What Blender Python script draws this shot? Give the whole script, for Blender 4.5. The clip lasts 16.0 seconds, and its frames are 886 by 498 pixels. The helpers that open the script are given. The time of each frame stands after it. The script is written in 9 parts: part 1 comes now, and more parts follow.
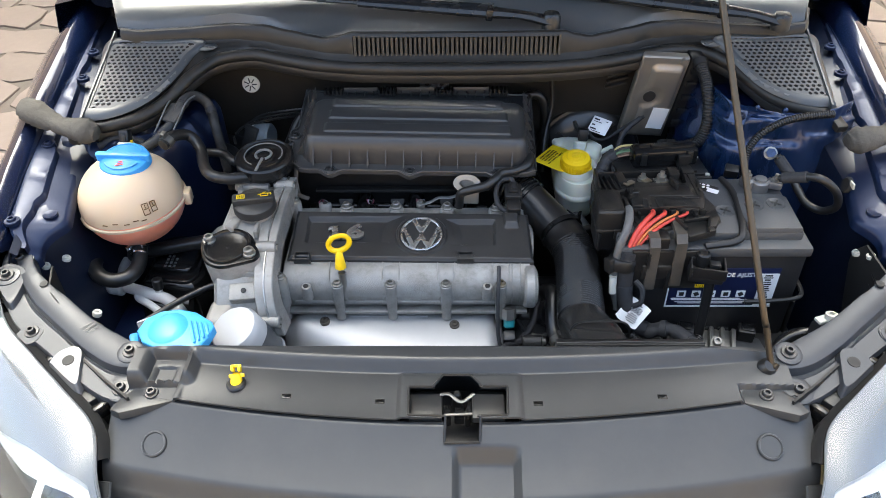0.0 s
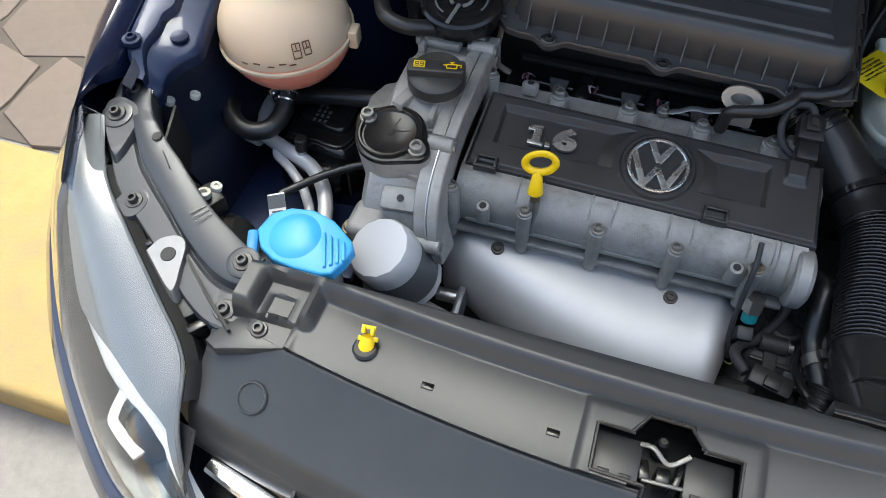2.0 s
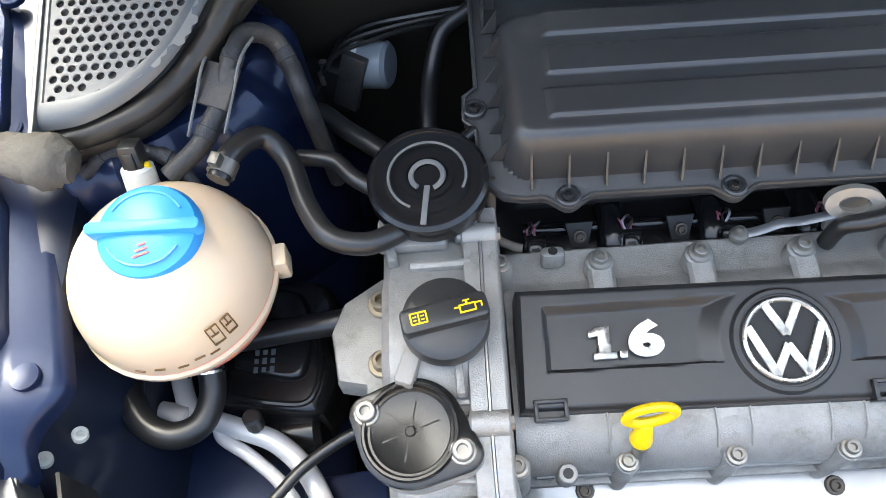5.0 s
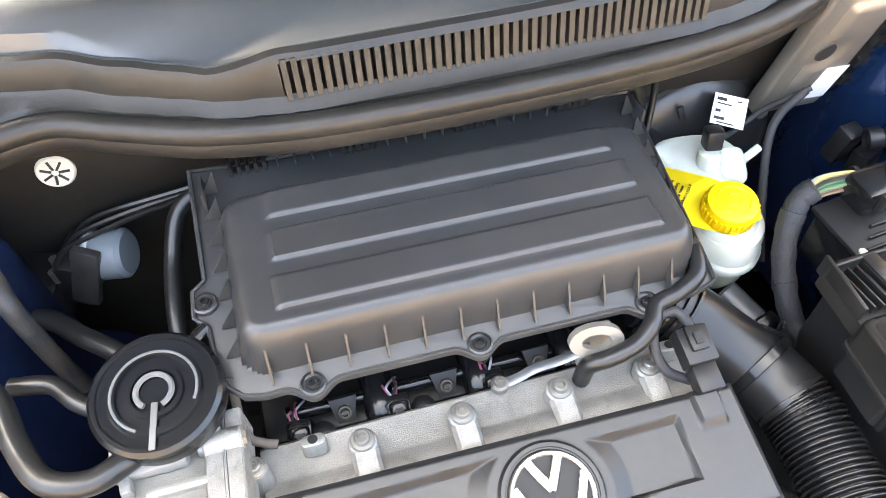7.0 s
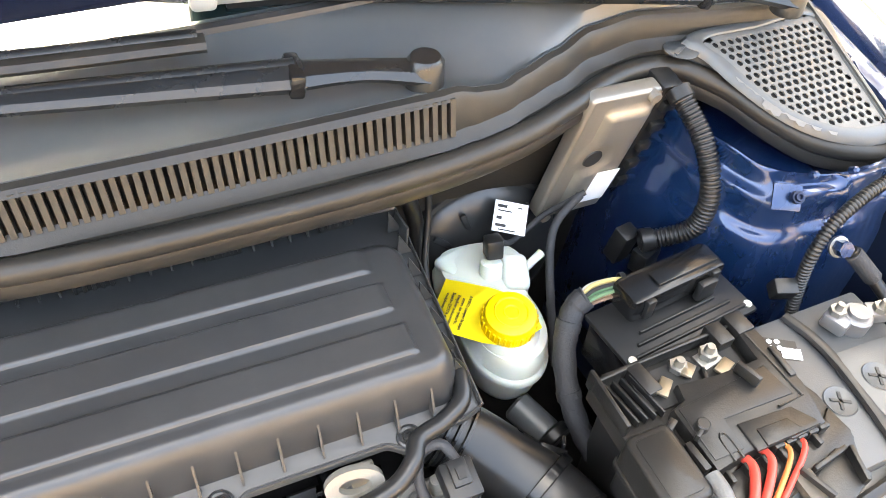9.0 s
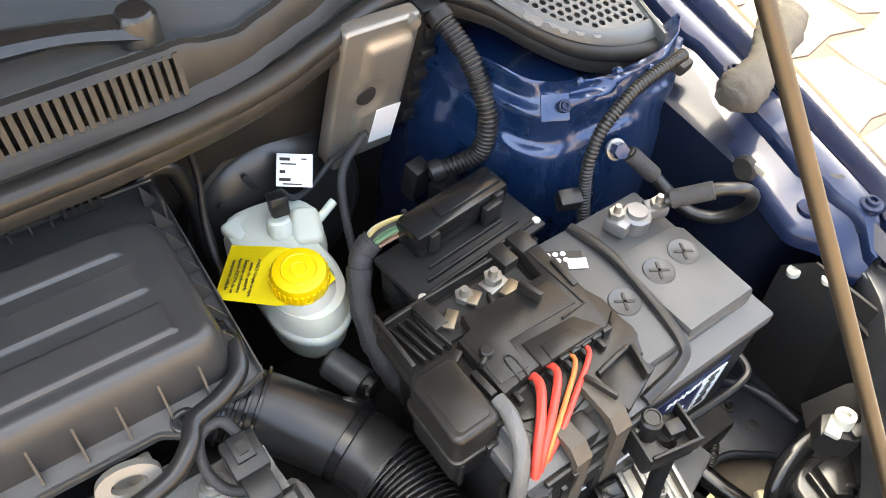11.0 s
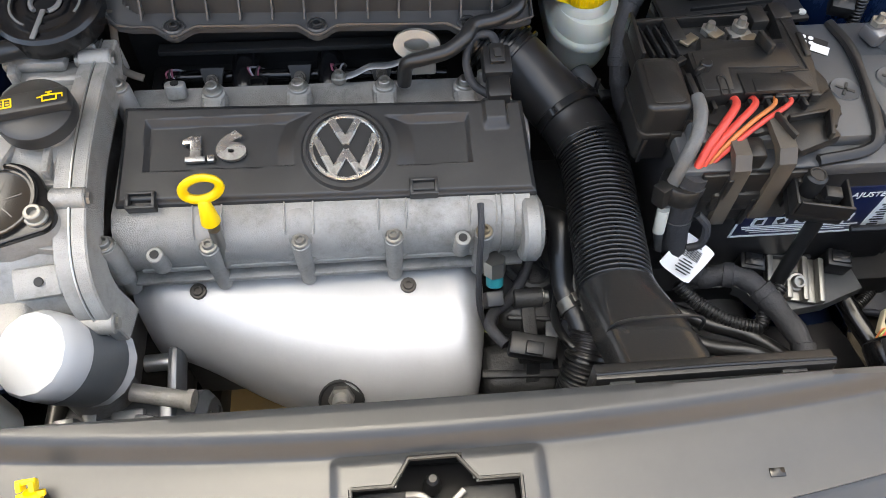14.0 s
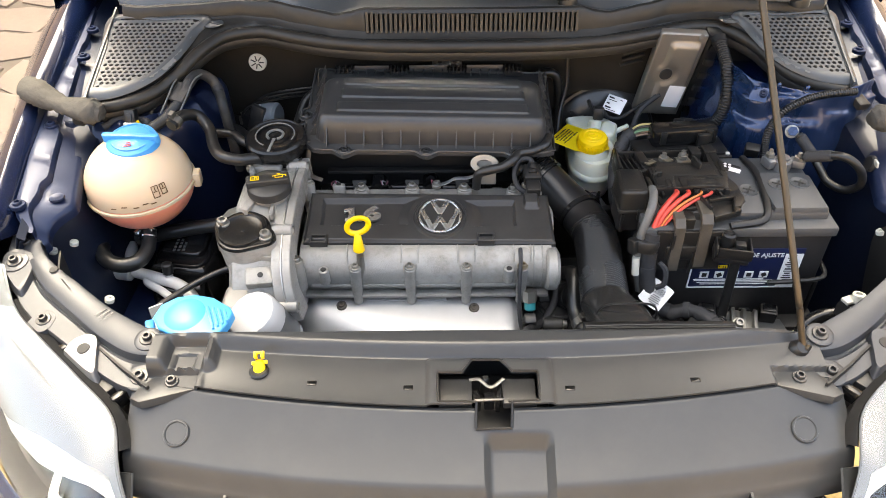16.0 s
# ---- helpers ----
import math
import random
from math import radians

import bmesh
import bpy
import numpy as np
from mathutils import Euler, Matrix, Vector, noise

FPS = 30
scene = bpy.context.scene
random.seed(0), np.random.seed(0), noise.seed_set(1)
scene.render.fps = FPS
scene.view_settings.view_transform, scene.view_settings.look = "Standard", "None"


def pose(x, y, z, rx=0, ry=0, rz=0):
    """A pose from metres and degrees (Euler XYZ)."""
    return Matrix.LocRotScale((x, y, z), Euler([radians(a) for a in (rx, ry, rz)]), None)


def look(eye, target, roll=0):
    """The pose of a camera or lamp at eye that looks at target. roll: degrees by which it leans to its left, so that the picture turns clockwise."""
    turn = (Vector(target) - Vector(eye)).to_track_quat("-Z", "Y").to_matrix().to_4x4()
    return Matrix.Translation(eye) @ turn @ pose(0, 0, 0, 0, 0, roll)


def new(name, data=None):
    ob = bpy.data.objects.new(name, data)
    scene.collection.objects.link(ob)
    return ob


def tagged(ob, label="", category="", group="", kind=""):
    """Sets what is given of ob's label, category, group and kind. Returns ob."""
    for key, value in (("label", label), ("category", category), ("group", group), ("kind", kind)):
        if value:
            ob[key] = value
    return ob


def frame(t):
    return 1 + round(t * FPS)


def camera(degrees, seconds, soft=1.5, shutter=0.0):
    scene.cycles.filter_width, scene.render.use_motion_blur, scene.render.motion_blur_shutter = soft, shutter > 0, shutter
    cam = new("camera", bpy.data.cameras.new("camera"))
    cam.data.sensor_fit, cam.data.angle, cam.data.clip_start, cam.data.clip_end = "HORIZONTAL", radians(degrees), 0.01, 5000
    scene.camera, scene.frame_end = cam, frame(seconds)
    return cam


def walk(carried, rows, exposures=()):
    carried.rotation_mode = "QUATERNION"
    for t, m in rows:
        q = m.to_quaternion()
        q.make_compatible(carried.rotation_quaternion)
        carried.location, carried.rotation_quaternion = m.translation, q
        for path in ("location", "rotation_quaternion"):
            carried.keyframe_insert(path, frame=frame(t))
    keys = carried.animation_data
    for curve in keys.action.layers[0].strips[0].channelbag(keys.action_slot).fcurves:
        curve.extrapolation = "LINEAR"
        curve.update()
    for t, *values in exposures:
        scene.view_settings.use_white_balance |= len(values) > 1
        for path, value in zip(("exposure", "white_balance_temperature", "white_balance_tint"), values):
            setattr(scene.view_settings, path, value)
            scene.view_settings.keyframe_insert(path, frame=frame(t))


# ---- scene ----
cam = camera(60.8, 16.0, soft=0.5)
PATH = [
    (0, (0.007, 0.084, 1.507), (-0.042, 1.646, 0.26), -1.2),
    (0.5, (-0.062, 0.128, 1.479), (-0.094, 1.594, 0.119), 0.6),
    (1, (-0.113, 0.18, 1.459), (-0.179, 1.543, -0.004), 1.6),
    (1.5, (-0.121, 0.283, 1.432), (-0.359, 1.532, -0.112), -0.5),
    (2, (-0.094, 0.414, 1.406), (-0.481, 1.523, -0.214), -1.3),
    (2.5, (-0.108, 0.507, 1.372), (-0.516, 1.479, -0.328), 0.2),
    (3, (-0.207, 0.604, 1.343), (-0.573, 1.454, -0.43), -2.0),
    (3.2, (-0.245, 0.637, 1.339), (-0.602, 1.463, -0.447), -4.9),
    (5.3, (-0.276, 0.785, 1.342), (-0.298, 1.85, -0.351), -7.4),
    (5.5, (-0.265, 0.794, 1.345), (-0.235, 1.878, -0.335), -6.4),
    (6, (-0.25, 0.809, 1.349), (-0.105, 1.922, -0.306), -4.4),
    (6.5, (-0.214, 0.824, 1.351), (0.007, 1.966, -0.275), -3.4),
    (7, (-0.173, 0.833, 1.354), (0.129, 2.0, -0.242), -1.5),
    (7.5, (-0.133, 0.836, 1.354), (0.223, 2.018, -0.22), -0.7),
    (8, (-0.102, 0.841, 1.356), (0.293, 2.051, -0.187), -0.3),
    (8.5, (-0.075, 0.847, 1.353), (0.426, 2.086, -0.135), 2.3),
    (9, (-0.051, 0.85, 1.354), (0.57, 2.068, -0.106), 4.6),
    (9.2, (-0.041, 0.849, 1.353), (0.62, 2.051, -0.103), 5.0),
    (11.3, (0.053, 0.802, 1.332), (0.864, 1.755, -0.228), 4.8),
    (11.5, (0.052, 0.791, 1.328), (0.864, 1.715, -0.249), 5.4),
    (12, (0.047, 0.756, 1.324), (0.844, 1.627, -0.29), 5.8),
    (12.5, (0.028, 0.721, 1.316), (0.732, 1.564, -0.356), 5.3),
    (13, (0.029, 0.671, 1.311), (0.54, 1.553, -0.41), 5.0),
    (13.5, (0.011, 0.61, 1.323), (0.334, 1.553, -0.411), 6.1),
    (14, (-0.023, 0.558, 1.337), (0.126, 1.602, -0.362), 3.7),
    (14.5, (-0.053, 0.493, 1.354), (0.001, 1.699, -0.24), 1.2),
    (15, (-0.07, 0.364, 1.386), (-0.05, 1.729, -0.076), 0.4),
    (15.5, (-0.072, 0.225, 1.437), (-0.072, 1.664, 0.048), -1.0),
    (16, (-0.046, 0.103, 1.494), (-0.053, 1.634, 0.207), -0.6),
]
EXPOSURES = [(0.0, 3.1, 6500.0, -2.0), (1.5, 2.5, 6300.0, -3.0), (3.0, 2.65, 6300.0, -3.0), (5.5, 4.0, 6700.0, -2.0), (7.0, 4.95, 7400.0, 0.0), (8.3, 5.2, 7800.0, 0.0), (9.0, 4.9, 7900.0, -1.0), (11.5, 4.3, 7600.0, -1.5), (12.5, 4.2, 7200.0, -2.0), (14.0, 3.45, 7300.0, 0.0), (15.3, 3.45, 7400.0, 0.0), (16.0, 3.5, 7700.0, 1.0)]
walk(cam, [(t, look(eye, target, roll)) for t, eye, target, roll in PATH], EXPOSURES)

# ---- light ----
SUN_EL, SUN_ROT = 66.0, 346.0
world = bpy.data.worlds.new("sky")
scene.world = world
world.use_nodes = True
wn = world.node_tree
sky = wn.nodes.new("ShaderNodeTexSky")
sky.sky_type, sky.sun_disc = "NISHITA", False
sky.sun_elevation, sky.sun_rotation = radians(SUN_EL), radians(SUN_ROT)
sky.air_density, sky.dust_density, sky.ozone_density = 0.5, 5.0, 0.5
bg = wn.nodes["Background"]
bg.inputs["Strength"].default_value = 0.15
wn.links.new(sky.outputs[0], bg.inputs["Color"])
sun = new("sun", bpy.data.lights.new("sun", "SUN"))
sun.data.energy, sun.data.angle, sun.data.color = 0.3, radians(30), (1.0, 0.98, 0.94)
sun.matrix_world = look((math.sin(radians(SUN_ROT)) * 5, math.cos(radians(SUN_ROT)) * 5, 5 * math.tan(radians(SUN_EL))), (0, 0, 0))


# ---- materials ----
def mat(name, color, rough=0.5, metal=0.0, grain=60.0, bump=0.0, var=0.15, rvar=0.1, dirt=0.0, dirt_color=(0.18, 0.15, 0.11), coat=0.0,
        bump_scale=None, stretch=(1, 1, 1), trans=0.0, ior=1.45, rnd=0.0, sss=0.0, spec=0.5, bump_dist=0.002):
    """A surface with colour variation at two scales, uneven gloss, fine relief and dust."""
    m = bpy.data.materials.new(name)
    m.use_nodes = True
    nt = m.node_tree
    n, l = nt.nodes, nt.links
    b = n["Principled BSDF"]
    tc = n.new("ShaderNodeTexCoord")
    mp = n.new("ShaderNodeMapping")
    mp.inputs["Scale"].default_value = stretch
    l.new(tc.outputs["Object"], mp.inputs["Vector"])

    def noi(scale, detail=4.0, rg=0.6):
        t = n.new("ShaderNodeTexNoise")
        t.inputs["Scale"].default_value, t.inputs["Detail"].default_value, t.inputs["Roughness"].default_value = scale, detail, rg
        l.new(mp.outputs[0], t.inputs["Vector"])
        return t.outputs["Fac"]

    def mth(op, a, b2, clamp=False):
        t = n.new("ShaderNodeMath")
        t.operation, t.use_clamp = op, clamp
        for i, v in enumerate((a, b2)):
            if isinstance(v, (int, float)):
                t.inputs[i].default_value = v
            else:
                l.new(v, t.inputs[i])
        return t.outputs[0]
    big, fine = noi(grain / 9), noi(grain, 6.0, 0.7)
    k = mth("ADD", mth("MULTIPLY", mth("SUBTRACT", big, 0.5), var * 2.2), mth("MULTIPLY", mth("SUBTRACT", fine, 0.5), var * 1.6))
    if rnd:
        oi = n.new("ShaderNodeObjectInfo")
        k = mth("ADD", k, mth("MULTIPLY", mth("SUBTRACT", oi.outputs["Random"], 0.5), rnd))
    hsv = n.new("ShaderNodeHueSaturation")
    hsv.inputs["Color"].default_value = (*color, 1)
    l.new(mth("ADD", k, 1.0), hsv.inputs["Value"])
    col = hsv.outputs[0]
    r = mth("ADD", mth("MULTIPLY", mth("SUBTRACT", big, 0.5), rvar * 2), rough, True)
    if dirt:
        ramp = n.new("ShaderNodeMapRange")
        ramp.inputs["From Min"].default_value, ramp.inputs["From Max"].default_value = 0.45, 0.75
        l.new(noi(grain / 4, 8.0, 0.75), ramp.inputs["Value"])
        f = mth("MULTIPLY", ramp.outputs[0], dirt, True)
        mx = n.new("ShaderNodeMix")
        mx.data_type = "RGBA"
        l.new(f, mx.inputs[0])
        l.new(col, mx.inputs[6])
        mx.inputs[7].default_value = (*dirt_color, 1)
        col = mx.outputs[2]
        r = mth("ADD", r, mth("MULTIPLY", f, 0.4), True)
    l.new(col, b.inputs["Base Color"])
    l.new(r, b.inputs["Roughness"])
    b.inputs["Metallic"].default_value = metal
    b.inputs["IOR"].default_value = ior
    b.inputs["Specular IOR Level"].default_value = spec
    if coat:
        b.inputs["Coat Weight"].default_value, b.inputs["Coat Roughness"].default_value = coat, 0.04
    if trans:
        b.inputs["Transmission Weight"].default_value = trans
    if sss:
        b.inputs["Subsurface Weight"].default_value = sss
        b.inputs["Subsurface Radius"].default_value = (0.02, 0.014, 0.008)
        b.inputs["Subsurface Scale"].default_value = 1.0
    if bump:
        bp = n.new("ShaderNodeBump")
        bp.inputs["Strength"].default_value, bp.inputs["Distance"].default_value = bump, bump_dist
        l.new(noi(bump_scale or grain * 4, 3.0), bp.inputs["Height"])
        l.new(bp.outputs[0], b.inputs["Normal"])
    return m


M_PLASTIC = mat("grained_black_plastic", (0.0195, 0.0198, 0.020), 0.36, spec=0.55, grain=50, bump=0.05, bump_scale=1600, dirt=0.12, dirt_color=(0.10, 0.09, 0.075))
M_AIR = mat("filter_box_plastic", (0.030, 0.0303, 0.0307), 0.34, spec=0.65, grain=50, bump=0.05, bump_scale=1600, dirt=0.12, dirt_color=(0.11, 0.10, 0.085))
M_PANEL = mat("front_panel_plastic", (0.034, 0.0355, 0.037), 0.33, spec=0.5, grain=22, bump=0.03, bump_scale=1500, dirt=0.14, dirt_color=(0.08, 0.072, 0.064))
M_VENT = mat("dusty_vent_plastic", (0.115, 0.115, 0.112), 0.42, grain=30, bump=0.1, bump_scale=600, dirt=0.3, dirt_color=(0.20, 0.19, 0.165))
# Tan of the warm bounce light is mixed into the dusty slat colour.
M_SLAT = mat("dusty_slat_tan_light", (0.034, 0.030, 0.024), 0.45, grain=60, dirt=0.3, dirt_color=(0.08, 0.066, 0.048))
# Darker and browner than the tray plastic.
M_SHELF = mat("dark_brown_shelf", (0.020, 0.0185, 0.016), 0.38, spec=0.42, grain=30, bump=0.1, bump_scale=500, dirt=0.35, dirt_color=(0.06, 0.051, 0.038))
M_COWL = mat("cowl_plastic", (0.060, 0.064, 0.066), 0.33, spec=0.8, grain=20, bump=0.05, bump_scale=1300, dirt=0.25, dirt_color=(0.12, 0.105, 0.08))
M_BLACK = mat("matt_black_plastic", (0.01, 0.01, 0.0102), 0.4, grain=40, dirt=0.08, dirt_color=(0.08, 0.07, 0.06))
M_GLOSSB = mat("smooth_black_plastic", (0.007, 0.007, 0.0073), 0.2, grain=30, dirt=0.05, dirt_color=(0.09, 0.08, 0.065))
M_RUBBER = mat("black_rubber", (0.011, 0.011, 0.0112), 0.34, spec=0.6, grain=60, bump=0.05, dirt=0.07, dirt_color=(0.08, 0.07, 0.055))
M_SEAL = mat("dusty_rubber_seal", (0.019, 0.0172, 0.0145), 0.36, spec=0.4, grain=30, dirt=0.4, dirt_color=(0.065, 0.054, 0.04))
M_ALU = mat("cast_aluminium", (0.34, 0.328, 0.305), 0.44, 0.45, grain=60, bump=0.4, bump_scale=800, var=0.8, rvar=0.25, dirt=1.0, dirt_color=(0.095, 0.088, 0.075))
M_ALUL = mat("machined_aluminium", (0.66, 0.66, 0.65), 0.33, 1.0, grain=90, var=0.1, dirt=0.15)
M_SHIELD = mat("aluminium_heat_shield", (0.52, 0.515, 0.505), 0.46, 0.45, grain=25, bump=0.06, bump_scale=60, var=0.10, rvar=0.08)
M_PIPE = mat("aluminium_pipe", (0.58, 0.58, 0.585), 0.42, 0.35, grain=80, var=0.1)
M_STEEL = mat("zinc_plated_steel", (0.31, 0.30, 0.275), 0.44, 0.9, grain=120, var=0.25, dirt=0.3)
M_CHROME = mat("chrome", (0.80, 0.80, 0.79), 0.16, 1.0, grain=40, var=0.04, rvar=0.05, dirt=0.12, dirt_color=(0.2, 0.18, 0.15))
# Dark patches are wear and painted dark reflections in the chrome.
M_BRIGHT = mat("worn_trim_dark_reflections", (0.50, 0.50, 0.48), 0.20, 0.9, grain=120, var=0.12, rvar=0.12, dirt=0.85, dirt_color=(0.05, 0.045, 0.04))
M_GOLD = mat("yellow_passivated_steel", (0.28, 0.24, 0.175), 0.42, 0.85, grain=60, var=0.2, dirt=0.3)
M_ROD = mat("grey_brown_rod", (0.085, 0.066, 0.045), 0.36, 0.75, grain=60, var=0.2, stretch=(1, 1, 0.1))
M_BLUE = mat("metallic_blue_paint", (0.005, 0.012, 0.040), 0.38, 0.3, spec=0.35, grain=14, var=0.2, coat=0.22, bump=0.35, bump_dist=0.004, bump_scale=16, dirt=0.3, dirt_color=(0.03, 0.034, 0.046))
# Brighter waxed copy of the body blue; stronger light is in its colour.
M_BLUEW = mat("lit_waxed_blue_paint", (0.005, 0.023, 0.080), 0.22, 0.4, grain=22, var=0.35, rvar=0.2, coat=0.6, bump=0.28, bump_dist=0.006, bump_scale=22, stretch=(1, 1, 0.35), dirt=0.35, dirt_color=(0.075, 0.085, 0.12))
# Darker copy of the body blue: the inner wing's shade is in it.
M_INNER = mat("shaded_dusty_wing_paint", (0.005, 0.009, 0.022), 0.36, 0.2, spec=0.4, grain=18, var=0.35, coat=0.2, bump=0.2, bump_dist=0.004, bump_scale=20, dirt=0.35, dirt_color=(0.020, 0.022, 0.028))
M_NAVY = mat("dark_blue_paint", (0.003, 0.007, 0.026), 0.22, 0.2, grain=10, var=0.1, coat=1.0)
M_GREYP = mat("satin_grey_bracket", (0.085, 0.092, 0.098), 0.36, 0.15, grain=30, bump=0.05, dirt=0.25, dirt_color=(0.14, 0.13, 0.11))
M_FIRE = mat("dusty_firewall_mat", (0.016, 0.0142, 0.0115), 0.62, spec=0.3, grain=14, bump=0.3, bump_scale=60, dirt=0.35, dirt_color=(0.055, 0.046, 0.034))
M_WHITE = mat("white_label", (0.78, 0.78, 0.77), 0.5, grain=60, var=0.03)
M_WPLAS = mat("white_plastic", (0.50, 0.49, 0.43), 0.4, grain=40, var=0.05, dirt=0.1)
M_FILTER = mat("white_filter_paint", (0.47, 0.475, 0.48), 0.32, grain=30, var=0.05, dirt=0.08)
M_TANK = mat("yellowed_tank_plastic", (0.56, 0.44, 0.31), 0.34, grain=16, var=0.06, sss=0.3, dirt=0.08, dirt_color=(0.4, 0.28, 0.16))
M_TANKL = mat("tank_plastic_over_coolant", (0.72, 0.27, 0.18), 0.34, grain=16, var=0.08, sss=0.4)
M_CYAN = mat("bright_blue_plastic", (0.045, 0.27, 0.62), 0.36, grain=30, var=0.05, rvar=0.06)
M_CYAN2 = mat("sky_blue_plastic", (0.07, 0.38, 0.74), 0.32, grain=30, var=0.05)
M_YELLOW = mat("yellow_plastic", (0.80, 0.54, 0.01), 0.36, grain=40, var=0.05)
M_YTAG = mat("yellow_tag", (0.88, 0.70, 0.02), 0.45, grain=40, var=0.03)
M_RES = mat("translucent_reservoir_plastic", (0.58, 0.60, 0.52), 0.30, grain=30, var=0.05, sss=0.35)
M_RED = mat("red_wire", (0.52, 0.055, 0.04), 0.34, grain=80, var=0.06)
M_ORANGE = mat("orange_wire", (0.52, 0.17, 0.05), 0.4, grain=80)
M_GREYW = mat("grey_wire_sleeve", (0.105, 0.105, 0.102), 0.42, grain=120, bump=0.3, var=0.3)
M_TAPE = mat("cloth_tape", (0.028, 0.028, 0.03), 0.65, grain=150, bump=0.4, bump_scale=400, var=0.3)
M_BATT = mat("grey_battery_plastic", (0.062, 0.065, 0.068), 0.36, grain=20, bump=0.08, bump_scale=700, dirt=0.35, dirt_color=(0.10, 0.092, 0.08))
M_BATTB = mat("black_battery_case", (0.016, 0.016, 0.017), 0.32, grain=20, dirt=0.1)
M_BROWN = mat("dusty_fuse_box", (0.0125, 0.0120, 0.0114), 0.32, grain=40, bump=0.12, bump_scale=500, dirt=0.2, dirt_color=(0.065, 0.057, 0.045))
M_ECU = mat("ecu_aluminium", (0.29, 0.265, 0.23), 0.42, 0.7, grain=40, bump=0.1, var=0.12, dirt=0.3, dirt_color=(0.2, 0.175, 0.135))
M_NLABEL = mat("navy_label", (0.009, 0.014, 0.050), 0.36, grain=40, var=0.05)
M_INK = mat("dark_ink", (0.02, 0.02, 0.02), 0.5, grain=40, var=0.02)
M_BROWNINK = mat("brown_print", (0.12, 0.06, 0.02), 0.5, grain=40, var=0.05)
# Dull black for dark parts and for the shade inside holes and gaps.
M_DARK = mat("dull_black_and_hole_shade", (0.014, 0.0135, 0.013), 0.6, grain=30, dirt=0.35, dirt_color=(0.05, 0.046, 0.04))
M_GLASS = mat("windscreen_glass", (0.55, 0.58, 0.58), 0.04, 0.9, grain=6, var=0.05, rvar=0.01)
M_FRIT = mat("black_glass_border", (0.006, 0.011, 0.011), 0.06, grain=6, var=0.05, rvar=0.02)
# Tan for dusty parts, and for warm light painted on the clip arms.
M_TAN = mat("dusty_tan_and_warm_light", (0.062, 0.053, 0.042), 0.45, grain=50, var=0.2, dirt=0.3)
M_YWIRE = mat("yellow_green_wire", (0.40, 0.42, 0.12), 0.45, grain=60)
M_TEAL = mat("teal_connector", (0.02, 0.20, 0.22), 0.4, grain=60)
M_LAMPB = mat("headlamp_housing", (0.035, 0.037, 0.04), 0.25, 0.3, grain=12, var=0.15)
M_BEZEL = mat("pale_grey_bezel", (0.12, 0.127, 0.135), 0.3, 0.2, grain=9, var=0.10)
# Matt white; on the reflector band it stands for the mirrored sky.
M_REFL = mat("white_lamp_part_and_sky_glare", (0.6, 0.61, 0.61), 0.25, 0.0, grain=9, var=0.04)
M_BRKT = mat("satin_dark_bracket", (0.038, 0.041, 0.047), 0.32, 0.1, spec=0.45, grain=26, bump=0.04, bump_scale=900, rvar=0.16, dirt=0.25, dirt_color=(0.075, 0.073, 0.070))
M_DSTEEL = mat("dark_phosphated_steel", (0.055, 0.055, 0.056), 0.34, 0.6, grain=120, var=0.3, dirt=0.2)
M_WALLT = mat("tan_rendered_wall", (0.56, 0.42, 0.28), 0.9, grain=6, bump=0.5, bump_scale=60, var=0.2, dirt=0.3, dirt_color=(0.30, 0.22, 0.15))
M_FOAM = mat("dusty_foam", (0.075, 0.070, 0.062), 0.85, spec=0.2, grain=40, bump=0.8, bump_scale=130, var=0.3, dirt=0.3, dirt_color=(0.15, 0.135, 0.11))
M_TAB = mat("bare_bracket_steel", (0.18, 0.185, 0.195), 0.38, 0.6, grain=60, var=0.2, dirt=0.3)
M_ASPH = mat("asphalt", (0.17, 0.16, 0.15), 0.9, grain=40, bump=0.8, bump_scale=220, var=0.35)
M_YKERB = mat("worn_yellow_kerb_paint", (0.28, 0.20, 0.075), 0.8, grain=22, bump=0.7, bump_scale=120, var=0.25, dirt=0.9, dirt_color=(0.17, 0.145, 0.105))
M_PAVE = mat("pink_concrete_paver", (0.128, 0.102, 0.088), 0.85, grain=24, bump=0.6, bump_scale=140, var=0.2, rnd=0.16)
M_JOINT = mat("joint_sand", (0.075, 0.062, 0.053), 0.95, grain=40, bump=0.5, var=0.2)
lens_m = mat("headlamp_lens", (0.97, 0.98, 0.98), 0.02, grain=6, var=0.0, rvar=0.01, trans=1.0)

# ---- mesh helpers ----
WORLD_OF = {}


def thing(name, base, label, category, group="", kind=""):
    ob = new(name)
    ob.empty_display_size = 0.02
    ob.location = base
    WORLD_OF[ob] = Matrix.Translation(base)
    return tagged(ob, label, category, group, kind)


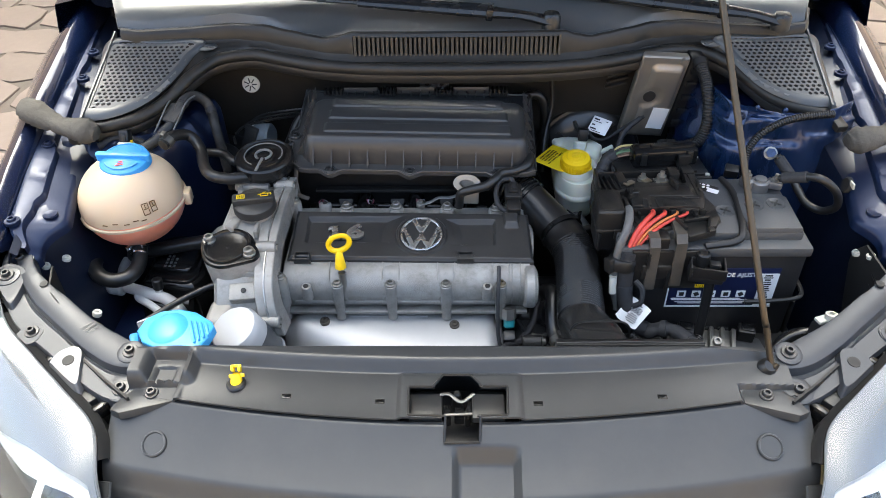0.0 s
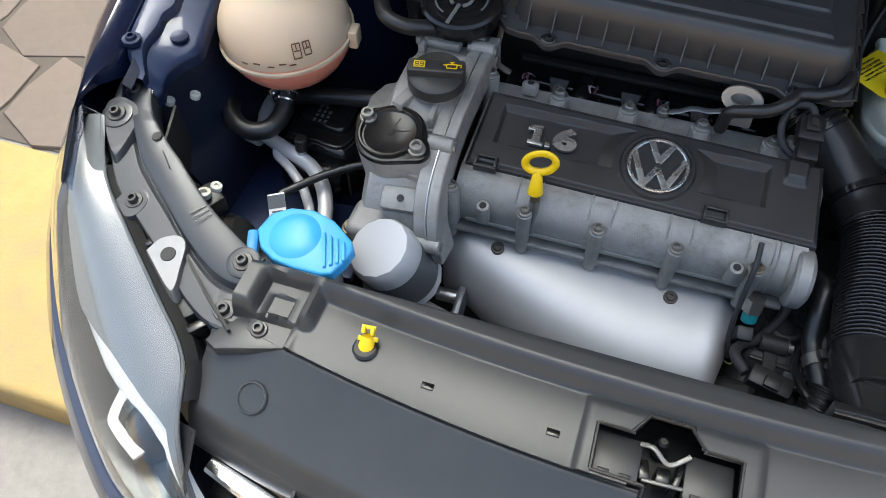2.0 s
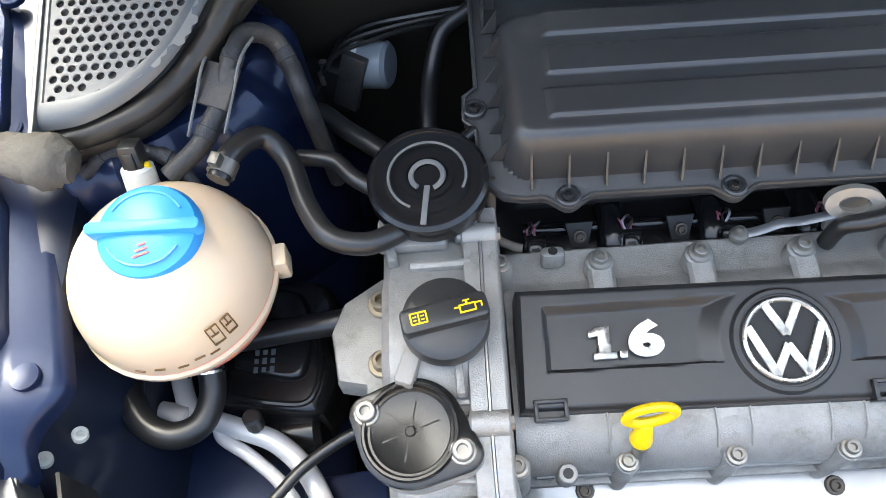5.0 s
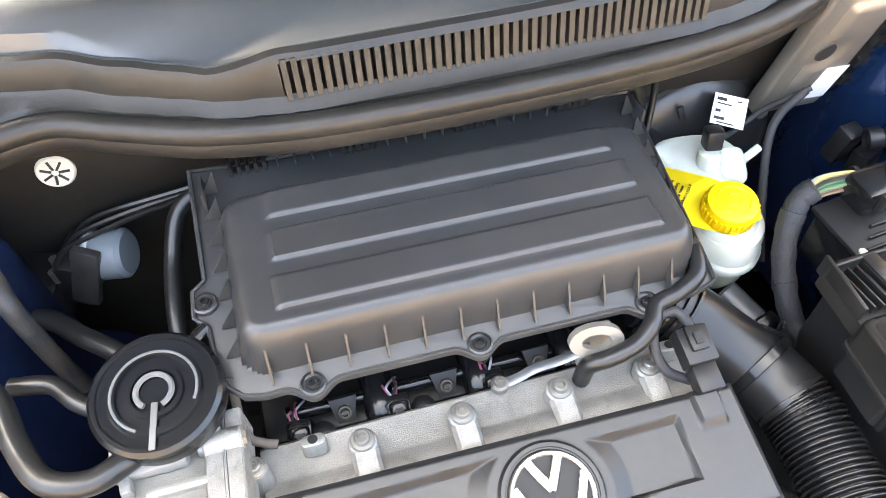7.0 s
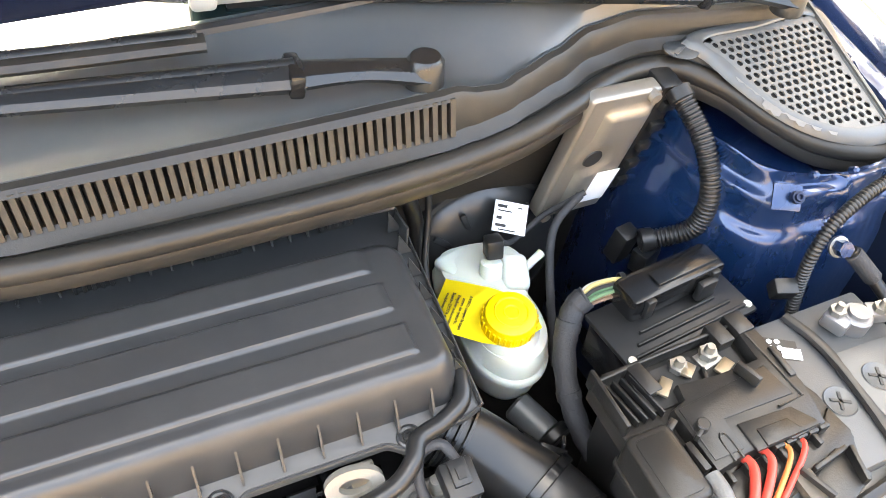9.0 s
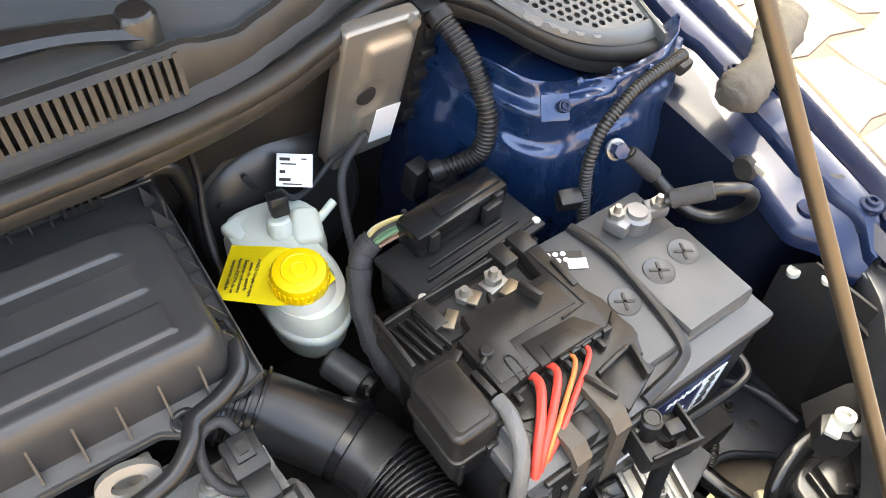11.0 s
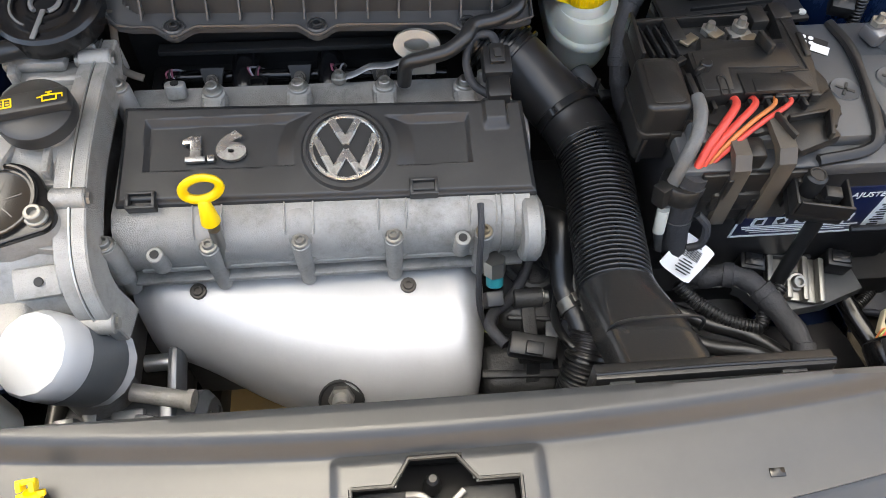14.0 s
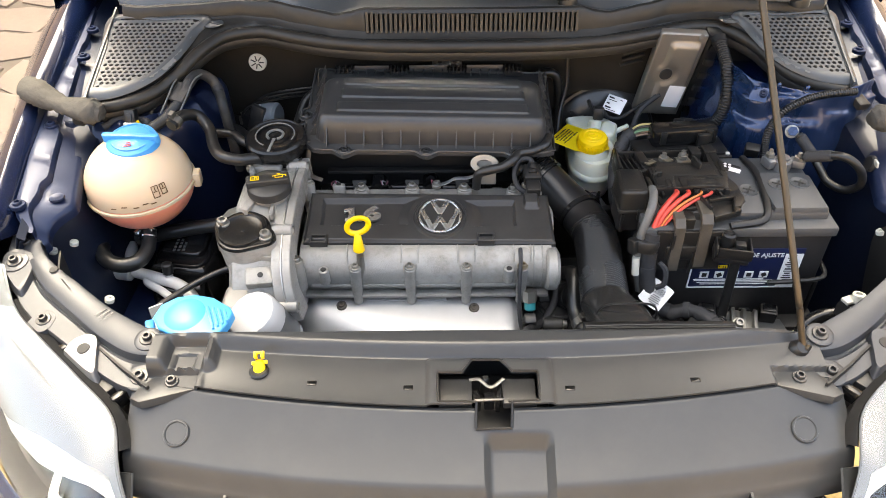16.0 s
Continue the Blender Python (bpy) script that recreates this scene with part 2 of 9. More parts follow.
def part(name, bm, material, parent=None, label="", smooth=38):
    """Links a bmesh, given in the car's frame, as one mesh object under parent, with its origin in its middle."""
    me = bpy.data.meshes.new(name)
    bmesh.ops.recalc_face_normals(bm, faces=bm.faces)
    lo = [min(v.co[i] for v in bm.verts) for i in range(3)]
    hi = [max(v.co[i] for v in bm.verts) for i in range(3)]
    mid = Vector([(a + b) / 2 for a, b in zip(lo, hi)])
    bmesh.ops.translate(bm, verts=bm.verts, vec=-mid)
    bm.to_mesh(me)
    bm.free()
    me.polygons.foreach_set("use_smooth", [True] * len(me.polygons))
    me.set_sharp_from_angle(angle=radians(smooth))
    me.materials.append(material)
    ob = new(name, me)
    ob.location = mid
    WORLD_OF[ob] = Matrix.Translation(mid)
    if parent:
        ob.parent = parent
        ob.matrix_parent_inverse = WORLD_OF[parent].inverted()
    if label:
        tagged(ob, label)
    return ob


def B():
    return bmesh.new()


def join(bm, other, m=None):
    me = bpy.data.meshes.new("t")
    other.to_mesh(me)
    other.free()
    if m is not None:
        me.transform(m)
    bm.from_mesh(me)
    bpy.data.meshes.remove(me)
    return bm


def box(c, s, rot=(0, 0, 0), bev=0.0, seg=2, bm=None, taper=None):
    t = B()
    bmesh.ops.create_cube(t, size=1.0)
    for v in t.verts:
        k = taper if taper and v.co.z > 0 else (1, 1)
        v.co = Vector((v.co.x * s[0] * k[0], v.co.y * s[1] * k[1], v.co.z * s[2]))
    if bev:
        bmesh.ops.bevel(t, geom=t.edges[:], offset=min(bev, 0.45 * min(s)), segments=seg, affect="EDGES", profile=0.5)
    return join(bm or B(), t, pose(*c, *rot))


def lathe(profile, m, seg=32, bm=None):
    """Turns (radius, height) pairs round the local z axis."""
    t = B()
    rings = []
    for r, h in profile:
        if r < 1e-6:
            rings.append([t.verts.new((0, 0, h))])
        else:
            rings.append([t.verts.new((r * math.cos(2 * math.pi * i / seg), r * math.sin(2 * math.pi * i / seg), h)) for i in range(seg)])
    for a, b in zip(rings, rings[1:]):
        for i in range(seg):
            j = (i + 1) % seg
            if len(a) == 1 and len(b) == 1:
                continue
            if len(a) == 1:
                t.faces.new((a[0], b[i], b[j]))
            elif len(b) == 1:
                t.faces.new((a[i], a[j], b[0]))
            else:
                t.faces.new((a[i], a[j], b[j], b[i]))
    return join(bm or B(), t, m)


def along(p, d):
    return Matrix.Translation(p) @ Vector(d).to_track_quat("Z", "Y").to_matrix().to_4x4()


def cyl(p0, p1, r, r1=None, seg=20, bm=None, bev=0.0):
    p0, p1 = Vector(p0), Vector(p1)
    h = (p1 - p0).length
    r1 = r if r1 is None else r1
    b = bev
    prof = [(0, 0), (r - b, 0), (r, b), (r1, h - b), (r1 - b, h), (0, h)] if b else [(0, 0), (r, 0), (r1, h), (0, h)]
    return lathe(prof, along(p0, p1 - p0), seg, bm)


def spline(pts, n=8):
    """Points along a smooth curve through pts."""
    P = [Vector(p) for p in pts]
    P = [P[0] * 2 - P[1]] + P + [P[-1] * 2 - P[-2]]
    out = []
    for i in range(1, len(P) - 2):
        a, b, c, d = P[i - 1:i + 3]
        for k in range(n):
            t = k / n
            out.append(0.5 * ((2 * b) + (c - a) * t + (2 * a - 5 * b + 4 * c - d) * t * t + (3 * b - a - 3 * c + d) * t ** 3))
    out.append(P[-2])
    return out


def tube(pts, r, seg=12, n=8, bm=None, caps=True, sx=1.0, sy=1.0, ridges=0, depth=0.0, smoothed=True, up=(0, 0, 1)):
    """A hose along pts; r is a number or a function of 0..1. ridges: rings of that depth round it."""
    path = spline(pts, n) if smoothed else [Vector(p) for p in pts]
    if ridges:
        L = [0.0]
        for a, b in zip(path, path[1:]):
            L.append(L[-1] + (b - a).length)
        fine = []
        for k in range(ridges * 6 + 1):
            s = L[-1] * k / (ridges * 6)
            i = max(j for j in range(len(L)) if L[j] <= s + 1e-9)
            i = min(i, len(path) - 2)
            f = (s - L[i]) / max(1e-9, L[i + 1] - L[i])
            fine.append(path[i].lerp(path[i + 1], min(1, f)))
        path = fine
    t = B()
    rings = []
    side = None
    for i, p in enumerate(path):
        d = (path[min(i + 1, len(path) - 1)] - path[max(i - 1, 0)]).normalized()
        if side is None:
            side = d.cross(Vector(up))
            side = side.normalized() if side.length > 1e-3 else Vector((1, 0, 0))
        side = (side - d * side.dot(d)).normalized()
        top = side.cross(d)
        f = i / (len(path) - 1)
        rr = r(f) if callable(r) else r
        if ridges:
            rr += depth * (0, 0.75, 1, 1, 0.75, 0)[i % 6]
        rings.append([t.verts.new(p + side * (rr * sx * math.cos(2 * math.pi * k / seg)) + top * (rr * sy * math.sin(2 * math.pi * k / seg))) for k in range(seg)])
    for a, b in zip(rings, rings[1:]):
        for k in range(seg):
            t.faces.new((a[k], a[(k + 1) % seg], b[(k + 1) % seg], b[k]))
    if caps:
        t.faces.new(rings[0][::-1])
        t.faces.new(rings[-1])
    return join(bm or B(), t)


def prism(poly, z0, z1, m=None, bev=0.0, bm=None, seg=2, zf=None):
    """A flat polygon (x, y) pulled up from z0 to z1. zf: added height at (x, y)."""
    t = B()
    lo = [t.verts.new((x, y, z0)) for x, y in poly]
    hi = [t.verts.new((x, y, z1)) for x, y in poly]
    n = len(poly)
    top = t.faces.new(hi)
    t.faces.new(lo[::-1])
    for i in range(n):
        t.faces.new((lo[i], lo[(i + 1) % n], hi[(i + 1) % n], hi[i]))
    bmesh.ops.recalc_face_normals(t, faces=t.faces)
    if bev:
        bmesh.ops.bevel(t, geom=top.edges[:], offset=bev, segments=seg, affect="EDGES", profile=0.5)
    if zf:
        for v in t.verts:
            v.co.z += zf(v.co.x, v.co.y)
    return join(bm or B(), t, m)


def sheet(rows, thick=0.0025, bm=None, drop=None, closed=False):
    """A skin over a grid of points with a given thickness along its normal."""
    t = B()
    V = [[t.verts.new(p) for p in row] for row in rows]
    for i in range(len(V) - 1):
        m = len(V[i])
        for j in range(m if closed else m - 1):
            q = (V[i][j], V[i][(j + 1) % m], V[i + 1][(j + 1) % m], V[i + 1][j])
            if drop and drop(sum((v.co for v in q), Vector()) / 4):
                continue
            t.faces.new(q)
    loose = [v for v in t.verts if not v.link_faces]
    bmesh.ops.delete(t, geom=loose, context="VERTS")
    if thick:
        bmesh.ops.solidify(t, geom=t.faces[:], thickness=thick)
    return join(bm or B(), t)


def rrect(w, h, r, n=4, cx=0, cy=0):
    out = []
    for k, (sx, sy) in enumerate(((1, 1), (-1, 1), (-1, -1), (1, -1))):
        for i in range(n + 1):
            a = radians(90 * k + 90 * i / n)
            out.append((cx + sx * (w / 2 - r) + r * math.cos(a), cy + sy * (h / 2 - r) + r * math.sin(a)))
    return out


def writing(text, size, m, depth=0.0006, bold=0.0, bm=None, align="CENTER"):
    cu = bpy.data.curves.new("t", "FONT")
    cu.body, cu.size, cu.extrude, cu.align_x, cu.align_y, cu.offset, cu.resolution_u = text, size, depth, align, "CENTER", bold, 8
    ob = bpy.data.objects.new("t", cu)
    scene.collection.objects.link(ob)
    bpy.context.view_layer.update()
    me = bpy.data.meshes.new_from_object(ob.evaluated_get(bpy.context.evaluated_depsgraph_get()))
    bpy.data.objects.remove(ob)
    bpy.data.curves.remove(cu)
    me.transform(m)
    bm = bm or B()
    bm.from_mesh(me)
    bpy.data.meshes.remove(me)
    return bm


def arc(cx, cy, r, a0, a1, n=16):
    return [(cx + r * math.cos(radians(a0 + (a1 - a0) * i / n)), cy + r * math.sin(radians(a0 + (a1 - a0) * i / n))) for i in range(n + 1)]


def smooth01(x):
    x = max(0.0, min(1.0, x))
    return x * x * (3 - 2 * x)


def bolt(p, d, r, parent, material, h=0.006, washer=0.0, name="bolt", socket=True):
    """A flanged screw: washer, head and a socket."""
    bm = B()
    m = along(p, d)
    w = washer or r * 1.5
    lathe([(0, -0.004), (w, -0.004), (w, 0.0012), (w * 0.93, 0.002), (r * 1.02, 0.0022), (r, 0.003), (r * 0.96, h), (r * 0.85, h + 0.0008), (r * 0.55, h + 0.0008), (r * 0.5, h * 0.5), (0, h * 0.5)], m, 12, bm)
    return part(name, bm, material, parent, smooth=30)

# ---- ground ----
GZ = -0.10
bm = B()
for (x0, x1, y0, y1, z) in ((-400, 400, -400, 0.775, GZ),):
    bm.faces.new([bm.verts.new(p) for p in ((x0, y0, z), (x1, y0, z), (x1, y1, z), (x0, y1, z))])
v = [bm.verts.new(p) for p in ((-400, 0.775, -0.012), (400, 0.775, -0.012), (400, 400, -0.012), (-400, 400, -0.012))]
bm.faces.new(v)
bmesh.ops.remove_doubles(bm, verts=bm.verts, dist=1e-5)
ground = part("ground", bm, M_ASPH)
tagged(ground, "grey asphalt street with a raised paved driveway", "ground", kind="structure")
bm = box((0, 1.065, -0.06), (24, 0.60, 0.13), bev=0.02, seg=3)
kerb = part("kerb", bm, M_YKERB)
tagged(kerb, "broad kerb slab with worn yellow paint", "kerb", kind="structure")
pavement = part("pavement", sheet([[(-30, 1.375, -0.008), (30, 1.375, -0.008)], [(-30, 40, -0.008), (30, 40, -0.008)]], 0.0), M_JOINT)
tagged(pavement, "sand bed of a paved driveway", "pavement", kind="structure")

facade = part("wall_street", sheet([[(-22, -8.5, GZ), (22, -8.5, GZ)], [(-22, -8.5, 4.2), (22, -8.5, 4.2)]], 0.25), M_WALLT)
tagged(facade, "plain tan rendered wall across the street", "wall", kind="structure")
# Added wall out of view; it keeps rear sky light off the paving.
rear_block = part("wall_house", sheet([[(-22, 8.5, GZ), (22, 8.5, GZ)], [(-22, 8.5, 7.5), (22, 8.5, 7.5)]], 0.25), M_WALLT)
tagged(rear_block, "added plain wall behind the car, unseen, blocks rear sky light", "wall", kind="structure")
# Added walls out of view; they cut the side sky from rails and paving.
for name, x in (("wall_east", 3.9), ("wall_west", -3.9)):
    side = part(name, sheet([[(x, 1.4, GZ), (x, 8.4, GZ)], [(x, 1.4, 5.2), (x, 8.4, 5.2)]], 0.25), M_WALLT)
    tagged(side, "added plain wall beside the driveway, unseen, blocks side sky light", "wall", kind="structure")

# ---- car body ----
car = thing("car", (0, 1.2, 0), "dark metallic blue hatchback with its bonnet open", "car")


def crest(y):
    """Half width and height of the wing's upper edge."""
    k = [(0.785, 0.646, 0.815), (0.835, 0.652, 0.850), (0.90, 0.665, 0.872), (0.987, 0.680, 0.886), (1.06, 0.694, 0.896), (1.233, 0.717, 0.922), (1.466, 0.738, 0.957), (2.0, 0.76, 1.02), (2.6, 0.76, 1.05)]
    for a, b in zip(k, k[1:]):
        if y <= b[0]:
            f = (y - a[0]) / (b[0] - a[0])
            return a[1] + f * (b[1] - a[1]), a[2] + f * (b[2] - a[2])
    return k[-1][1], k[-1][2]


for s in (-1, 1):
    rows = []
    for i in range(48):
        y = 0.788 + 1.8 * (i / 47) ** 1.5
        w, z = crest(y)
        f = smooth01((y - 0.92) / 0.5)
        g = 0.03 + 0.97 * smooth01((y - 0.845) / 0.12)
        out = (0.02 + 0.13 * f) * g
        rows.append([(s * (w - 0.030 * g), y, z - 0.055 * g), (s * (w - 0.026 * g), y, z - 0.02 * g), (s * (w - 0.014 * g), y, z - 0.004), (s * (w - 0.004 * g), y, z), (s * (w + 0.006 * g), y, z - 0.003),
                     (s * (w + 0.018 * g), y, z - 0.004 - 0.009 * g), (s * (w + 0.018 * g + 0.25 * out), y - 0.004, z - 0.005 - 0.04 * g), (s * (w + 0.018 * g + 0.5 * out), y - 0.004, z - 0.006 - 0.094 * g), (s * (w + 0.01 * g + 0.66 * out), y - 0.004, z - 0.007 - 0.193 * g), (s * (w + 0.01 * g + 0.62 * out), y, z - 0.008 - 0.352 * g), (s * (w + 0.5 * out), y + 0.03 * g, z - 0.01 - 0.59 * g)])
    part("wing", sheet(rows, 0.0), M_NAVY, car, "glossy dark blue front wing")
    # flange and inner rail
    rows = []
    for i in range(30):
        y = 0.90 + 0.68 * i / 29
        w, z = crest(y)
        zr = 0.850 + 0.11 * (y - 0.95)
        wide = 0.09 * (1 - smooth01((y - 0.98) / 0.06)) if s > 0 else 0.0
        push = 0.032 * (1 - smooth01((y - 0.965) / 0.04))
        rows.append([(s * (w - 0.026), y, z - 0.045), (s * (w - 0.035), y, zr + 0.006), (s * (w - 0.045), y, zr), (s * (0.615 + 0.4 * push), y, zr - 0.004), (s * (0.598 + push), y, zr - 0.012), (s * (0.590 + push + 0.3 * wide), y, zr - 0.06), (s * (0.575 + 0.8 * wide), y, 0.70), (s * (0.56 + wide), y, 0.60), (s * (0.55 + wide), y, 0.45), (s * 0.55, y, 0.25)])
    part("inner_wing", sheet(rows, 0.002), M_INNER, car, "dusty blue painted inner wing with its shade in the colour")
    # broad rail plate with a scalloped inner edge
    rows = []
    for i in range(90):
        y = 0.918 + 0.587 * i / 89
        w, z = crest(y)
        zr = 0.853 + 0.11 * (y - 0.95) - 0.018 * smooth01((0.965 - y) / 0.05)
        cut = 0.022 * smooth01((0.925 - y) / 0.02)
        st = 0.50 + 0.14 * smooth01(math.sin((y - 0.93) * 34) * 1.6 - 0.3)
        xi = 0.572 + cut + 0.24 * (y - 0.95) + 0.038 * smooth01((0.985 - y) / 0.05)
        dip = -0.004 * smooth01(1 - abs((y - 1.06) / 0.02)) - 0.004 * smooth01(1 - abs((y - 1.27) / 0.022))
        xo = w - 0.027 - 0.016 * smooth01((0.945 - y) / 0.03)
        rows.append([(s * (xi + (xo - xi) * f), y, zz) for f, zz in ((1.0, zr + 0.016), (0.92, zr + 0.013), (st + 0.10, zr + 0.012 + dip), (st + 0.03, zr + 0.012), (st, zr + 0.010), (st - 0.02, zr + 0.001), (st - 0.10, zr - 0.001), (0.12, zr - 0.008), (0.03, zr - 0.011), (0.0, zr - 0.015), (-0.01, zr - 0.026))])
    part("rail_flange", sheet(rows, 0.0015), M_BLUE, car, "blue painted rail plate with a scalloped edge")
    for y, dx in ((0.953, 0.030), (1.135, 0.042), (1.33, 0.05), (1.42, 0.045)):
        w, z = crest(y)
        bolt((s * (w - dx), y, 0.866 + 0.11 * (y - 0.95)), (0, 0, 1), 0.0065, car, M_BLUE, washer=0.011, h=0.005)
    for y, x in ((0.985, 0.606), (1.075, 0.640), (1.20, 0.660)):
        part("spot_dimple", lathe([(0.011, -0.001), (0.0105, 0.0012), (0.006, 0.0004), (0, 0.0)], Matrix.Translation((s * x, y, 0.851 + 0.11 * (y - 0.95))), 20), M_BLUE, car)
    # strut tower
    rows = []
    if s < 0:
        cx, cy = s * 0.605, 1.295
        for i in range(49):
            a = radians(-115 + 180 * i / 48)
            sh = 1 - 0.16 * smooth01((math.degrees(a) + 20) / 70)
            ca, sa = math.cos(a), math.sin(a)
            wv = 0.004 * math.sin(9 * a + 1) + 0.003 * math.sin(23 * a)
            rows.append([(cx + sh * (r + wv * k) * ca * (1 + 0.12 * max(0, ca)), cy + sh * (r + wv * k) * sa, z + wv * 0.6 * k) for r, z, k in ((0.02, 0.872, 0), (0.09, 0.874, 0), (0.122, 0.876, 0.4), (0.138, 0.877, 1), (0.148, 0.870, 1.4), (0.158, 0.856, 1), (0.163, 0.84, 0.4), (0.165, 0.80, 0.2), (0.170, 0.72, 0), (0.178, 0.55, 0), (0.18, 0.35, 0))])
    else:
        cx, cy = 0.56, 1.33
        rim_pts = spline([(0.425, 1.40, 0), (0.424, 1.29, 0), (0.434, 1.225, 0), (0.458, 1.183, 0), (0.503, 1.166, 0), (0.555, 1.163, 0), (0.605, 1.172, 0), (0.645, 1.20, 0)], 12)
        prof_t = spline([(0.30, 0.880, 0), (0.70, 0.880, 0), (0.84, 0.888, 0), (0.91, 0.908, 0), (0.96, 0.918, 0), (0.995, 0.911, 0), (1.035, 0.893, 0), (1.05, 0.872, 0), (1.09, 0.848, 0), (1.13, 0.80, 0), (1.16, 0.70, 0), (1.20, 0.50, 0)], 5)
        for i, p in enumerate(rim_pts):
            row = []
            for j, q in enumerate(prof_t):
                amp = smooth01((q.x - 0.88) / 0.06) * smooth01((1.13 - q.x) / 0.06)
                wv = amp * (0.0040 * math.sin(0.11 * i + 0.55 * j) + 0.0018 * math.sin(0.23 * i - 0.8 * j + 1) + 0.001 * math.sin(0.93 * i + 0.35 * j * math.sin(0.1 * i)))
                k = q.x + wv * 3.0
                row.append((cx + (p.x - cx) * k, cy + (p.y - cy) * k, q.y + wv))
            rows.append(row)
    # One paint: the left tower's deeper shade is put into its colour.
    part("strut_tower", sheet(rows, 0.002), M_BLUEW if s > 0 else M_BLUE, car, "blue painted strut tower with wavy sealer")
    if s > 0:
        bm = join(B(), box((0, 0, 0), (0.026, 0.024, 0.003), bev=0.001), Matrix.Translation((0.449, 1.168, 0.912)) @ pose(0, 0, 0, 48, 0, -28))
        part("tower_bracket", bm, M_BLUEW, car)
        bolt((0.452, 1.160, 0.918), (-0.3, -0.6, 0.7), 0.0042, car, M_BLUE, washer=0.006, h=0.004)
        for x, y, z in ((0.521, 1.166, 0.924), (0.478, 1.172, 0.926), (0.56, 1.160, 0.915)):
            part("spot_stud", lathe([(0.004, -0.004), (0.0036, 0.002), (0.002, 0.0035), (0, 0.0036)], along((x, y, z), (0, -0.7, 0.7)), 12), M_BLUEW, car)
        part("rail_hole", lathe([(0, 0.0012), (0.0105, 0.0012), (0.0125, 0.0)], along((0.648, 0.996, 0.8705), (0, 0, 1)), 20), M_DARK, car)
        part("body_plug", lathe([(0, 0.003), (0.010, 0.003), (0.0125, 0.0), (0.0125, -0.003)], along((0.590, 1.049, 0.860), (-1, 0, 0.2)), 20), M_DARK, car)
        part("body_tag", box((0.591, 1.036, 0.868), (0.003, 0.012, 0.010), (0, -10, 0), 0.001), M_WPLAS, car)
    # chassis leg
    bm = tube([(s * 0.44, 0.74, 0.525), (s * 0.44, 0.9, 0.525), (s * 0.45, 1.1, 0.55), (s * 0.46, 1.38, 0.56)] if s > 0 else [(-0.50, 0.74, 0.585), (-0.51, 0.9, 0.588), (-0.52, 1.1, 0.580), (-0.50, 1.38, 0.56)], 0.062, 20, 6, sx=1.0 if s > 0 else 1.65, sy=0.9)
    # The left leg takes the darker copy of the same paint.
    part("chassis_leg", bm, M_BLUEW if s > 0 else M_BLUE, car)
    # rubber end stop of the bonnet gap
    dy = 0.012 if s > 0 else 0.052
    rg = random.Random(5 + s)
    sx_ = 0.018 if s > 0 else 0.0
    bm = tube([(s * 0.576 + sx_, 1.080 + dy, 0.908), (s * 0.600 + sx_, 1.083 + dy, 0.912), (s * 0.635 + sx_, 1.092 + dy, 0.916), (s * 0.670 + sx_, 1.108 + dy, 0.922), (s * 0.703 + sx_, 1.126 + dy, 0.930)], lambda f: 0.023 + 0.004 * math.sin(9 * f) - 0.006 * (1 - smooth01(f / 0.15)), 14, 8, sx=0.85, sy=0.7)
    for v in bm.verts:
        v.co += Vector((rg.uniform(-1, 1), rg.uniform(-1, 1), rg.uniform(-1, 1))) * 0.0016
    part("gap_seal", bm, M_FOAM, car, "dusty crumpled grey foam gap seal", 70)
    bm = box((s * 0.612, (1.178 if s > 0 else 1.150), 0.897), (0.020, 0.045, 0.014), (10, 0, s * 10), 0.004)
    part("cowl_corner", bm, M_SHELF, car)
    # side panel of the apron beside the lamp
    rows = [[(s * x + (0.05 if s > 0 else 0.0) * smooth01((0.80 - z) / 0.2) * smooth01((x - 0.50) / 0.08), y, z) for z in (0.80, 0.72, 0.6, 0.4)] for x, y in ((0.60, 0.93), (0.57, 0.84), (0.50, 0.76), (0.44, 0.71), (0.40, 0.68))]
    part("apron_side", sheet(rows, 0.003), M_DARK, car)
    for (x, y, z) in (((0.617, 0.944, 0.79), (0.593, 0.962, 0.79), (0.500, 0.841, 0.79)) if s < 0 else ((0.589, 0.962, 0.799), (0.593, 0.934, 0.815))):
        bm = lathe([(0, -0.004), (0.0062, -0.004), (0.0064, 0.001), (0.0058, 0.002), (0.0026, 0.002), (0.0026, 0.0), (0, 0.0)], along((s * x, y, z), (-s * 0.3, 0.1, 0.9)), 14)
        part("grommet", bm, M_WPLAS, car, "white plastic grommet")

# firewall with its mat
rows = []
for i in range(33):
    x = -0.60 + 1.2 * i / 32
    rows.append([(x, 1.40, 0.25), (x, 1.405, 0.55), (x, 1.39, 0.70), (x, 1.365 + 0.006 * math.sin(17 * x), 0.82), (x, 1.352 + 0.004 * math.sin(11 * x), 0.90), (x, 1.345, 0.945), (x, 1.40, 0.96)])
part("firewall", sheet(rows, 0.004), M_FIRE, car, "dusty brown-black insulated firewall")
bm = box((0, 1.1, 0.30), (1.1, 0.02, 0.02))
for x in (-0.32, 0.33):
    box((x, 1.12, 0.30), (0.12, 0.5, 0.06), bev=0.01, bm=bm)
part("subframe", bm, M_DARK, car)
# round clip on the firewall
clip = thing("firewall_clip", (-0.379, 1.35, 0.886), "round cream plastic clip on the firewall mat", "clip")
m = along((-0.379, 1.349, 0.885), (0, -1, 0.18))
part("clip_disc", lathe([(0, 0.002), (0.0145, 0.002), (0.0162, 0), (0.0162, -0.003), (0, -0.003)], m, 24), M_WPLAS, clip)
bm = B()
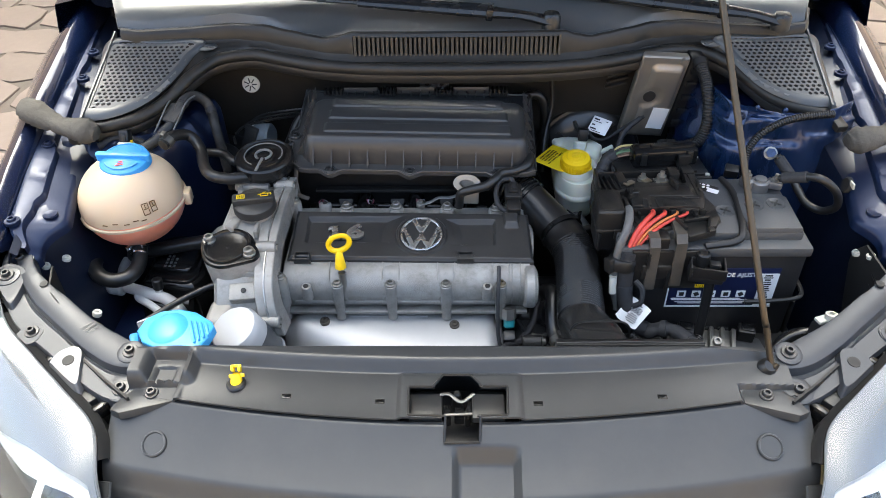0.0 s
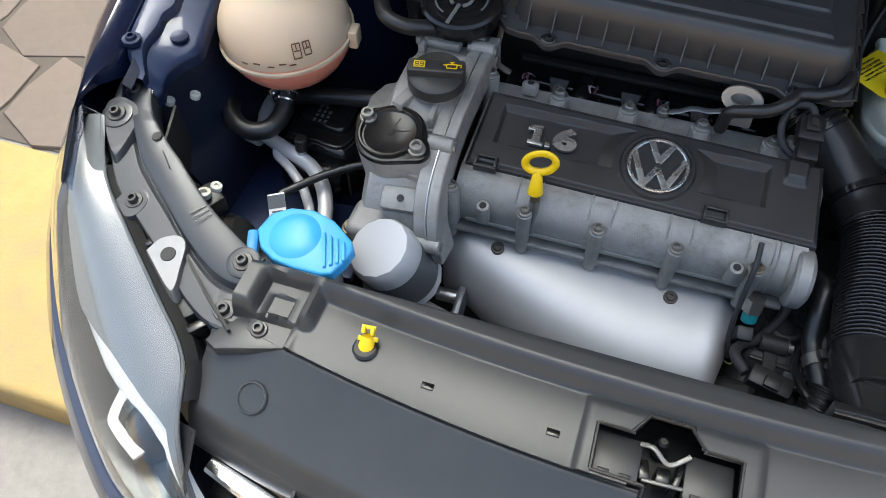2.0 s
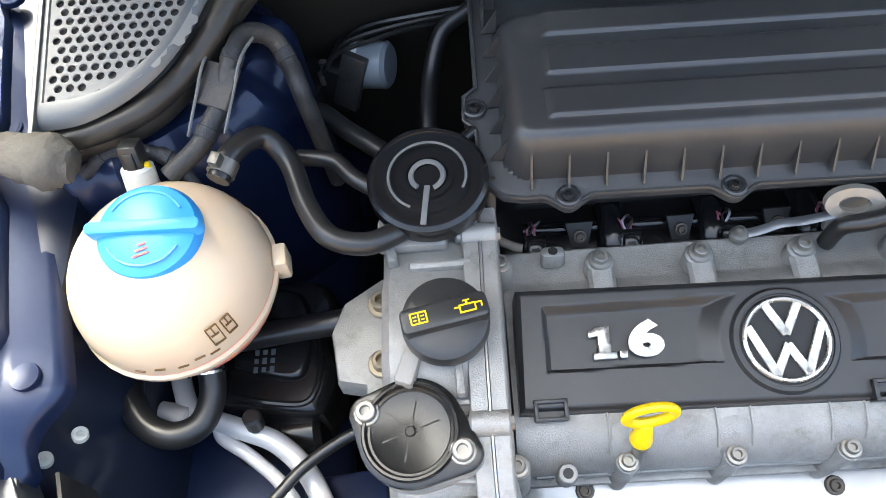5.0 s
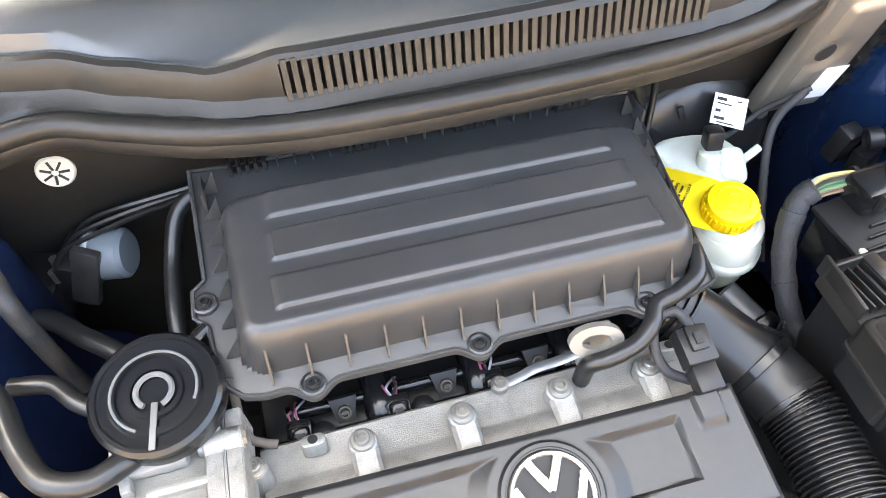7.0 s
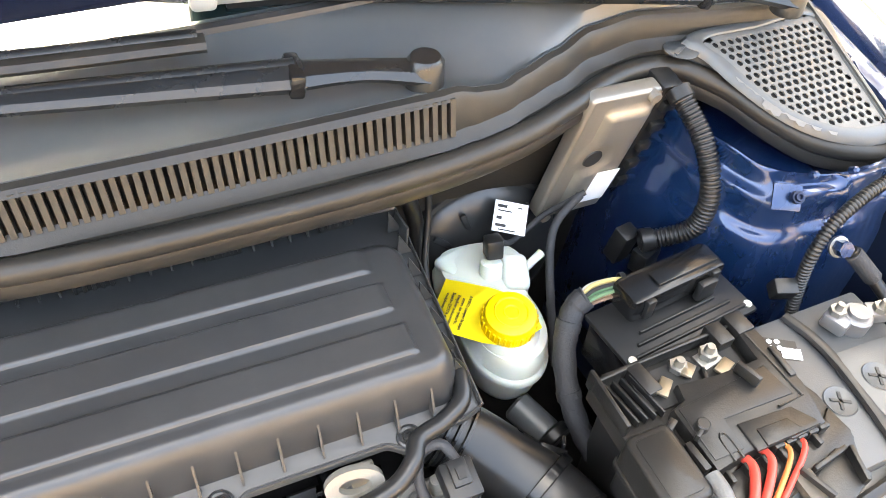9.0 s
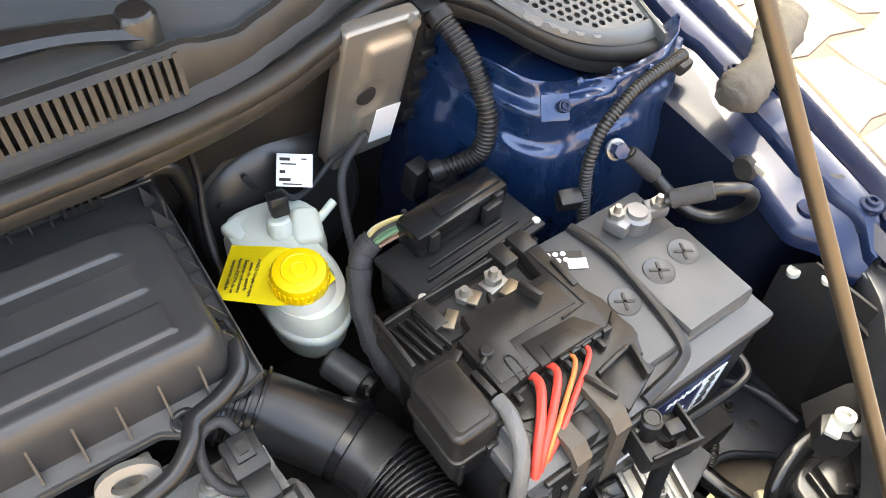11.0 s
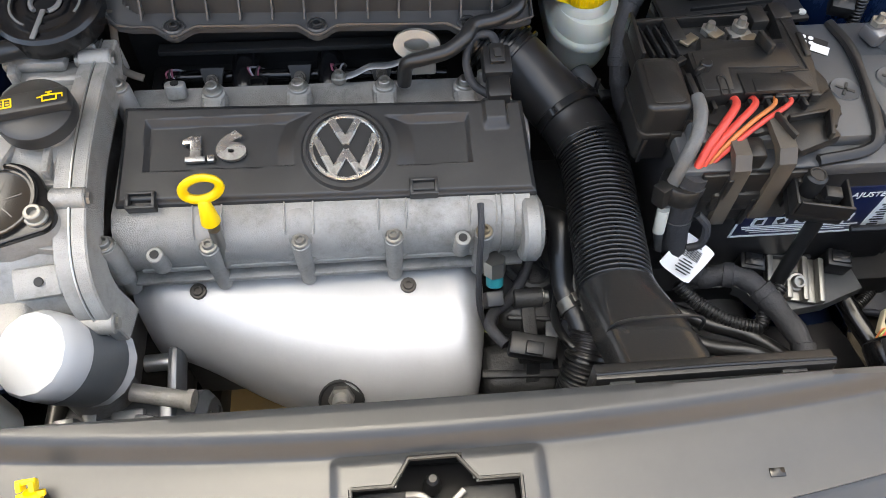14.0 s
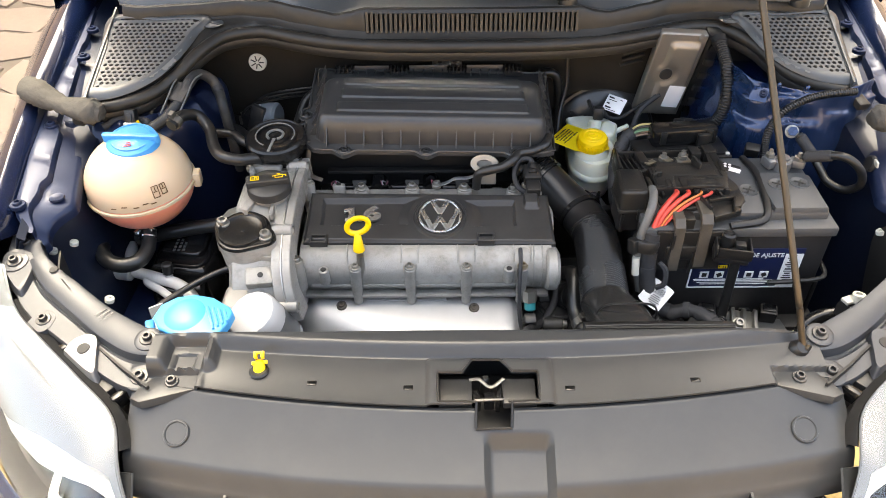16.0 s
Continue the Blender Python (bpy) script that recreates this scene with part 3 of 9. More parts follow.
for k in range(7):
    box((0.0075 * math.cos(k * 0.9), 0.0075 * math.sin(k * 0.9), 0.0026), (0.009, 0.0020, 0.001), (0, 0, math.degrees(k * 0.9)), bm=bm)
bm2 = join(B(), bm, m)
part("clip_slots", bm2, M_INK, clip)

# ---- front lock panel cover ----
front = thing("lock_panel_cover", (0, 0.66, 0.72), "dark grey moulded plastic front panel over the bonnet lock", "panel")


def groove(x):
    return 0.648 + 0.27 * x * x


def panel_z(x, y):
    """Height of the lock panel cover."""
    g = groove(x)
    if y >= g:
        f = (y - g) / (0.76 - g)
        lip = 0.716 + 0.17 * x * x
        z = 0.797 + 0.004 * smooth01(f * 1.6) + 0.015 * smooth01((y - lip) / 0.016) - 0.030 * smooth01((y - 0.747) / 0.010) ** 2
        if x < 0:
            inside = smooth01((0.0295 - abs(x + 0.3620)) / 0.009) * smooth01((0.7505 - y) / 0.009)
            q = smooth01((0.0150 - abs(x + 0.3635)) / 0.003) * smooth01((0.0130 - abs(y - 0.7190)) / 0.003)
            wall = smooth01((-0.322 - x) / 0.012) * smooth01((y - 0.700) / 0.012)
            z = z + (max(z, 0.8145) - z) * wall * (1 - smooth01((y - 0.747) / 0.010))
            z = z + (0.7990 - z) * inside - 0.0035 * q
        z -= 0.007 * smooth01((abs(x) - 0.340) / 0.003) * smooth01((0.7065 - y) / 0.003)
        c = smooth01((0.076 - abs(x - 0.005)) / 0.007) * smooth01((0.718 - y) / 0.007)
        z += 0.0042 * c
    else:
        d = g - y
        z = 0.792 - 0.62 * d + 1.2 * d * d - 0.02 * smooth01((d - 0.072) / 0.02)
        c = max(0.0, min(1.0, (0.040 - abs(x - 0.036)) / 0.009)) * max(0.0, min(1.0, (0.628 - y) / 0.012))
        z -= 0.015 * c
    return z


NX = 380
rows = []
for i in range(NX + 1):
    x = -0.405 + 0.815 * i / NX
    g = groove(x) + 0.001
    rows.append([(x, g + (0.757 - g) * k / 44, panel_z(x, g + (0.757 - g) * k / 44)) for k in range(45)] + [(x, 0.759, 0.74), (x, 0.756, 0.70)])


def lock_hole(c):
    return (-0.056 < c.x < 0.061 and 0.655 < c.y < 0.694) or (-0.026 + 0.5 * max(0, c.y - 0.694) < c.x < 0.030 - 0.5 * max(0, c.y - 0.694) and c.y < 0.712)


part("upper_cover", sheet(rows, 0.003, drop=lock_hole), M_PANEL, front)
rows = []
for i in range(NX + 1):
    x = -0.424 + 0.852 * i / NX
    g = groove(x) + 0.004
    yy = [g - 0.094 * k / 44 for k in range(45)]
    e = max(0.0, abs(x) - 0.405) / 0.02
    rows.append([(x, y, panel_z(x, min(y, groove(x) - 1e-4)) - 0.004 * e * e) for y in yy] + [(x, yy[-1] - 0.004, panel_z(x, yy[-1]) - 0.012), (x, yy[-1] - 0.005, panel_z(x, yy[-1]) - 0.03)])
part("lower_cover", sheet(rows, 0.003, drop=lambda c: abs(c.x - 0.008) < 0.021 and c.y > 0.630), M_PANEL, front)
for s in (-1, 1):
    bm = lathe([(0, -0.0012), (0.0125, -0.0012), (0.0135, 0.0004), (0.0150, 0.0002), (0.0158, -0.0012), (0, -0.003)], along((s * 0.365 + 0.004, 0.637, panel_z(0.365, 0.637) + 0.0034), (s * 0.10, -0.507, 1.0)), 28)
    part("round_plug", bm, M_PANEL, front)
    bm = prism([(s * x, y) for x, y in ((0.3455, 0.681), (0.346, 0.697), (0.349, 0.702), (0.354, 0.7045), (0.391, 0.7085), (0.398, 0.700), (0.412, 0.682), (0.418, 0.668), (0.405, 0.662))][::s], 0.782, 0.7945, bev=0.0015)
    part("corner_tab", bm, M_PANEL, front)
    bolt((s * 0.374, 0.692, 0.7955), (0, -0.1, 1), 0.0058, front, M_DSTEEL, washer=0.0085)
for x, y in ((-0.205, 0.683), (-0.091, 0.675), (0.098, 0.673), (0.247, 0.684)):
    bm = box((x, y, panel_z(x, y) + 0.0033), (0.0115, 0.0065, 0.0016), bev=0.0006)
    part("slot", bm, M_GLOSSB, front)
# bonnet lock in its opening
M_CLIPS = mat("dull_catch_steel", (0.17, 0.168, 0.16), 0.42, 0.8, grain=90, var=0.25, dirt=0.3)
lock = thing("bonnet_lock", (0.006, 0.68, 0.74), "black bonnet lock with a steel catch in its opening", "lock")
# Black box supplies the dark of the lock opening.
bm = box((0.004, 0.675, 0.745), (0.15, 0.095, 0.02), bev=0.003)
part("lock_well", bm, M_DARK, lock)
for cx, sx in ((-0.036, 0.036), (0.039, 0.036)):
    part("lock_plate", box((cx, 0.6745, 0.7905), (sx + 0.003, 0.037, 0.010), bev=0.0012), M_PLASTIC, lock)
    for k in (-1, 1):
        part("plate_clip", box((cx + 0.009 * k, 0.6585, 0.7970), (0.010, 0.003, 0.002), bev=0.0006), M_BLACK, lock)
bm = tube([(-0.019, 0.690, 0.797), (-0.008, 0.688, 0.800), (0.006, 0.679, 0.797), (0.022, 0.690, 0.799)], 0.0012, 8, sx=2.0)
box((0.003, 0.6615, 0.795), (0.034, 0.0035, 0.003), (0, 0, 3), 0.0012, bm=bm)
part("catch", bm, M_CLIPS, lock, "dull steel lock catch")
bm = box((-0.012, 0.673, 0.778), (0.010, 0.018, 0.020), (0, 0, 12), 0.002)
box((0.004, 0.672, 0.780), (0.012, 0.014, 0.018), (0, 0, 0), 0.002, bm=bm)
box((0.016, 0.675, 0.782), (0.006, 0.028, 0.022), (0, 0, -10), 0.002, bm=bm)
part("lever", bm, M_GLOSSB, lock)
part("striker_guide", cyl((0.001, 0.703, 0.76), (0.001, 0.703, 0.786), 0.007, 0.005, 14, bev=0.002), M_BLACK, lock)
bm = B()
LP = ((-0.057, 0.694), (-0.028, 0.694), (-0.016, 0.712), (0.018, 0.712), (0.032, 0.695), (0.062, 0.695), (0.061, 0.654), (0.029, 0.652), (0.028, 0.630), (-0.013, 0.629), (-0.012, 0.652), (-0.056, 0.653))
for p0, p1 in zip(LP, LP[1:] + LP[:1]):
    tube([(*p0, panel_z(*p0) + 0.0028), (*p1, panel_z(*p1) + 0.0028)], 0.0017, 6, 1, bm=bm)
part("opening_rim", bm, M_BLACK, lock)

# lock carrier side brackets
for s in (-1, 1):
    br = thing("carrier_bracket", (s * 0.5, 0.8, 0.79), "grey painted steel corner bracket bolted to the front panel", "bracket", "corner brackets")
    zf = lambda x, y: 0.17 * (y - 0.745)
    mir = lambda P: [(-x, y) for x, y in P][::-1] if s > 0 else P
    RID = spline([(-0.643, 0.945, 0), (-0.616, 0.884, 0), (-0.579, 0.836, 0), (-0.554, 0.814, 0), (-0.521, 0.788, 0), (-0.486, 0.760, 0), (-0.452, 0.738, 0), (-0.428, 0.729, 0), (-0.402, 0.727, 0)], 7)
    INN = spline([(-0.631, 0.948, 0), (-0.597, 0.892, 0), (-0.560, 0.858, 0), (-0.536, 0.841, 0), (-0.513, 0.823, 0), (-0.479, 0.798, 0), (-0.438, 0.775, 0), (-0.414, 0.763, 0), (-0.399, 0.759, 0)], 7)
    OUT = spline([(-0.655, 0.950, 0), (-0.646, 0.890, 0), (-0.607, 0.822, 0), (-0.577, 0.790, 0), (-0.542, 0.766, 0), (-0.506, 0.740, 0), (-0.466, 0.709, 0), (-0.432, 0.690, 0), (-0.402, 0.686, 0)], 7)
    rows = []
    for i, (o, r, n_) in enumerate(zip(OUT, RID, INN)):
        band = smooth01(i / 9)
        row = [(o, -0.014), (o, -0.002), (o.lerp(r, 0.03), 0.0), (o.lerp(r, 0.35), 0.0), (o.lerp(r, 0.78), -0.0005), (o.lerp(r, 0.90), -0.004), (r, -0.0045), (r.lerp(n_, 0.03), -0.003 + 0.006 * band), (r.lerp(n_, 0.06), 0.0072 * band), (r.lerp(n_, 0.10), 0.0080 * band), (r.lerp(n_, 0.5), 0.0082 * band), (r.lerp(n_, 0.94), 0.0080 * band), (r.lerp(n_, 0.985), 0.0072 * band), (n_, 0.005 * band), (r.lerp(n_, 1.01), -0.014), (r.lerp(n_, 1.02), -0.035)]
        rows.append([(-s * p.x, p.y, 0.797 + zf(p.x, p.y) + h) for p, h in row])
    part("pressed_plate", sheet(rows, 0.0018), M_BRKT, br, "satin dark grey pressed plate")

    def pad(name, poly, z0, z1, grow, material, label=""):
        """A raised pad whose sides flare out towards the plate."""
        c = Vector((sum(p[0] for p in poly) / len(poly), sum(p[1] for p in poly) / len(poly), 0))
        P = spline([(*p, 0) for p in poly + poly[:1]], 5)[:-1]
        ring = []
        for k, z in ((grow, z0), (1.0 + 0.35 * (grow - 1), z0 + 0.6 * (z1 - z0)), (1.04, z1 - 0.0015), (1.0, z1)):
            ring.append([(-s * (c.x + (p.x - c.x) * k), c.y + (p.y - c.y) * k, z + zf(p.x, p.y)) for p in P])
        bm = sheet(ring, 0.0, closed=True)
        bm.faces.new([bm.verts.new(p) for p in ring[-1]])
        bmesh.ops.remove_doubles(bm, verts=bm.verts, dist=1e-6)
        return part(name, bm, material, br, label)
    pad("boss", [(-0.640, 0.864), (-0.647, 0.886), (-0.634, 0.897), (-0.611, 0.889), (-0.602, 0.868), (-0.603, 0.832), (-0.612, 0.832)], 0.794, 0.8065, 1.22, M_BRKT)
    pad("lamp_tab", [(-0.517, 0.736), (-0.510, 0.751), (-0.494, 0.759), (-0.482, 0.752), (-0.476, 0.728), (-0.472, 0.708), (-0.480, 0.707)], 0.790, 0.8055, 1.25, M_TAB if s < 0 else M_BRKT, "bare steel lamp tab")
    pad("edge_tab", [(-0.582, 0.780), (-0.562, 0.768), (-0.551, 0.774), (-0.548, 0.790), (-0.560, 0.799), (-0.574, 0.796)], 0.794, 0.7995, 1.1, M_BRKT)
    part("tab_hole", lathe([(0, 0.0004), (0.0075, 0.0004), (0.0082, -0.001), (0, -0.004)], along((s * 0.494, 0.738, 0.8048), (0, -0.17, 1)), 20), M_DARK, br)
    part("plate_hole", lathe([(0, 0.0004), (0.0052, 0.0004), (0.006, -0.001), (0, -0.003)], along((s * 0.570, 0.859, 0.8280), (0, -0.17, 1)), 16), M_DARK, br)
    for k in range(4 if s < 0 else 0):
        BMX = Matrix.Translation((s * (0.553 - 0.0045 * k), 0.842 - 0.0045 * k, 0.8250 - 0.0008 * k)) @ pose(0, 0, 0, 9.6, 0, s * -48 + 90)
        part("stamped_mark", join(B(), box((0, 0, 0), (0.0055, 0.0014, 0.0005)), BMX), M_DARK, br)
    for k in range(3 if s < 0 else 0):
        BMX = Matrix.Translation((s * (0.486 - 0.005 * k), 0.790 - 0.004 * k, 0.8160)) @ pose(0, 0, 0, 9.6, 0, s * -50)
        part("embossed_mark", join(B(), box((0, 0, 0), (0.018, 0.0012, 0.0006)), BMX), M_BRKT, br)
    for x, y, z, r in ((0.416, 0.749, 0.8085, 0.0068), (0.417, 0.703, 0.790, 0.0075), (0.628, 0.913, 0.826, 0.0075), (0.628, 0.874, 0.829, 0.0070), (0.562, 0.787, 0.8045, 0.0066)):
        part("bolt_seat", lathe([(r * 2.5, -0.002), (r * 2.45, 0.0008), (r * 2.2, 0.0014), (r * 1.6, 0.0014), (0, 0.0014)], along((s * x, y, z), (0, -0.17, 1)), 24), M_BRKT, br)
        bolt((s * x, y, z + 0.0015), (0, -0.17, 1), r * 0.85, br, M_DSTEEL, washer=r * 1.5, h=0.007)

# yellow clip on the front cover
pin = thing("yellow_clip", (-0.27, 0.703, 0.80), "yellow plastic bonnet stay clip in a black rubber grommet", "clip")
part("grommet", lathe([(0, 0), (0.011, 0), (0.012, 0.002), (0.010, 0.004), (0, 0.004)], Matrix.Translation((-0.270, 0.700, panel_z(-0.27, 0.700) + 0.003)), 20), M_RUBBER, pin)
bm = cyl((-0.270, 0.701, 0.801), (-0.269, 0.707, 0.815), 0.0080, 0.006, 14, bev=0.002)
box((-0.269, 0.706, 0.812), (0.019, 0.0045, 0.004), (30, 0, 8), 0.001, bm=bm)
for dx in (-0.0042, 0.0042):
    box((-0.269 + dx, 0.710, 0.820), (0.0038, 0.007, 0.010), (30, 0, 6), 0.001, bm=bm)
box((-0.269, 0.7115, 0.8235), (0.013, 0.0035, 0.003), (30, 0, 6), 0.0008, bm=bm)
part("clip_body", bm, M_YELLOW, pin)

# ---- grille and bumper ----
rows = []
for i in range(61):
    a = -1 + 2 * i / 60
    x = 0.715 * math.sin(a * math.pi / 2)
    yf = 0.50 + 0.30 * (abs(x) / 0.715) ** 2.6
    zt = 0.60 - 0.02 * abs(a)
    rows.append([(x * 0.985, yf + 0.03, zt), (x, yf + 0.006, zt - 0.01), (x * 1.0, yf - 0.01, zt - 0.06), (x * 0.995, yf - 0.015, zt - 0.16), (x * 0.985, yf, 0.33), (x * 0.96, yf + 0.03, 0.20)])
part("bumper", sheet(rows, 0.003), M_NAVY, car, "dark blue painted front bumper")
grille = thing("radiator_grille", (0, 0.53, 0.6), "black slatted radiator grille with chrome strips", "grille")
for z, c in ((0.690, M_CHROME), (0.655, M_GLOSSB), (0.625, M_CHROME)):
    pts = [(x, 0.528 + 0.40 * x * x - (0.69 - z) * 0.3, z) for x in [-0.40 + 0.8 * k / 16 for k in range(17)]]
    part("chrome_strip" if c is M_CHROME else "slat", tube(pts, 0.008, 8, 2, sx=1.4, sy=0.7), c, grille, "chrome grille strip" if c is M_CHROME else "")
rows = [[(x, 0.56 + 0.40 * x * x, z) for z in (0.73, 0.66, 0.58)] for x in [-0.41 + 0.82 * k / 20 for k in range(21)]]
part("grille_back", sheet(rows, 0.004), M_BLACK, grille)
for x in (-0.30, -0.18, -0.06, 0.06, 0.18, 0.30):
    part("grille_rib", box((x, 0.545 + 0.4 * x * x, 0.66), (0.003, 0.03, 0.13), (12, 0, 0)), M_BLACK, grille)

# headlamps
HL = {}
for s in (-1, 1):
    hl = HL[s] = thing("headlamp", (s * 0.55, 0.72, 0.6), "large clear headlamp with a silver housing", "headlamp", "headlamps")
    A = spline([(0.640, 0.865, 0.835), (0.605, 0.802, 0.815), (0.550, 0.750, 0.806), (0.490, 0.698, 0.798), (0.436, 0.648, 0.785), (0.418, 0.590, 0.755), (0.395, 0.538, 0.685)], 5)
    C = spline([(0.668, 0.862, 0.812), (0.690, 0.803, 0.752), (0.678, 0.745, 0.708), (0.620, 0.662, 0.686), (0.525, 0.572, 0.675), (0.460, 0.532, 0.668), (0.388, 0.526, 0.662)], 5)
    rows = []
    for a, c in zip(A, C):
        mid = (a + c) / 2 + Vector((0.008, -0.010, 0.024))
        row = spline([a, a.lerp(mid, 0.5) + Vector((0.001, -0.002, 0.010)), mid, c.lerp(mid, 0.5) + Vector((0.004, -0.004, 0.006)), c, c + Vector((-0.004, 0.02, -0.05))], 3)
        rows.append([(s * p.x, p.y, p.z) for p in row])
    lens = part("lens", sheet(rows, 0.003), lens_m, hl, "clear headlamp lens")
    lens.visible_shadow = False
    rows = []
    for c in C:
        d = Vector((c.x - 0.40, -0.30 * (1.1 - c.y), 0)).normalized()
        rows.append([(s * p.x, p.y, p.z) for p in (c + Vector((0, 0, -0.006)), c + d * 0.010 + Vector((0, 0, -0.008)), c + d * 0.020 + Vector((0, 0, -0.022)), c + d * 0.028 + Vector((0, 0, -0.07)), c + d * 0.026 + Vector((0, 0, -0.16)), c + d * 0.01 + Vector((0, 0, -0.28)))])
    part("bumper_shoulder", sheet(rows, 0.002), M_NAVY, car, "dark blue bumper edge below the headlamp")
    V1 = [0.62, 0.62, 0.64, 0.65, 0.66, 0.48, 0.37, 0.16]
    V2 = [0.66, 0.66, 0.67, 0.69, 0.80, 0.73, 0.54, 0.37]

    def at(seq, k):
        f = k * (len(seq) - 1) / 24
        i = min(len(seq) - 2, int(f))
        return max(0.02, seq[i] + (f - i) * (seq[i + 1] - seq[i]))
    dn = Vector((-0.010, 0.012, -0.022))
    bez, refl, well = [], [], []
    for k, (a, c) in enumerate(zip(A, C)):
        v1, v2 = at(V1, min(k, 24)), at(V2, min(k, 24))
        P_ = lambda v, d: (lambda p: (s * p.x, p.y, p.z))(a.lerp(c, v) + Vector((0.006, -0.008, 0.016)) * (4 * v * (1 - v)) + dn * d)
        bez.append([P_(0.0, 0.15), P_(v1 * 0.25, 0.25), P_(v1 * 0.6, 0.3), P_(v1, 0.35), P_(v1 + 0.01, 0.9)])
        refl.append([P_(v1 + 0.01, 0.9), P_(v1 + (v2 - v1) * 0.3, 0.75), P_(v1 + (v2 - v1) * 0.7, 0.8), P_(v2, 1.0), P_(v2 + 0.01, 1.8)])
        well.append([P_(v2 + 0.01, 1.8), P_(v2 + (1 - v2) * 0.3, 2.3), P_(v2 + (1 - v2) * 0.7, 1.7), P_(0.985, 0.35), P_(1.0, 0.5)])
    part("bezel", sheet(bez, 0.0015), M_BEZEL, hl, "pale grey inner bezel")
    part("reflector", sheet(refl, 0.0015), M_REFL, hl, "curved reflector band, its bright reflection painted white")
    part("well", sheet(well, 0.0015), M_LAMPB, hl, "dark grey lamp well")
    bm = lathe([(0, 0.018), (0.012, 0.016), (0.022, 0.010), (0.027, 0.004), (0.029, 0.006), (0.031, 0.0), (0.028, -0.02), (0, -0.02)], along((s * 0.474, 0.598, 0.690), (s * 0.3, -0.7, 0.6)), 28)
    part("projector", bm, M_GLOSSB, hl, "round dark projector lens")
    bm = tube([(s * 0.514, 0.628, 0.704), (s * 0.512, 0.606, 0.702), (s * 0.508, 0.596, 0.701), (s * 0.494, 0.587, 0.698), (s * 0.470, 0.574, 0.694)], 0.0055, 10, 6, sx=1.0, sy=0.5)
    part("light_guide", bm, M_REFL, hl, "pale bent light guide")
    bm = B()
    for (x, y, z, sx, sy, sz, rz) in ((0.575, 0.775, 0.775, 0.05, 0.02, 0.05, -42), (0.53, 0.735, 0.772, 0.05, 0.022, 0.05, -40), (0.485, 0.70, 0.765, 0.06, 0.022, 0.055, -40), (0.62, 0.83, 0.79, 0.05, 0.018, 0.04, -55)):
        box((s * (x - 0.012), y + 0.012, z - 0.010), (sx, sy, sz), (0, 0, s * rz * -1), 0.004, bm=bm)
    part("mounting_frame", bm, M_BLACK, hl)
    rows = [[(s * p.x, p.y, p.z) for p in (a + Vector((-0.002, 0.002, -0.006)), a + Vector((-0.008, 0.010, -0.012)), a + Vector((-0.012, 0.014, -0.04)), a + Vector((-0.05, 0.05, -0.06)), a + Vector((-0.07, 0.065, -0.10)))] for a in A[4:24]]
    part("lamp_back", sheet(rows, 0.002), M_BLACK, hl)
    for k in (3, 7, 11, 15, 18):
        a = A[k]
        part("lamp_notch", box((s * (a.x - 0.016), a.y + 0.016, a.z - 0.018), (0.010, 0.022, 0.020), (0, 0, s * 40), 0.002), M_GLOSSB, hl)

# ---- cowl ----
cowl = thing("cowl_panel", (0, 1.33, 0.93), "black plastic cowl panel with an air grille below the windscreen", "cowl panel")
SEAL = [(-0.592, 1.163, 0.900), (-0.562, 1.170, 0.902), (-0.530, 1.185, 0.905), (-0.503, 1.212, 0.910), (-0.476, 1.243, 0.925), (-0.455, 1.275, 0.938), (-0.42, 1.315, 0.948), (-0.36, 1.330, 0.95), (-0.30, 1.308, 0.95), (-0.235, 1.285, 0.95), (-0.14, 1.270, 0.95), (0, 1.266, 0.95),
        (0.14, 1.270, 0.95), (0.235, 1.285, 0.95), (0.30, 1.308, 0.95), (0.37, 1.335, 0.95), (0.43, 1.338, 0.945), (0.474, 1.303, 0.935), (0.498, 1.261, 0.924), (0.525, 1.226, 0.913), (0.558, 1.205, 0.907), (0.592, 1.195, 0.903), (0.620, 1.193, 0.902)]
seal = thing("bonnet_seal", (0, 1.27, 0.94), "dusty black rubber bonnet seal along the cowl edge", "rubber seal")
part("seal_tube", tube(SEAL, 0.0105, 12, 6), M_SEAL, seal)
part("seal_lip", tube([(x, y - 0.004, z - 0.014) for x, y, z in SEAL], 0.006, 8, 6, sx=0.5, sy=1.6), M_SEAL, seal)


def rim_at(x):
    """Where the shelf behind the seal meets the raised tray: y and z."""
    k = [(0.0, 1.290, 1.000), (0.176, 1.292, 1.000), (0.200, 1.297, 0.992), (0.225, 1.302, 0.986), (0.25, 1.313, 0.987), (0.29, 1.328, 0.989), (0.34, 1.352, 0.99), (0.40, 1.364, 0.988), (0.48, 1.354, 0.985), (0.56, 1.344, 0.985), (0.60, 1.350, 0.987), (0.62, 1.40, 0.995)]
    a = abs(x)
    for p, q in zip(k, k[1:]):
        if a <= q[0]:
            f = smooth01((a - p[0]) / (q[0] - p[0])) * 0.5 + 0.5 * (a - p[0]) / (q[0] - p[0])
            return p[1] + f * (q[1] - p[1]), p[2] + f * (q[2] - p[2])
    return k[-1][1], k[-1][2]


S = spline(SEAL, 10)


def seal_y(x):
    b = min(S, key=lambda p: abs(p.x - x))
    return b.y, b.z


def corner_v(x, y):
    """How far a point lies towards the low front tip of its corner panel."""
    return (1.334 - y) / (1.334 - (1.208 if x > 0 else 1.180))


rows = []
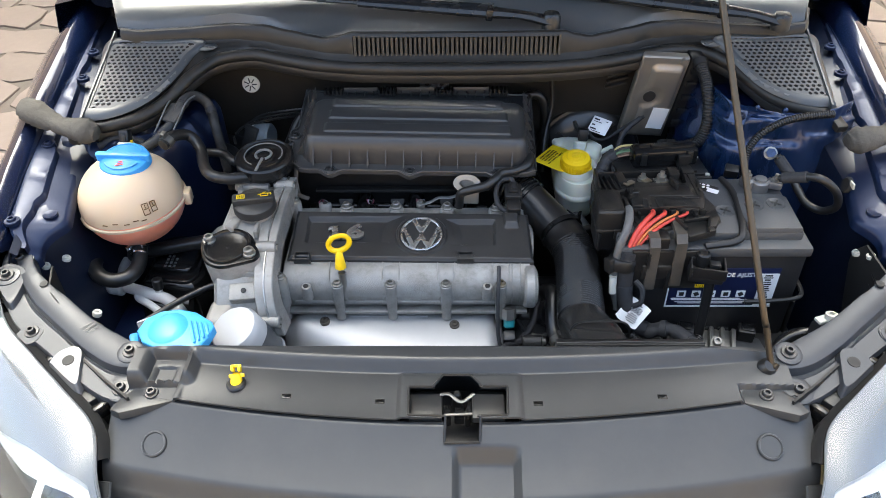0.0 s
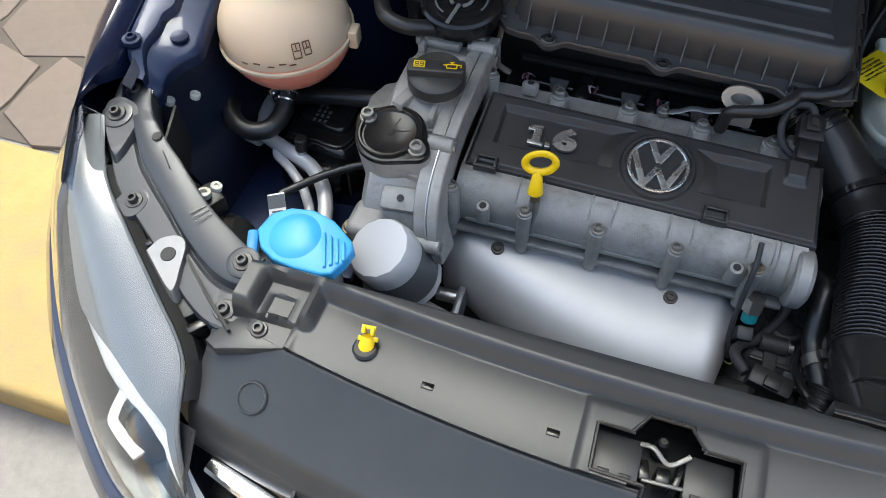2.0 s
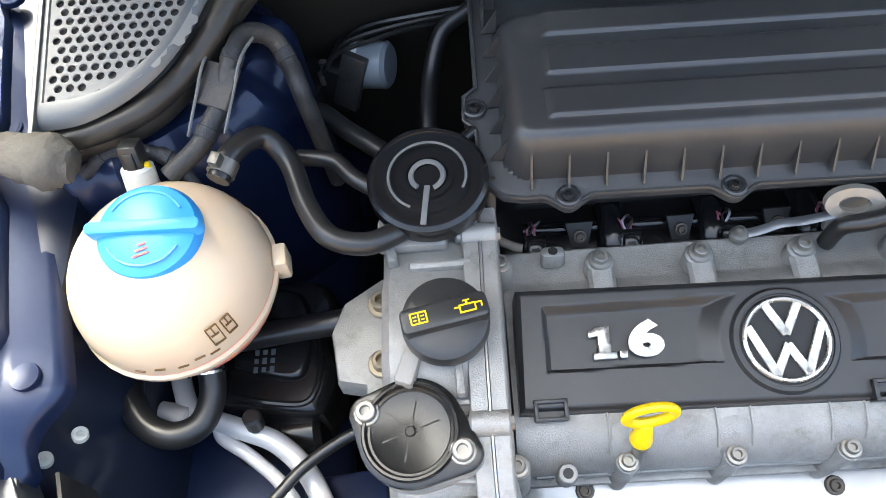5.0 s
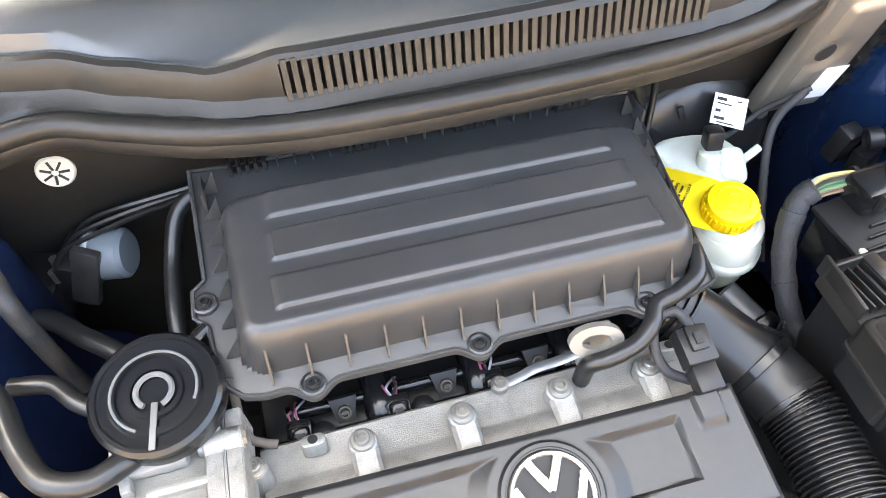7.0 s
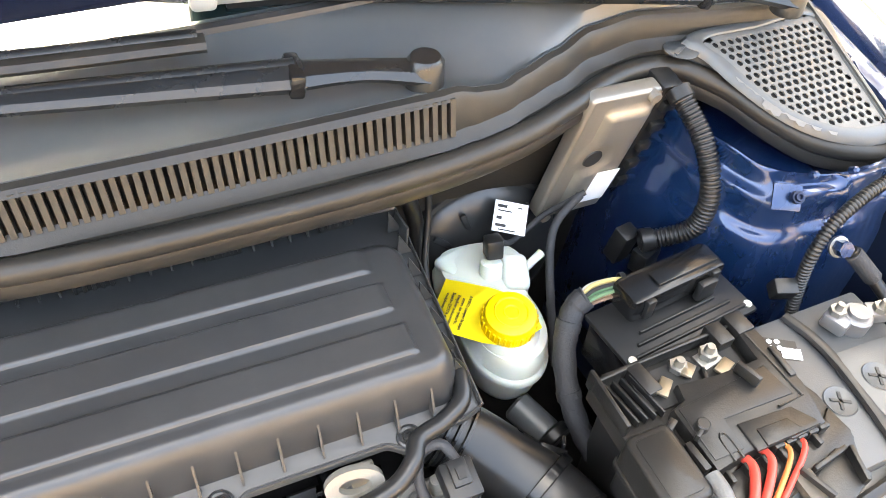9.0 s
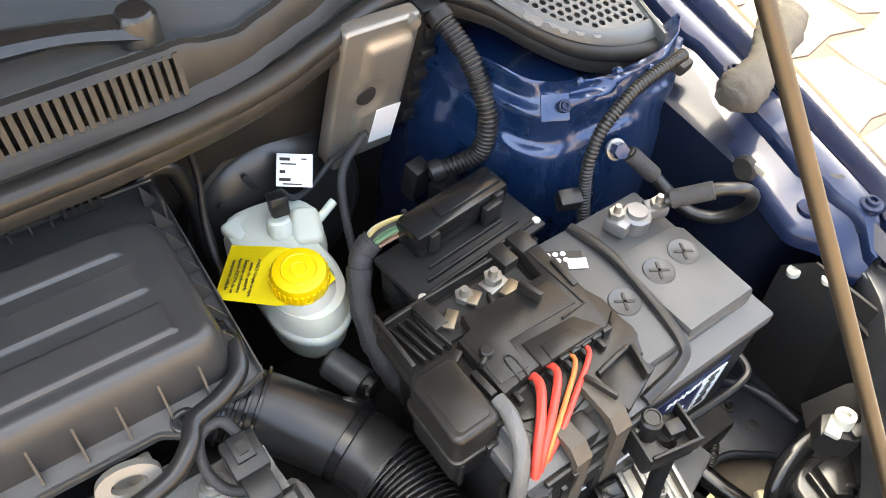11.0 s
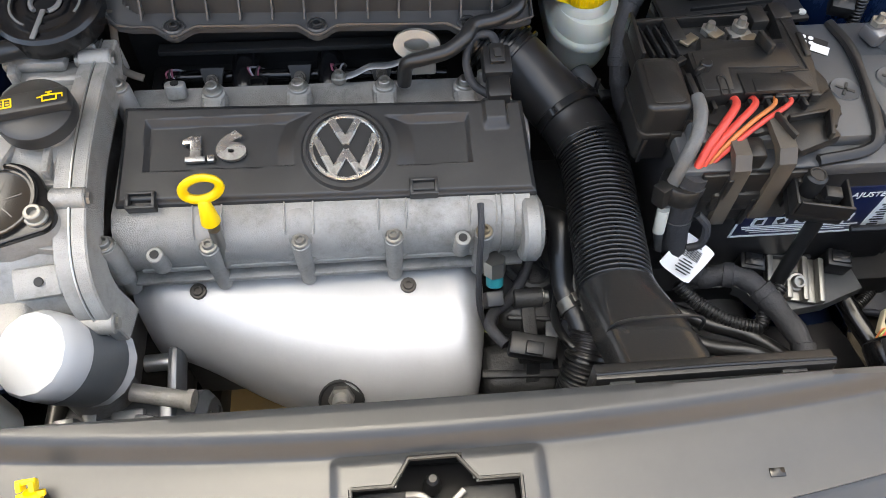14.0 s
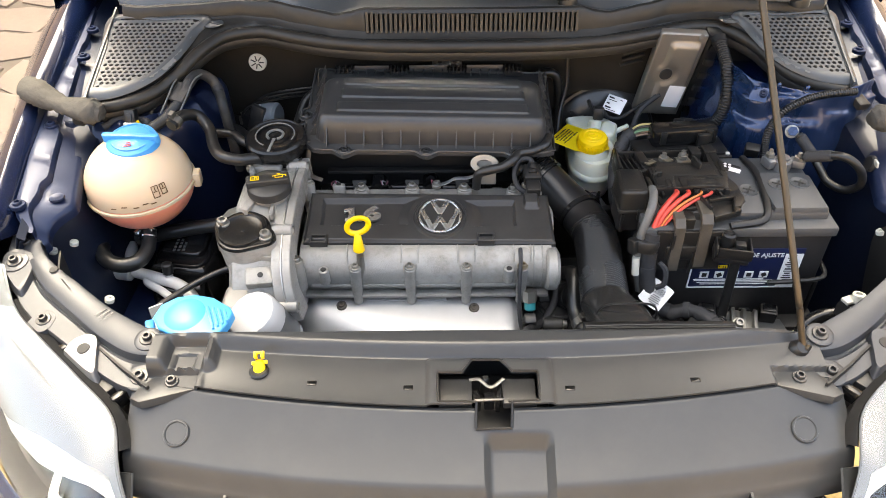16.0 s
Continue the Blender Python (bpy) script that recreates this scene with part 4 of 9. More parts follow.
for i in range(161):
    x = -0.592 + 1.212 * i / 160
    ry, rz = rim_at(x)
    sy, sz = seal_y(x)
    ry = max(ry, sy + 0.02)
    low = [0.042 * min(1, max(0, corner_v(x, y))) * smooth01((abs(x) - 0.41) / 0.06) for y in (sy + (ry - sy) * 0.5, ry - 0.006)]
    rows.append([(x, sy + 0.006, sz - 0.004), (x, sy + 0.012, sz + 0.004), (x, sy + (ry - sy) * 0.5, 0.958 - low[0]), (x, ry - 0.006, 0.961 - low[1]), (x, ry - 0.001, 0.966), (x, ry, rz - 0.004), (x, ry + 0.003, rz), (x, ry + 0.008, rz + 0.001)])


def mesh_zone(x, y):
    """Inside the perforated corner panels."""
    v = corner_v(x, y)
    a, y = abs(x) - 0.035 * v, 1.334 - 0.218 * v
    if not (1.116 < y < 1.334 and 0.46 < a < 0.625):
        return False
    outer = 0.560 + 0.19 * (y - 1.12)
    inner = 0.472 - 0.05 * max(0, y - 1.26) + 0.6 * max(0, 1.185 - y) + 1.2 * max(0, 1.15 - y)
    return inner < a < outer


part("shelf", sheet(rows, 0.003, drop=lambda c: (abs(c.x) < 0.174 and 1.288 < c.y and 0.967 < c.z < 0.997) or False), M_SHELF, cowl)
rows = []
for i in range(121):
    x = -0.62 + 1.24 * i / 120
    ry, rz = rim_at(x)
    ys = [ry + 0.008, ry + 0.014] + [max(ry + 0.020 + 0.004 * k, 1.325 + 0.0275 * k) for k in range(5)]
    rows.append([(x, y, rz + 0.001 - 0.002 * k if k < 2 else 0.992 + 0.032 * smooth01((y - 1.29) / 0.15) + (rz - 0.999) * (1 - smooth01((y - ry - 0.01) / 0.05))) for k, y in enumerate(ys)])
part("tray", sheet(rows, 0.003), M_COWL, cowl, "smooth grey-black plastic scuttle tray")
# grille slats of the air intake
# Black sheet stands for the shade between the slats.
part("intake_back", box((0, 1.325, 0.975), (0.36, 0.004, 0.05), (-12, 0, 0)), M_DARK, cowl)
for k in range(45):
    x = -0.172 + 0.344 * k / 44
    part("slat", box((x, 1.2925, 0.9825), (0.0044, 0.010, 0.034), (-10, 0, 0)), M_SLAT, cowl)
# perforated corner panels
for s in (-1, 1):
    V, Fc = [], []
    p, r = 0.0094, 0.0034
    for iy in range(26):
        for ix in range(22):
            x, y = s * (0.453 + p * (ix + 0.5 * (iy % 2))), 1.165 + p * 0.866 * iy
            if not any(mesh_zone(x + dx, y + dy) for dx, dy in ((0, 0), (p, 0), (-p, 0), (0, p), (0, -p))):
                continue
            b0 = len(V)
            lift = lambda qx, qy: 0.9690 - 0.042 * max(0, corner_v(qx, qy))
            for k in range(12):
                a = radians(30 * k + 30)
                q = p / math.sqrt(3) * (1 if k % 2 == 0 else math.sqrt(0.75))
                qx, qy = x + q * math.cos(a), y + q * math.sin(a)
                V.append((qx, qy, lift(qx, qy)))
            if not mesh_zone(x, y):
                Fc.append(tuple(range(b0, b0 + 12)))
                continue
            for dz in (0.0, -0.0012):
                for k in range(12):
                    a = radians(30 * k + 30)
                    qx, qy = x + r * math.cos(a), y + r * math.sin(a)
                    V.append((qx, qy, lift(qx, qy) + dz))
            for k in range(12):
                j = (k + 1) % 12
                Fc.append((b0 + k, b0 + j, b0 + 12 + j, b0 + 12 + k))
                Fc.append((b0 + 12 + k, b0 + 12 + j, b0 + 24 + j, b0 + 24 + k))
    me = bpy.data.meshes.new("perforated_panel")
    me.from_pydata([(x, y, z - 0.0) for x, y, z in V], [], Fc)
    bm = B()
    bm.from_mesh(me)
    bpy.data.meshes.remove(me)
    bmesh.ops.remove_doubles(bm, verts=bm.verts, dist=2e-4)
    part("perforated_panel", bm, M_VENT, cowl, "perforated dusty grey plastic vent panel")
    edge = [(0.565, 1.113), (0.530, 1.118), (0.500, 1.143), (0.480, 1.183), (0.469, 1.24), (0.465, 1.29), (0.462, 1.338), (0.530, 1.340), (0.604, 1.340), (0.587, 1.24), (0.565, 1.113)]
    tip = 1.208 if s > 0 else 1.180
    drawn = []
    for x, y in edge:
        v = (1.334 - y) / 0.218
        drawn.append(Vector((s * (x + 0.035 * v), 1.334 - (1.334 - tip) * v, 0.9672 - 0.042 * v)))
    # Black sheet puts shade behind the holes of the panel.
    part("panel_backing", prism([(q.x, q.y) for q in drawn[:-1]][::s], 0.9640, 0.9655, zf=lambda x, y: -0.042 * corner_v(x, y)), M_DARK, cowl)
    mid = sum(drawn[:-1], Vector()) / (len(drawn) - 1)
    ring = [spline([mid + (q - mid) * k + Vector((0, 0, h)) for q in drawn], 6) for k, h in ((0.985, 0.0018), (1.0, 0.0034), (1.03, 0.0036), (1.10, 0.0026), (1.16, 0.0006), (1.20, -0.006))]
    part("panel_border", sheet(ring, 0.0), M_COWL, cowl, "plain dusty border of the vent panel")
    bm = lathe([(0, 0.001), (0.016, 0.001), (0.0175, 0), (0, 0)], Matrix.Translation((s * 0.440, 1.338, 0.9625)), 24)
    box((s * 0.440, 1.338, 0.964), (0.03, 0.004, 0.002), (0, 0, 30 * s), bm=bm)
    part("round_cap", bm, M_COWL, cowl)
    lo, hi = drawn[0], drawn[8]
    wall_rows = [[lo.lerp(hi, k / 6) + Vector((s * 0.004, 0, dz)) for dz in (0.006, 0.0, -0.03, -0.06)] for k in range(-1, 8)]
    part("side_wall", sheet(wall_rows, 0.003), M_COWL, cowl)

# black trim between wing tip, bracket and lamp
for s in (-1, 1):
    bm = prism([(s * x, y) for x, y in ((0.612, 0.83), (0.640, 0.845), (0.662, 0.915), (0.650, 0.955), (0.634, 0.90))][::s], 0.77, 0.806, bev=0.006, zf=lambda x, y: 0.12 * (y - 0.80))
    part("wing_corner_trim", bm, M_GLOSSB, car)
    bm = sheet([[(s * x, y, z) for x, y, z in row] for row in (((0.405, 0.600, 0.745), (0.402, 0.560, 0.715), (0.400, 0.540, 0.672), (0.400, 0.545, 0.60)), ((0.440, 0.610, 0.735), (0.434, 0.575, 0.700), (0.420, 0.555, 0.660), (0.420, 0.56, 0.60)))], 0.003)
    part("grille_corner", bm, M_PANEL, car)
    wheel = part("wheel", lathe([(0.20, -0.085), (0.27, -0.09), (0.292, -0.07), (0.294, 0.0), (0.292, 0.07), (0.27, 0.09), (0.20, 0.085)], along((s * 0.68, 1.27, 0.284), (s, 0, 0)), 40), M_RUBBER, car, "black tyre")
    part("rim", lathe([(0, 0.06), (0.05, 0.07), (0.06, 0.04), (0.18, 0.05), (0.205, 0.085), (0.205, -0.08), (0, -0.06)], along((s * 0.68, 1.27, 0.284), (s, 0, 0)), 32), M_PIPE, wheel, "silver wheel rim")

# windscreen, wipers and the dark cabin below the glass
windscreen = thing("windscreen", (0, 1.44, 1.02), "raked dark windscreen glass with wet reflections", "windscreen")
rows, frit = [], []
for i in range(21):
    x = -0.66 + 1.32 * i / 20
    c = 0.10 * (x / 0.66) ** 2
    rows.append([(x * (1 - 0.12 * k), 1.42 + c + 0.85 * k, 1.018 + 0.42 * k) for k in (0.024, 0.33, 0.66, 1)])
    frit.append([(x * (1 - 0.12 * k), 1.42 + c + 0.85 * k, 1.018 + 0.42 * k) for k in (-0.01, 0.012, 0.024)])
part("glass", sheet(rows, 0.005), M_GLASS, windscreen, "pale reflecting glass")
part("glass_border", sheet(frit, 0.005), M_FRIT, windscreen, "black border band of the glass")
bm = tube([(x, 1.412 + 0.10 * (x / 0.66) ** 2, 1.022) for x in [-0.66 + 1.32 * k / 12 for k in range(13)]], 0.007, 8, 3)
part("glass_seal", bm, M_RUBBER, windscreen)
for s in (-1, 1):
    bm = tube([(s * 0.66, 1.50, 1.0), (s * 0.70, 1.62, 1.08), (s * 0.66, 2.3, 1.42)], 0.04, 10, 6)
    part("pillar", bm, M_NAVY, car, "dark blue windscreen pillar")


M_WIPER = mat("satin_wiper_paint", (0.011, 0.0112, 0.0112), 0.26, spec=0.6, grain=30, var=0.2, dirt=0.12, dirt_color=(0.06, 0.053, 0.042))


def wiper(pivot, mid, tip, label):
    w = thing("wiper", pivot, label, "wiper", "windscreen wipers")
    pv, md, tp = Vector(pivot), Vector(mid), Vector(tip)
    part("pivot_cap", lathe([(0, 0.016), (0.012, 0.015), (0.0155, 0.010), (0.016, -0.012), (0, -0.012)], Matrix.Translation(pv), 24), M_WIPER, w)
    part("arm_base", tube([pv, pv.lerp(md, 0.5) + Vector((0, 0, 0.003)), md], lambda f: 0.0165 - 0.0035 * math.sin(math.pi * f), 8, 6, sx=1.0, sy=0.55), M_WIPER, w)
    q = along(md, md - pv)
    part("joint", join(B(), box((0, 0, 0.002), (0.036, 0.020, 0.012), bev=0.003), q), M_GLOSSB, w)
    part("arm", tube([md - (tp - md) * 0.02, md.lerp(tp, 0.5), tp], lambda f: 0.0175 - 0.005 * f, 10, 4, sx=1.0, sy=0.6), M_WIPER, w)
    part("arm_ridge", tube([md + Vector((0, 0.004, 0.009)), md.lerp(tp, 0.5) + Vector((0, 0.003, 0.008)), tp + Vector((0, 0.002, 0.006))], 0.0035, 8, 4, sx=1.6, sy=0.7), M_WIPER, w)
    end = tp + (tp - md).normalized() * 0.20
    part("spring_arm", tube([tp - (tp - md) * 0.03, tp.lerp(end, 0.5), end], 0.0065, 8, 4, sx=1.2, sy=0.6), M_WIPER, w)
    up = Vector((0, 0.026, 0.010))
    part("blade", tube([md.lerp(tp, 0.25) + up * 1.3, tp + up, end + up], 0.0075, 8, 4, sx=1.3, sy=0.8), M_SEAL, w)
    part("blade_spine", tube([md.lerp(tp, 0.27) + up * 1.3 + Vector((0, 0.004, 0.006)), tp + up + Vector((0, 0.004, 0.006)), end + up], 0.003, 8, 4, sx=1.8, sy=0.8), M_WIPER, w)


wiper((0.158, 1.316, 1.012), (0.057, 1.324, 1.026), (-0.167, 1.348, 1.036), "black wiper arm resting across the windscreen base")
holder = thing("blade_holder", (0.08, 1.43, 1.03), "pale grey wiper blade holder on the glass", "wiper part")
bm = box((0.085, 1.432, 1.047), (0.150, 0.036, 0.018), (12, 0, -7), 0.004)
box((0.012, 1.428, 1.046), (0.022, 0.030, 0.016), (12, 0, -7), 0.005, bm=bm)
part("holder_body", bm, mat("pale_grey_plastic", (0.34, 0.34, 0.32), 0.4, grain=40), holder)
part("holder_strip", box((0.085, 1.4245, 1.0585), (0.135, 0.006, 0.002), (12, 0, -7), 0.0006), M_TAN, holder, "brown dusty strip")
part("holder_foot", box((0.085, 1.432, 1.034), (0.11, 0.020, 0.012), (12, 0, -7), 0.002), M_BLACK, holder)
wiper((0.545, 1.325, 1.004), (0.45, 1.345, 1.018), (0.10, 1.425, 1.036), "black wiper arm beside the windscreen pillar")

# ---- engine ----
engine = thing("engine", (-0.08, 0.98, 0.35), "cast aluminium four-cylinder engine with a black top cover", "engine")
# camshaft housing: rounded front, flat rear ledge
prof = [(0.955, 0.705), (0.935, 0.714), (0.923, 0.735), (0.919, 0.750), (0.921, 0.763), (0.927, 0.775), (0.936, 0.784), (0.948, 0.789), (0.965, 0.788), (1.035, 0.792), (1.052, 0.793), (1.060, 0.790), (1.066, 0.785), (1.070, 0.7835), (1.097, 0.785), (1.101, 0.780), (1.101, 0.70)]
rows = [[(x, y, z) for y, z in prof] for x in [-0.258 + 0.366 * k / 24 for k in range(25)]]
bm = sheet(rows, 0.0)
for x0 in (-0.258, 0.108):
    bm.faces.new([bm.verts.new((x0, y, z)) for y, z in prof])
part("camshaft_housing", bm, M_ALU, engine, "cast aluminium camshaft housing")
for y, z, r in ((0.934, 0.757, 0.0325), (1.03, 0.762, 0.032)):
    part("cam_end", cyl((0.100, y, z), (0.117, y, z), r, seg=28, bev=0.003), M_ALU, engine)
    part("end_cap", cyl((0.116, y, z), (0.1195, y, z), r * 0.8, seg=28, bev=0.001), M_ALU, engine)
for x in (-0.177, -0.098, -0.016, 0.065):
    part("saddle", tube([(x, 0.958, 0.788), (x, 0.938, 0.7845), (x, 0.9255, 0.771), (x, 0.9205, 0.752), (x, 0.922, 0.735)], 0.0115, 12, 3, sx=1.0, sy=0.13), M_ALU, engine)
for x in (-0.21, -0.137, -0.057, 0.025):
    part("casting_bar", box((x, 0.925, 0.736), (0.068, 0.010, 0.006), (0, 0, 0), 0.002), M_ALU, engine)
part("lower_flange", box((-0.075, 0.9265, 0.7165), (0.362, 0.016, 0.0055), bev=0.0012), M_ALU, engine)
for x in (-0.177, -0.098, -0.016, 0.065):
    for dx in (-0.0125, 0.0125):
        part("casting_ridge", tube([(x + dx, 0.962, 0.7892), (x + dx, 0.948, 0.7896), (x + dx, 0.936, 0.7846), (x + dx, 0.9265, 0.7752)], 0.0008, 6, 3), M_ALU, engine)
for x in (0.082, 0.094):
    part("casting_ridge", tube([(x, 0.962, 0.7892), (x, 0.948, 0.7896), (x, 0.936, 0.7846), (x, 0.9265, 0.7752), (x, 0.9185, 0.750), (x, 0.923, 0.732)], 0.0009, 6, 3), M_ALU, engine)
bm = box((-0.08, 1.03, 0.60), (0.36, 0.13, 0.19), bev=0.01)
box((-0.08, 1.03, 0.46), (0.40, 0.16, 0.2), bev=0.01, bm=bm)
part("engine_block", bm, M_DARK, engine)
for x in (-0.261, -0.177, -0.098, -0.016, 0.065):
    bm = cyl((x, 0.9235, 0.702), (x, 0.9205, 0.772), 0.0074, 0.0086, 18, bev=0.0012)
    part("boss", bm, M_ALU, engine)
    bolt((x, 0.9205, 0.773), (0, -0.05, 1), 0.0052, engine, M_GOLD if x > 0.05 else M_STEEL, washer=0.0078, h=0.005)
for x in (-0.222, 0.045):
    part("boss", cyl((x, 0.918, 0.748), (x, 0.914, 0.775), 0.008, 0.0072, 14, bev=0.001), M_ALU, engine)
    part("boss_hole", cyl((x, 0.9142, 0.773), (x, 0.9139, 0.7758), 0.004, seg=10), M_DARK, engine)
for x, z in ((-0.178, 0.80), (-0.098, 0.80), (-0.016, 0.798), (0.062, 0.796)):
    part("boss", lathe([(0.0125, -0.03), (0.0115, 0.0), (0.009, 0.002), (0, 0.002)], Matrix.Translation((x, 1.076, z)), 14), M_ALU, engine)
    bolt((x, 1.076, z + 0.003), (0, 0, 1), 0.0062, engine, M_STEEL, washer=0.0095, h=0.007)
    bm = tube([(x, 1.070, z - 0.003), (x, 1.055, z - 0.004), (x, 1.046, z - 0.008)], 0.011, 8, 3, sy=0.5)
    part("rib", bm, M_ALU, engine)
for x in (-0.215, 0.085):
    bm = prism(rrect(0.02, 0.012, 0.005, 3), 0, 0.014, along((x, 1.085, 0.788), (0, 0.2, 1)), bev=0.002)
    part("lug", bm, M_ALU, engine)
    part("boss_hole", cyl((x, 1.0875, 0.801), (x, 1.0880, 0.8030), 0.004, seg=10), M_DARK, engine)

# black engine cover
cover = thing("engine_cover", (-0.07, 0.99, 0.79), "matt black plastic engine cover with a round chrome badge", "engine cover")
CP = Matrix.Translation((-0.054, 0.994, 0.807)) @ Matrix.Rotation(math.atan(0.25), 4, "X")


def cov_h(x, y):
    """Relief of the cover in its own plane."""
    h = 0.0
    r = math.hypot(x, y)
    for x0, x1, y0, y1 in ((-0.177, -0.02, -0.013, 0.038), (0.02, 0.113, -0.018, 0.032)):
        if x0 < x < x1:
            side_ = (x - x0) / 0.0035 if x < 0 else (x1 - x) / 0.0035
            ins = min(side_, (r - 0.0475) / 0.014, (y - y0) / 0.0022, (y1 - y) / 0.0065)
            h -= 0.0062 * max(0.0, min(1.0, ins))
    h += 0.002 * smooth01((0.040 - r) / 0.003)
    k = smooth01((x - 0.125) / 0.004) * smooth01((0.150 - x) / 0.004) * smooth01((y - 0.012) / 0.012)
    h += 0.006 * k
    return h


rows = []
nx, ny = 260, 84
for i in range(nx + 1):
    u = i / nx
    row = []
    for j in range(ny + 1):
        v = j / ny
        y = -0.042 + 0.094 * v - 0.008 * u * v - 0.006 * u * (1 - v)
        x = -0.200 + 0.368 * u + 0.004 * (1 - 2 * u) * v
        e = min(smooth01(u / 0.012), smooth01((1 - u) / 0.012), smooth01(v / 0.05), smooth01((1 - v) / 0.05))
        row.append(CP @ Vector((x, y, cov_h(x, y) - 0.004 * (1 - e))))
    row = [row[0] + Vector((0, -0.002, -0.022))] + row + [row[-1] + Vector((0, 0.002, -0.02))]
    rows.append(row)
rows = [[p + Vector((-0.002, 0, -0.02)) for p in rows[0]]] + rows + [[p + Vector((0.002, 0, -0.02)) for p in rows[-1]]]
part("cover_shell", sheet(rows, 0.0), M_PLASTIC, cover)
for x, z in ((-0.231, 0.0), (0.013, 0.0)):
    bm = B()
    for dx, dy, w, h in ((0, 0.0065, 0.025, 0.003), (0, -0.0065, 0.025, 0.003), (-0.011, 0, 0.003, 0.014), (0.011, 0, 0.003, 0.014)):
        box((dx, dy, 0.002), (w, h, 0.012), bm=bm, bev=0.0006)
    box((0, 0, -0.002), (0.02, 0.011, 0.004), bm=bm)
    part("clip_tab", join(B(), bm, CP @ Matrix.Translation((x + 0.054, -0.0405, -0.003))), M_PLASTIC, cover)
NM = CP @ Matrix.Translation((-0.111, 0.007, -0.0035))
one = [(-0.0330, 0.0085), (-0.0270, 0.0125), (-0.0165, 0.0125), (-0.0165, -0.0070), (-0.0128, -0.0070), (-0.0128, -0.0125), (-0.0305, -0.0125), (-0.0305, -0.0070), (-0.0262, -0.0070), (-0.0262, 0.0052), (-0.0330, 0.0040)]
part("figure_one", prism(one[::-1], 0.0, 0.0042, NM, bev=0.0008), M_BRIGHT, cover, "raised chrome figure 1")
part("figure_dot", prism(rrect(0.0060, 0.0062, 0.0010, 2, -0.0078, -0.0094), 0.0, 0.0042, NM, bev=0.0008), M_BRIGHT, cover, "raised chrome dot")
part("figure_six", writing("6", 0.0345, NM @ Matrix.Translation((0.0095, 0.0, 0.002)) @ Matrix.Diagonal((1.45, 1, 1, 1)), 0.0021, 0.0019), M_BRIGHT, cover, "raised chrome figure 6")
badge = part("badge", lathe([(0, 0.0), (0.0335, 0.0), (0.0335, 0.004), (0.0325, 0.0052), (0, 0.0052)], CP @ Matrix.Translation((0, 0, -0.002)), 48), M_DARK, cover, "round black badge with chrome ring")
part("ring", lathe([(0.0285, 0.005), (0.0285, 0.0072), (0.0295, 0.0082), (0.0312, 0.0082), (0.0322, 0.0072), (0.0322, 0.005)], CP @ Matrix.Translation((0, 0, -0.002)), 48), M_BRIGHT, badge)
part("surround", lathe([(0.034, 0.001), (0.035, 0.0042), (0.038, 0.0042), (0.041, 0.0)], CP @ Matrix.Translation((0, 0, -0.001)), 48), M_PLASTIC, badge)
for pts in (((-0.0118, 0.0262), (0, 0.0042), (0.0118, 0.0262)), ((-0.0268, 0.0105), (-0.0115, -0.0250), (0, -0.0040), (0.0115, -0.0250), (0.0268, 0.0105))):
    for (x0, y0), (x1, y1) in zip(pts, pts[1:]):
        L, a = math.hypot(x1 - x0, y1 - y0), math.degrees(math.atan2(y1 - y0, x1 - x0))
        part("emblem_bar", join(B(), box(((x0 + x1) / 2, (y0 + y1) / 2, 0.0046), (L + 0.0022, 0.0071, 0.003), (0, 0, a), 0.0008, 1), CP), M_BRIGHT, badge)

# dipstick
dip = thing("dipstick", (-0.163, 0.93, 0.78), "yellow plastic dipstick handle with a ring", "dipstick")
part("tube", cyl((-0.168, 0.924, 0.74), (-0.169, 0.927, 0.790), 0.0055, seg=12), M_STEEL, dip)
bm = cyl((-0.170, 0.929, 0.797), (-0.170, 0.931, 0.828), 0.0084, 0.0048, 16, bev=0.002)
R = [(-0.169 + 0.0155 * math.cos(a), 0.933 + 0.001 * math.sin(a), 0.840 + 0.0125 * math.sin(a) + 0.004 * math.cos(a)) for a in [2 * math.pi * k / 28 for k in range(29)]]
tube(R, 0.0034, 10, 1, bm=bm, smoothed=False, sy=1.25)
part("handle", bm, M_YELLOW, dip)

# timing cover (aluminium housing beside the cover)
timing = thing("timing_cover", (-0.31, 0.97, 0.6), "cast aluminium timing cover with bolted flange", "timing cover")
prof = [(1.118, 0.60), (1.118, 0.822), (1.112, 0.830), (1.065, 0.832), (1.045, 0.842), (0.985, 0.842), (0.965, 0.832), (0.935, 0.815), (0.900, 0.800), (0.875, 0.770), (0.858, 0.735), (0.850, 0.60)]
rows = [[(x, y if 0 < k < 3 else (y - 0.98) * 0.97 + 0.98, z - dz) for y, z in prof] for k, (x, dz) in enumerate(((-0.352, 0.010), (-0.345, 0.0), (-0.29, 0.0), (-0.282, 0.006)))]
bm = sheet(rows, 0.0)
for k in (0, -1):
    bm.faces.new([bm.verts.new(p) for p in rows[k]])
box((-0.327, 1.092, 0.837), (0.055, 0.030, 0.012), bev=0.004, bm=bm)
box((-0.305, 1.062, 0.836), (0.05, 0.008, 0.010), bev=0.003, bm=bm)
part("housing", bm, M_ALU, timing)
pts = [(-0.274, 1.112, 0.830), (-0.275, 1.05, 0.836), (-0.276, 0.98, 0.834), (-0.276, 0.93, 0.822), (-0.275, 0.890, 0.800), (-0.270, 0.868, 0.768), (-0.262, 0.862, 0.730)]
SPT = spline(pts, 5)
left, right, seam = [], [], []
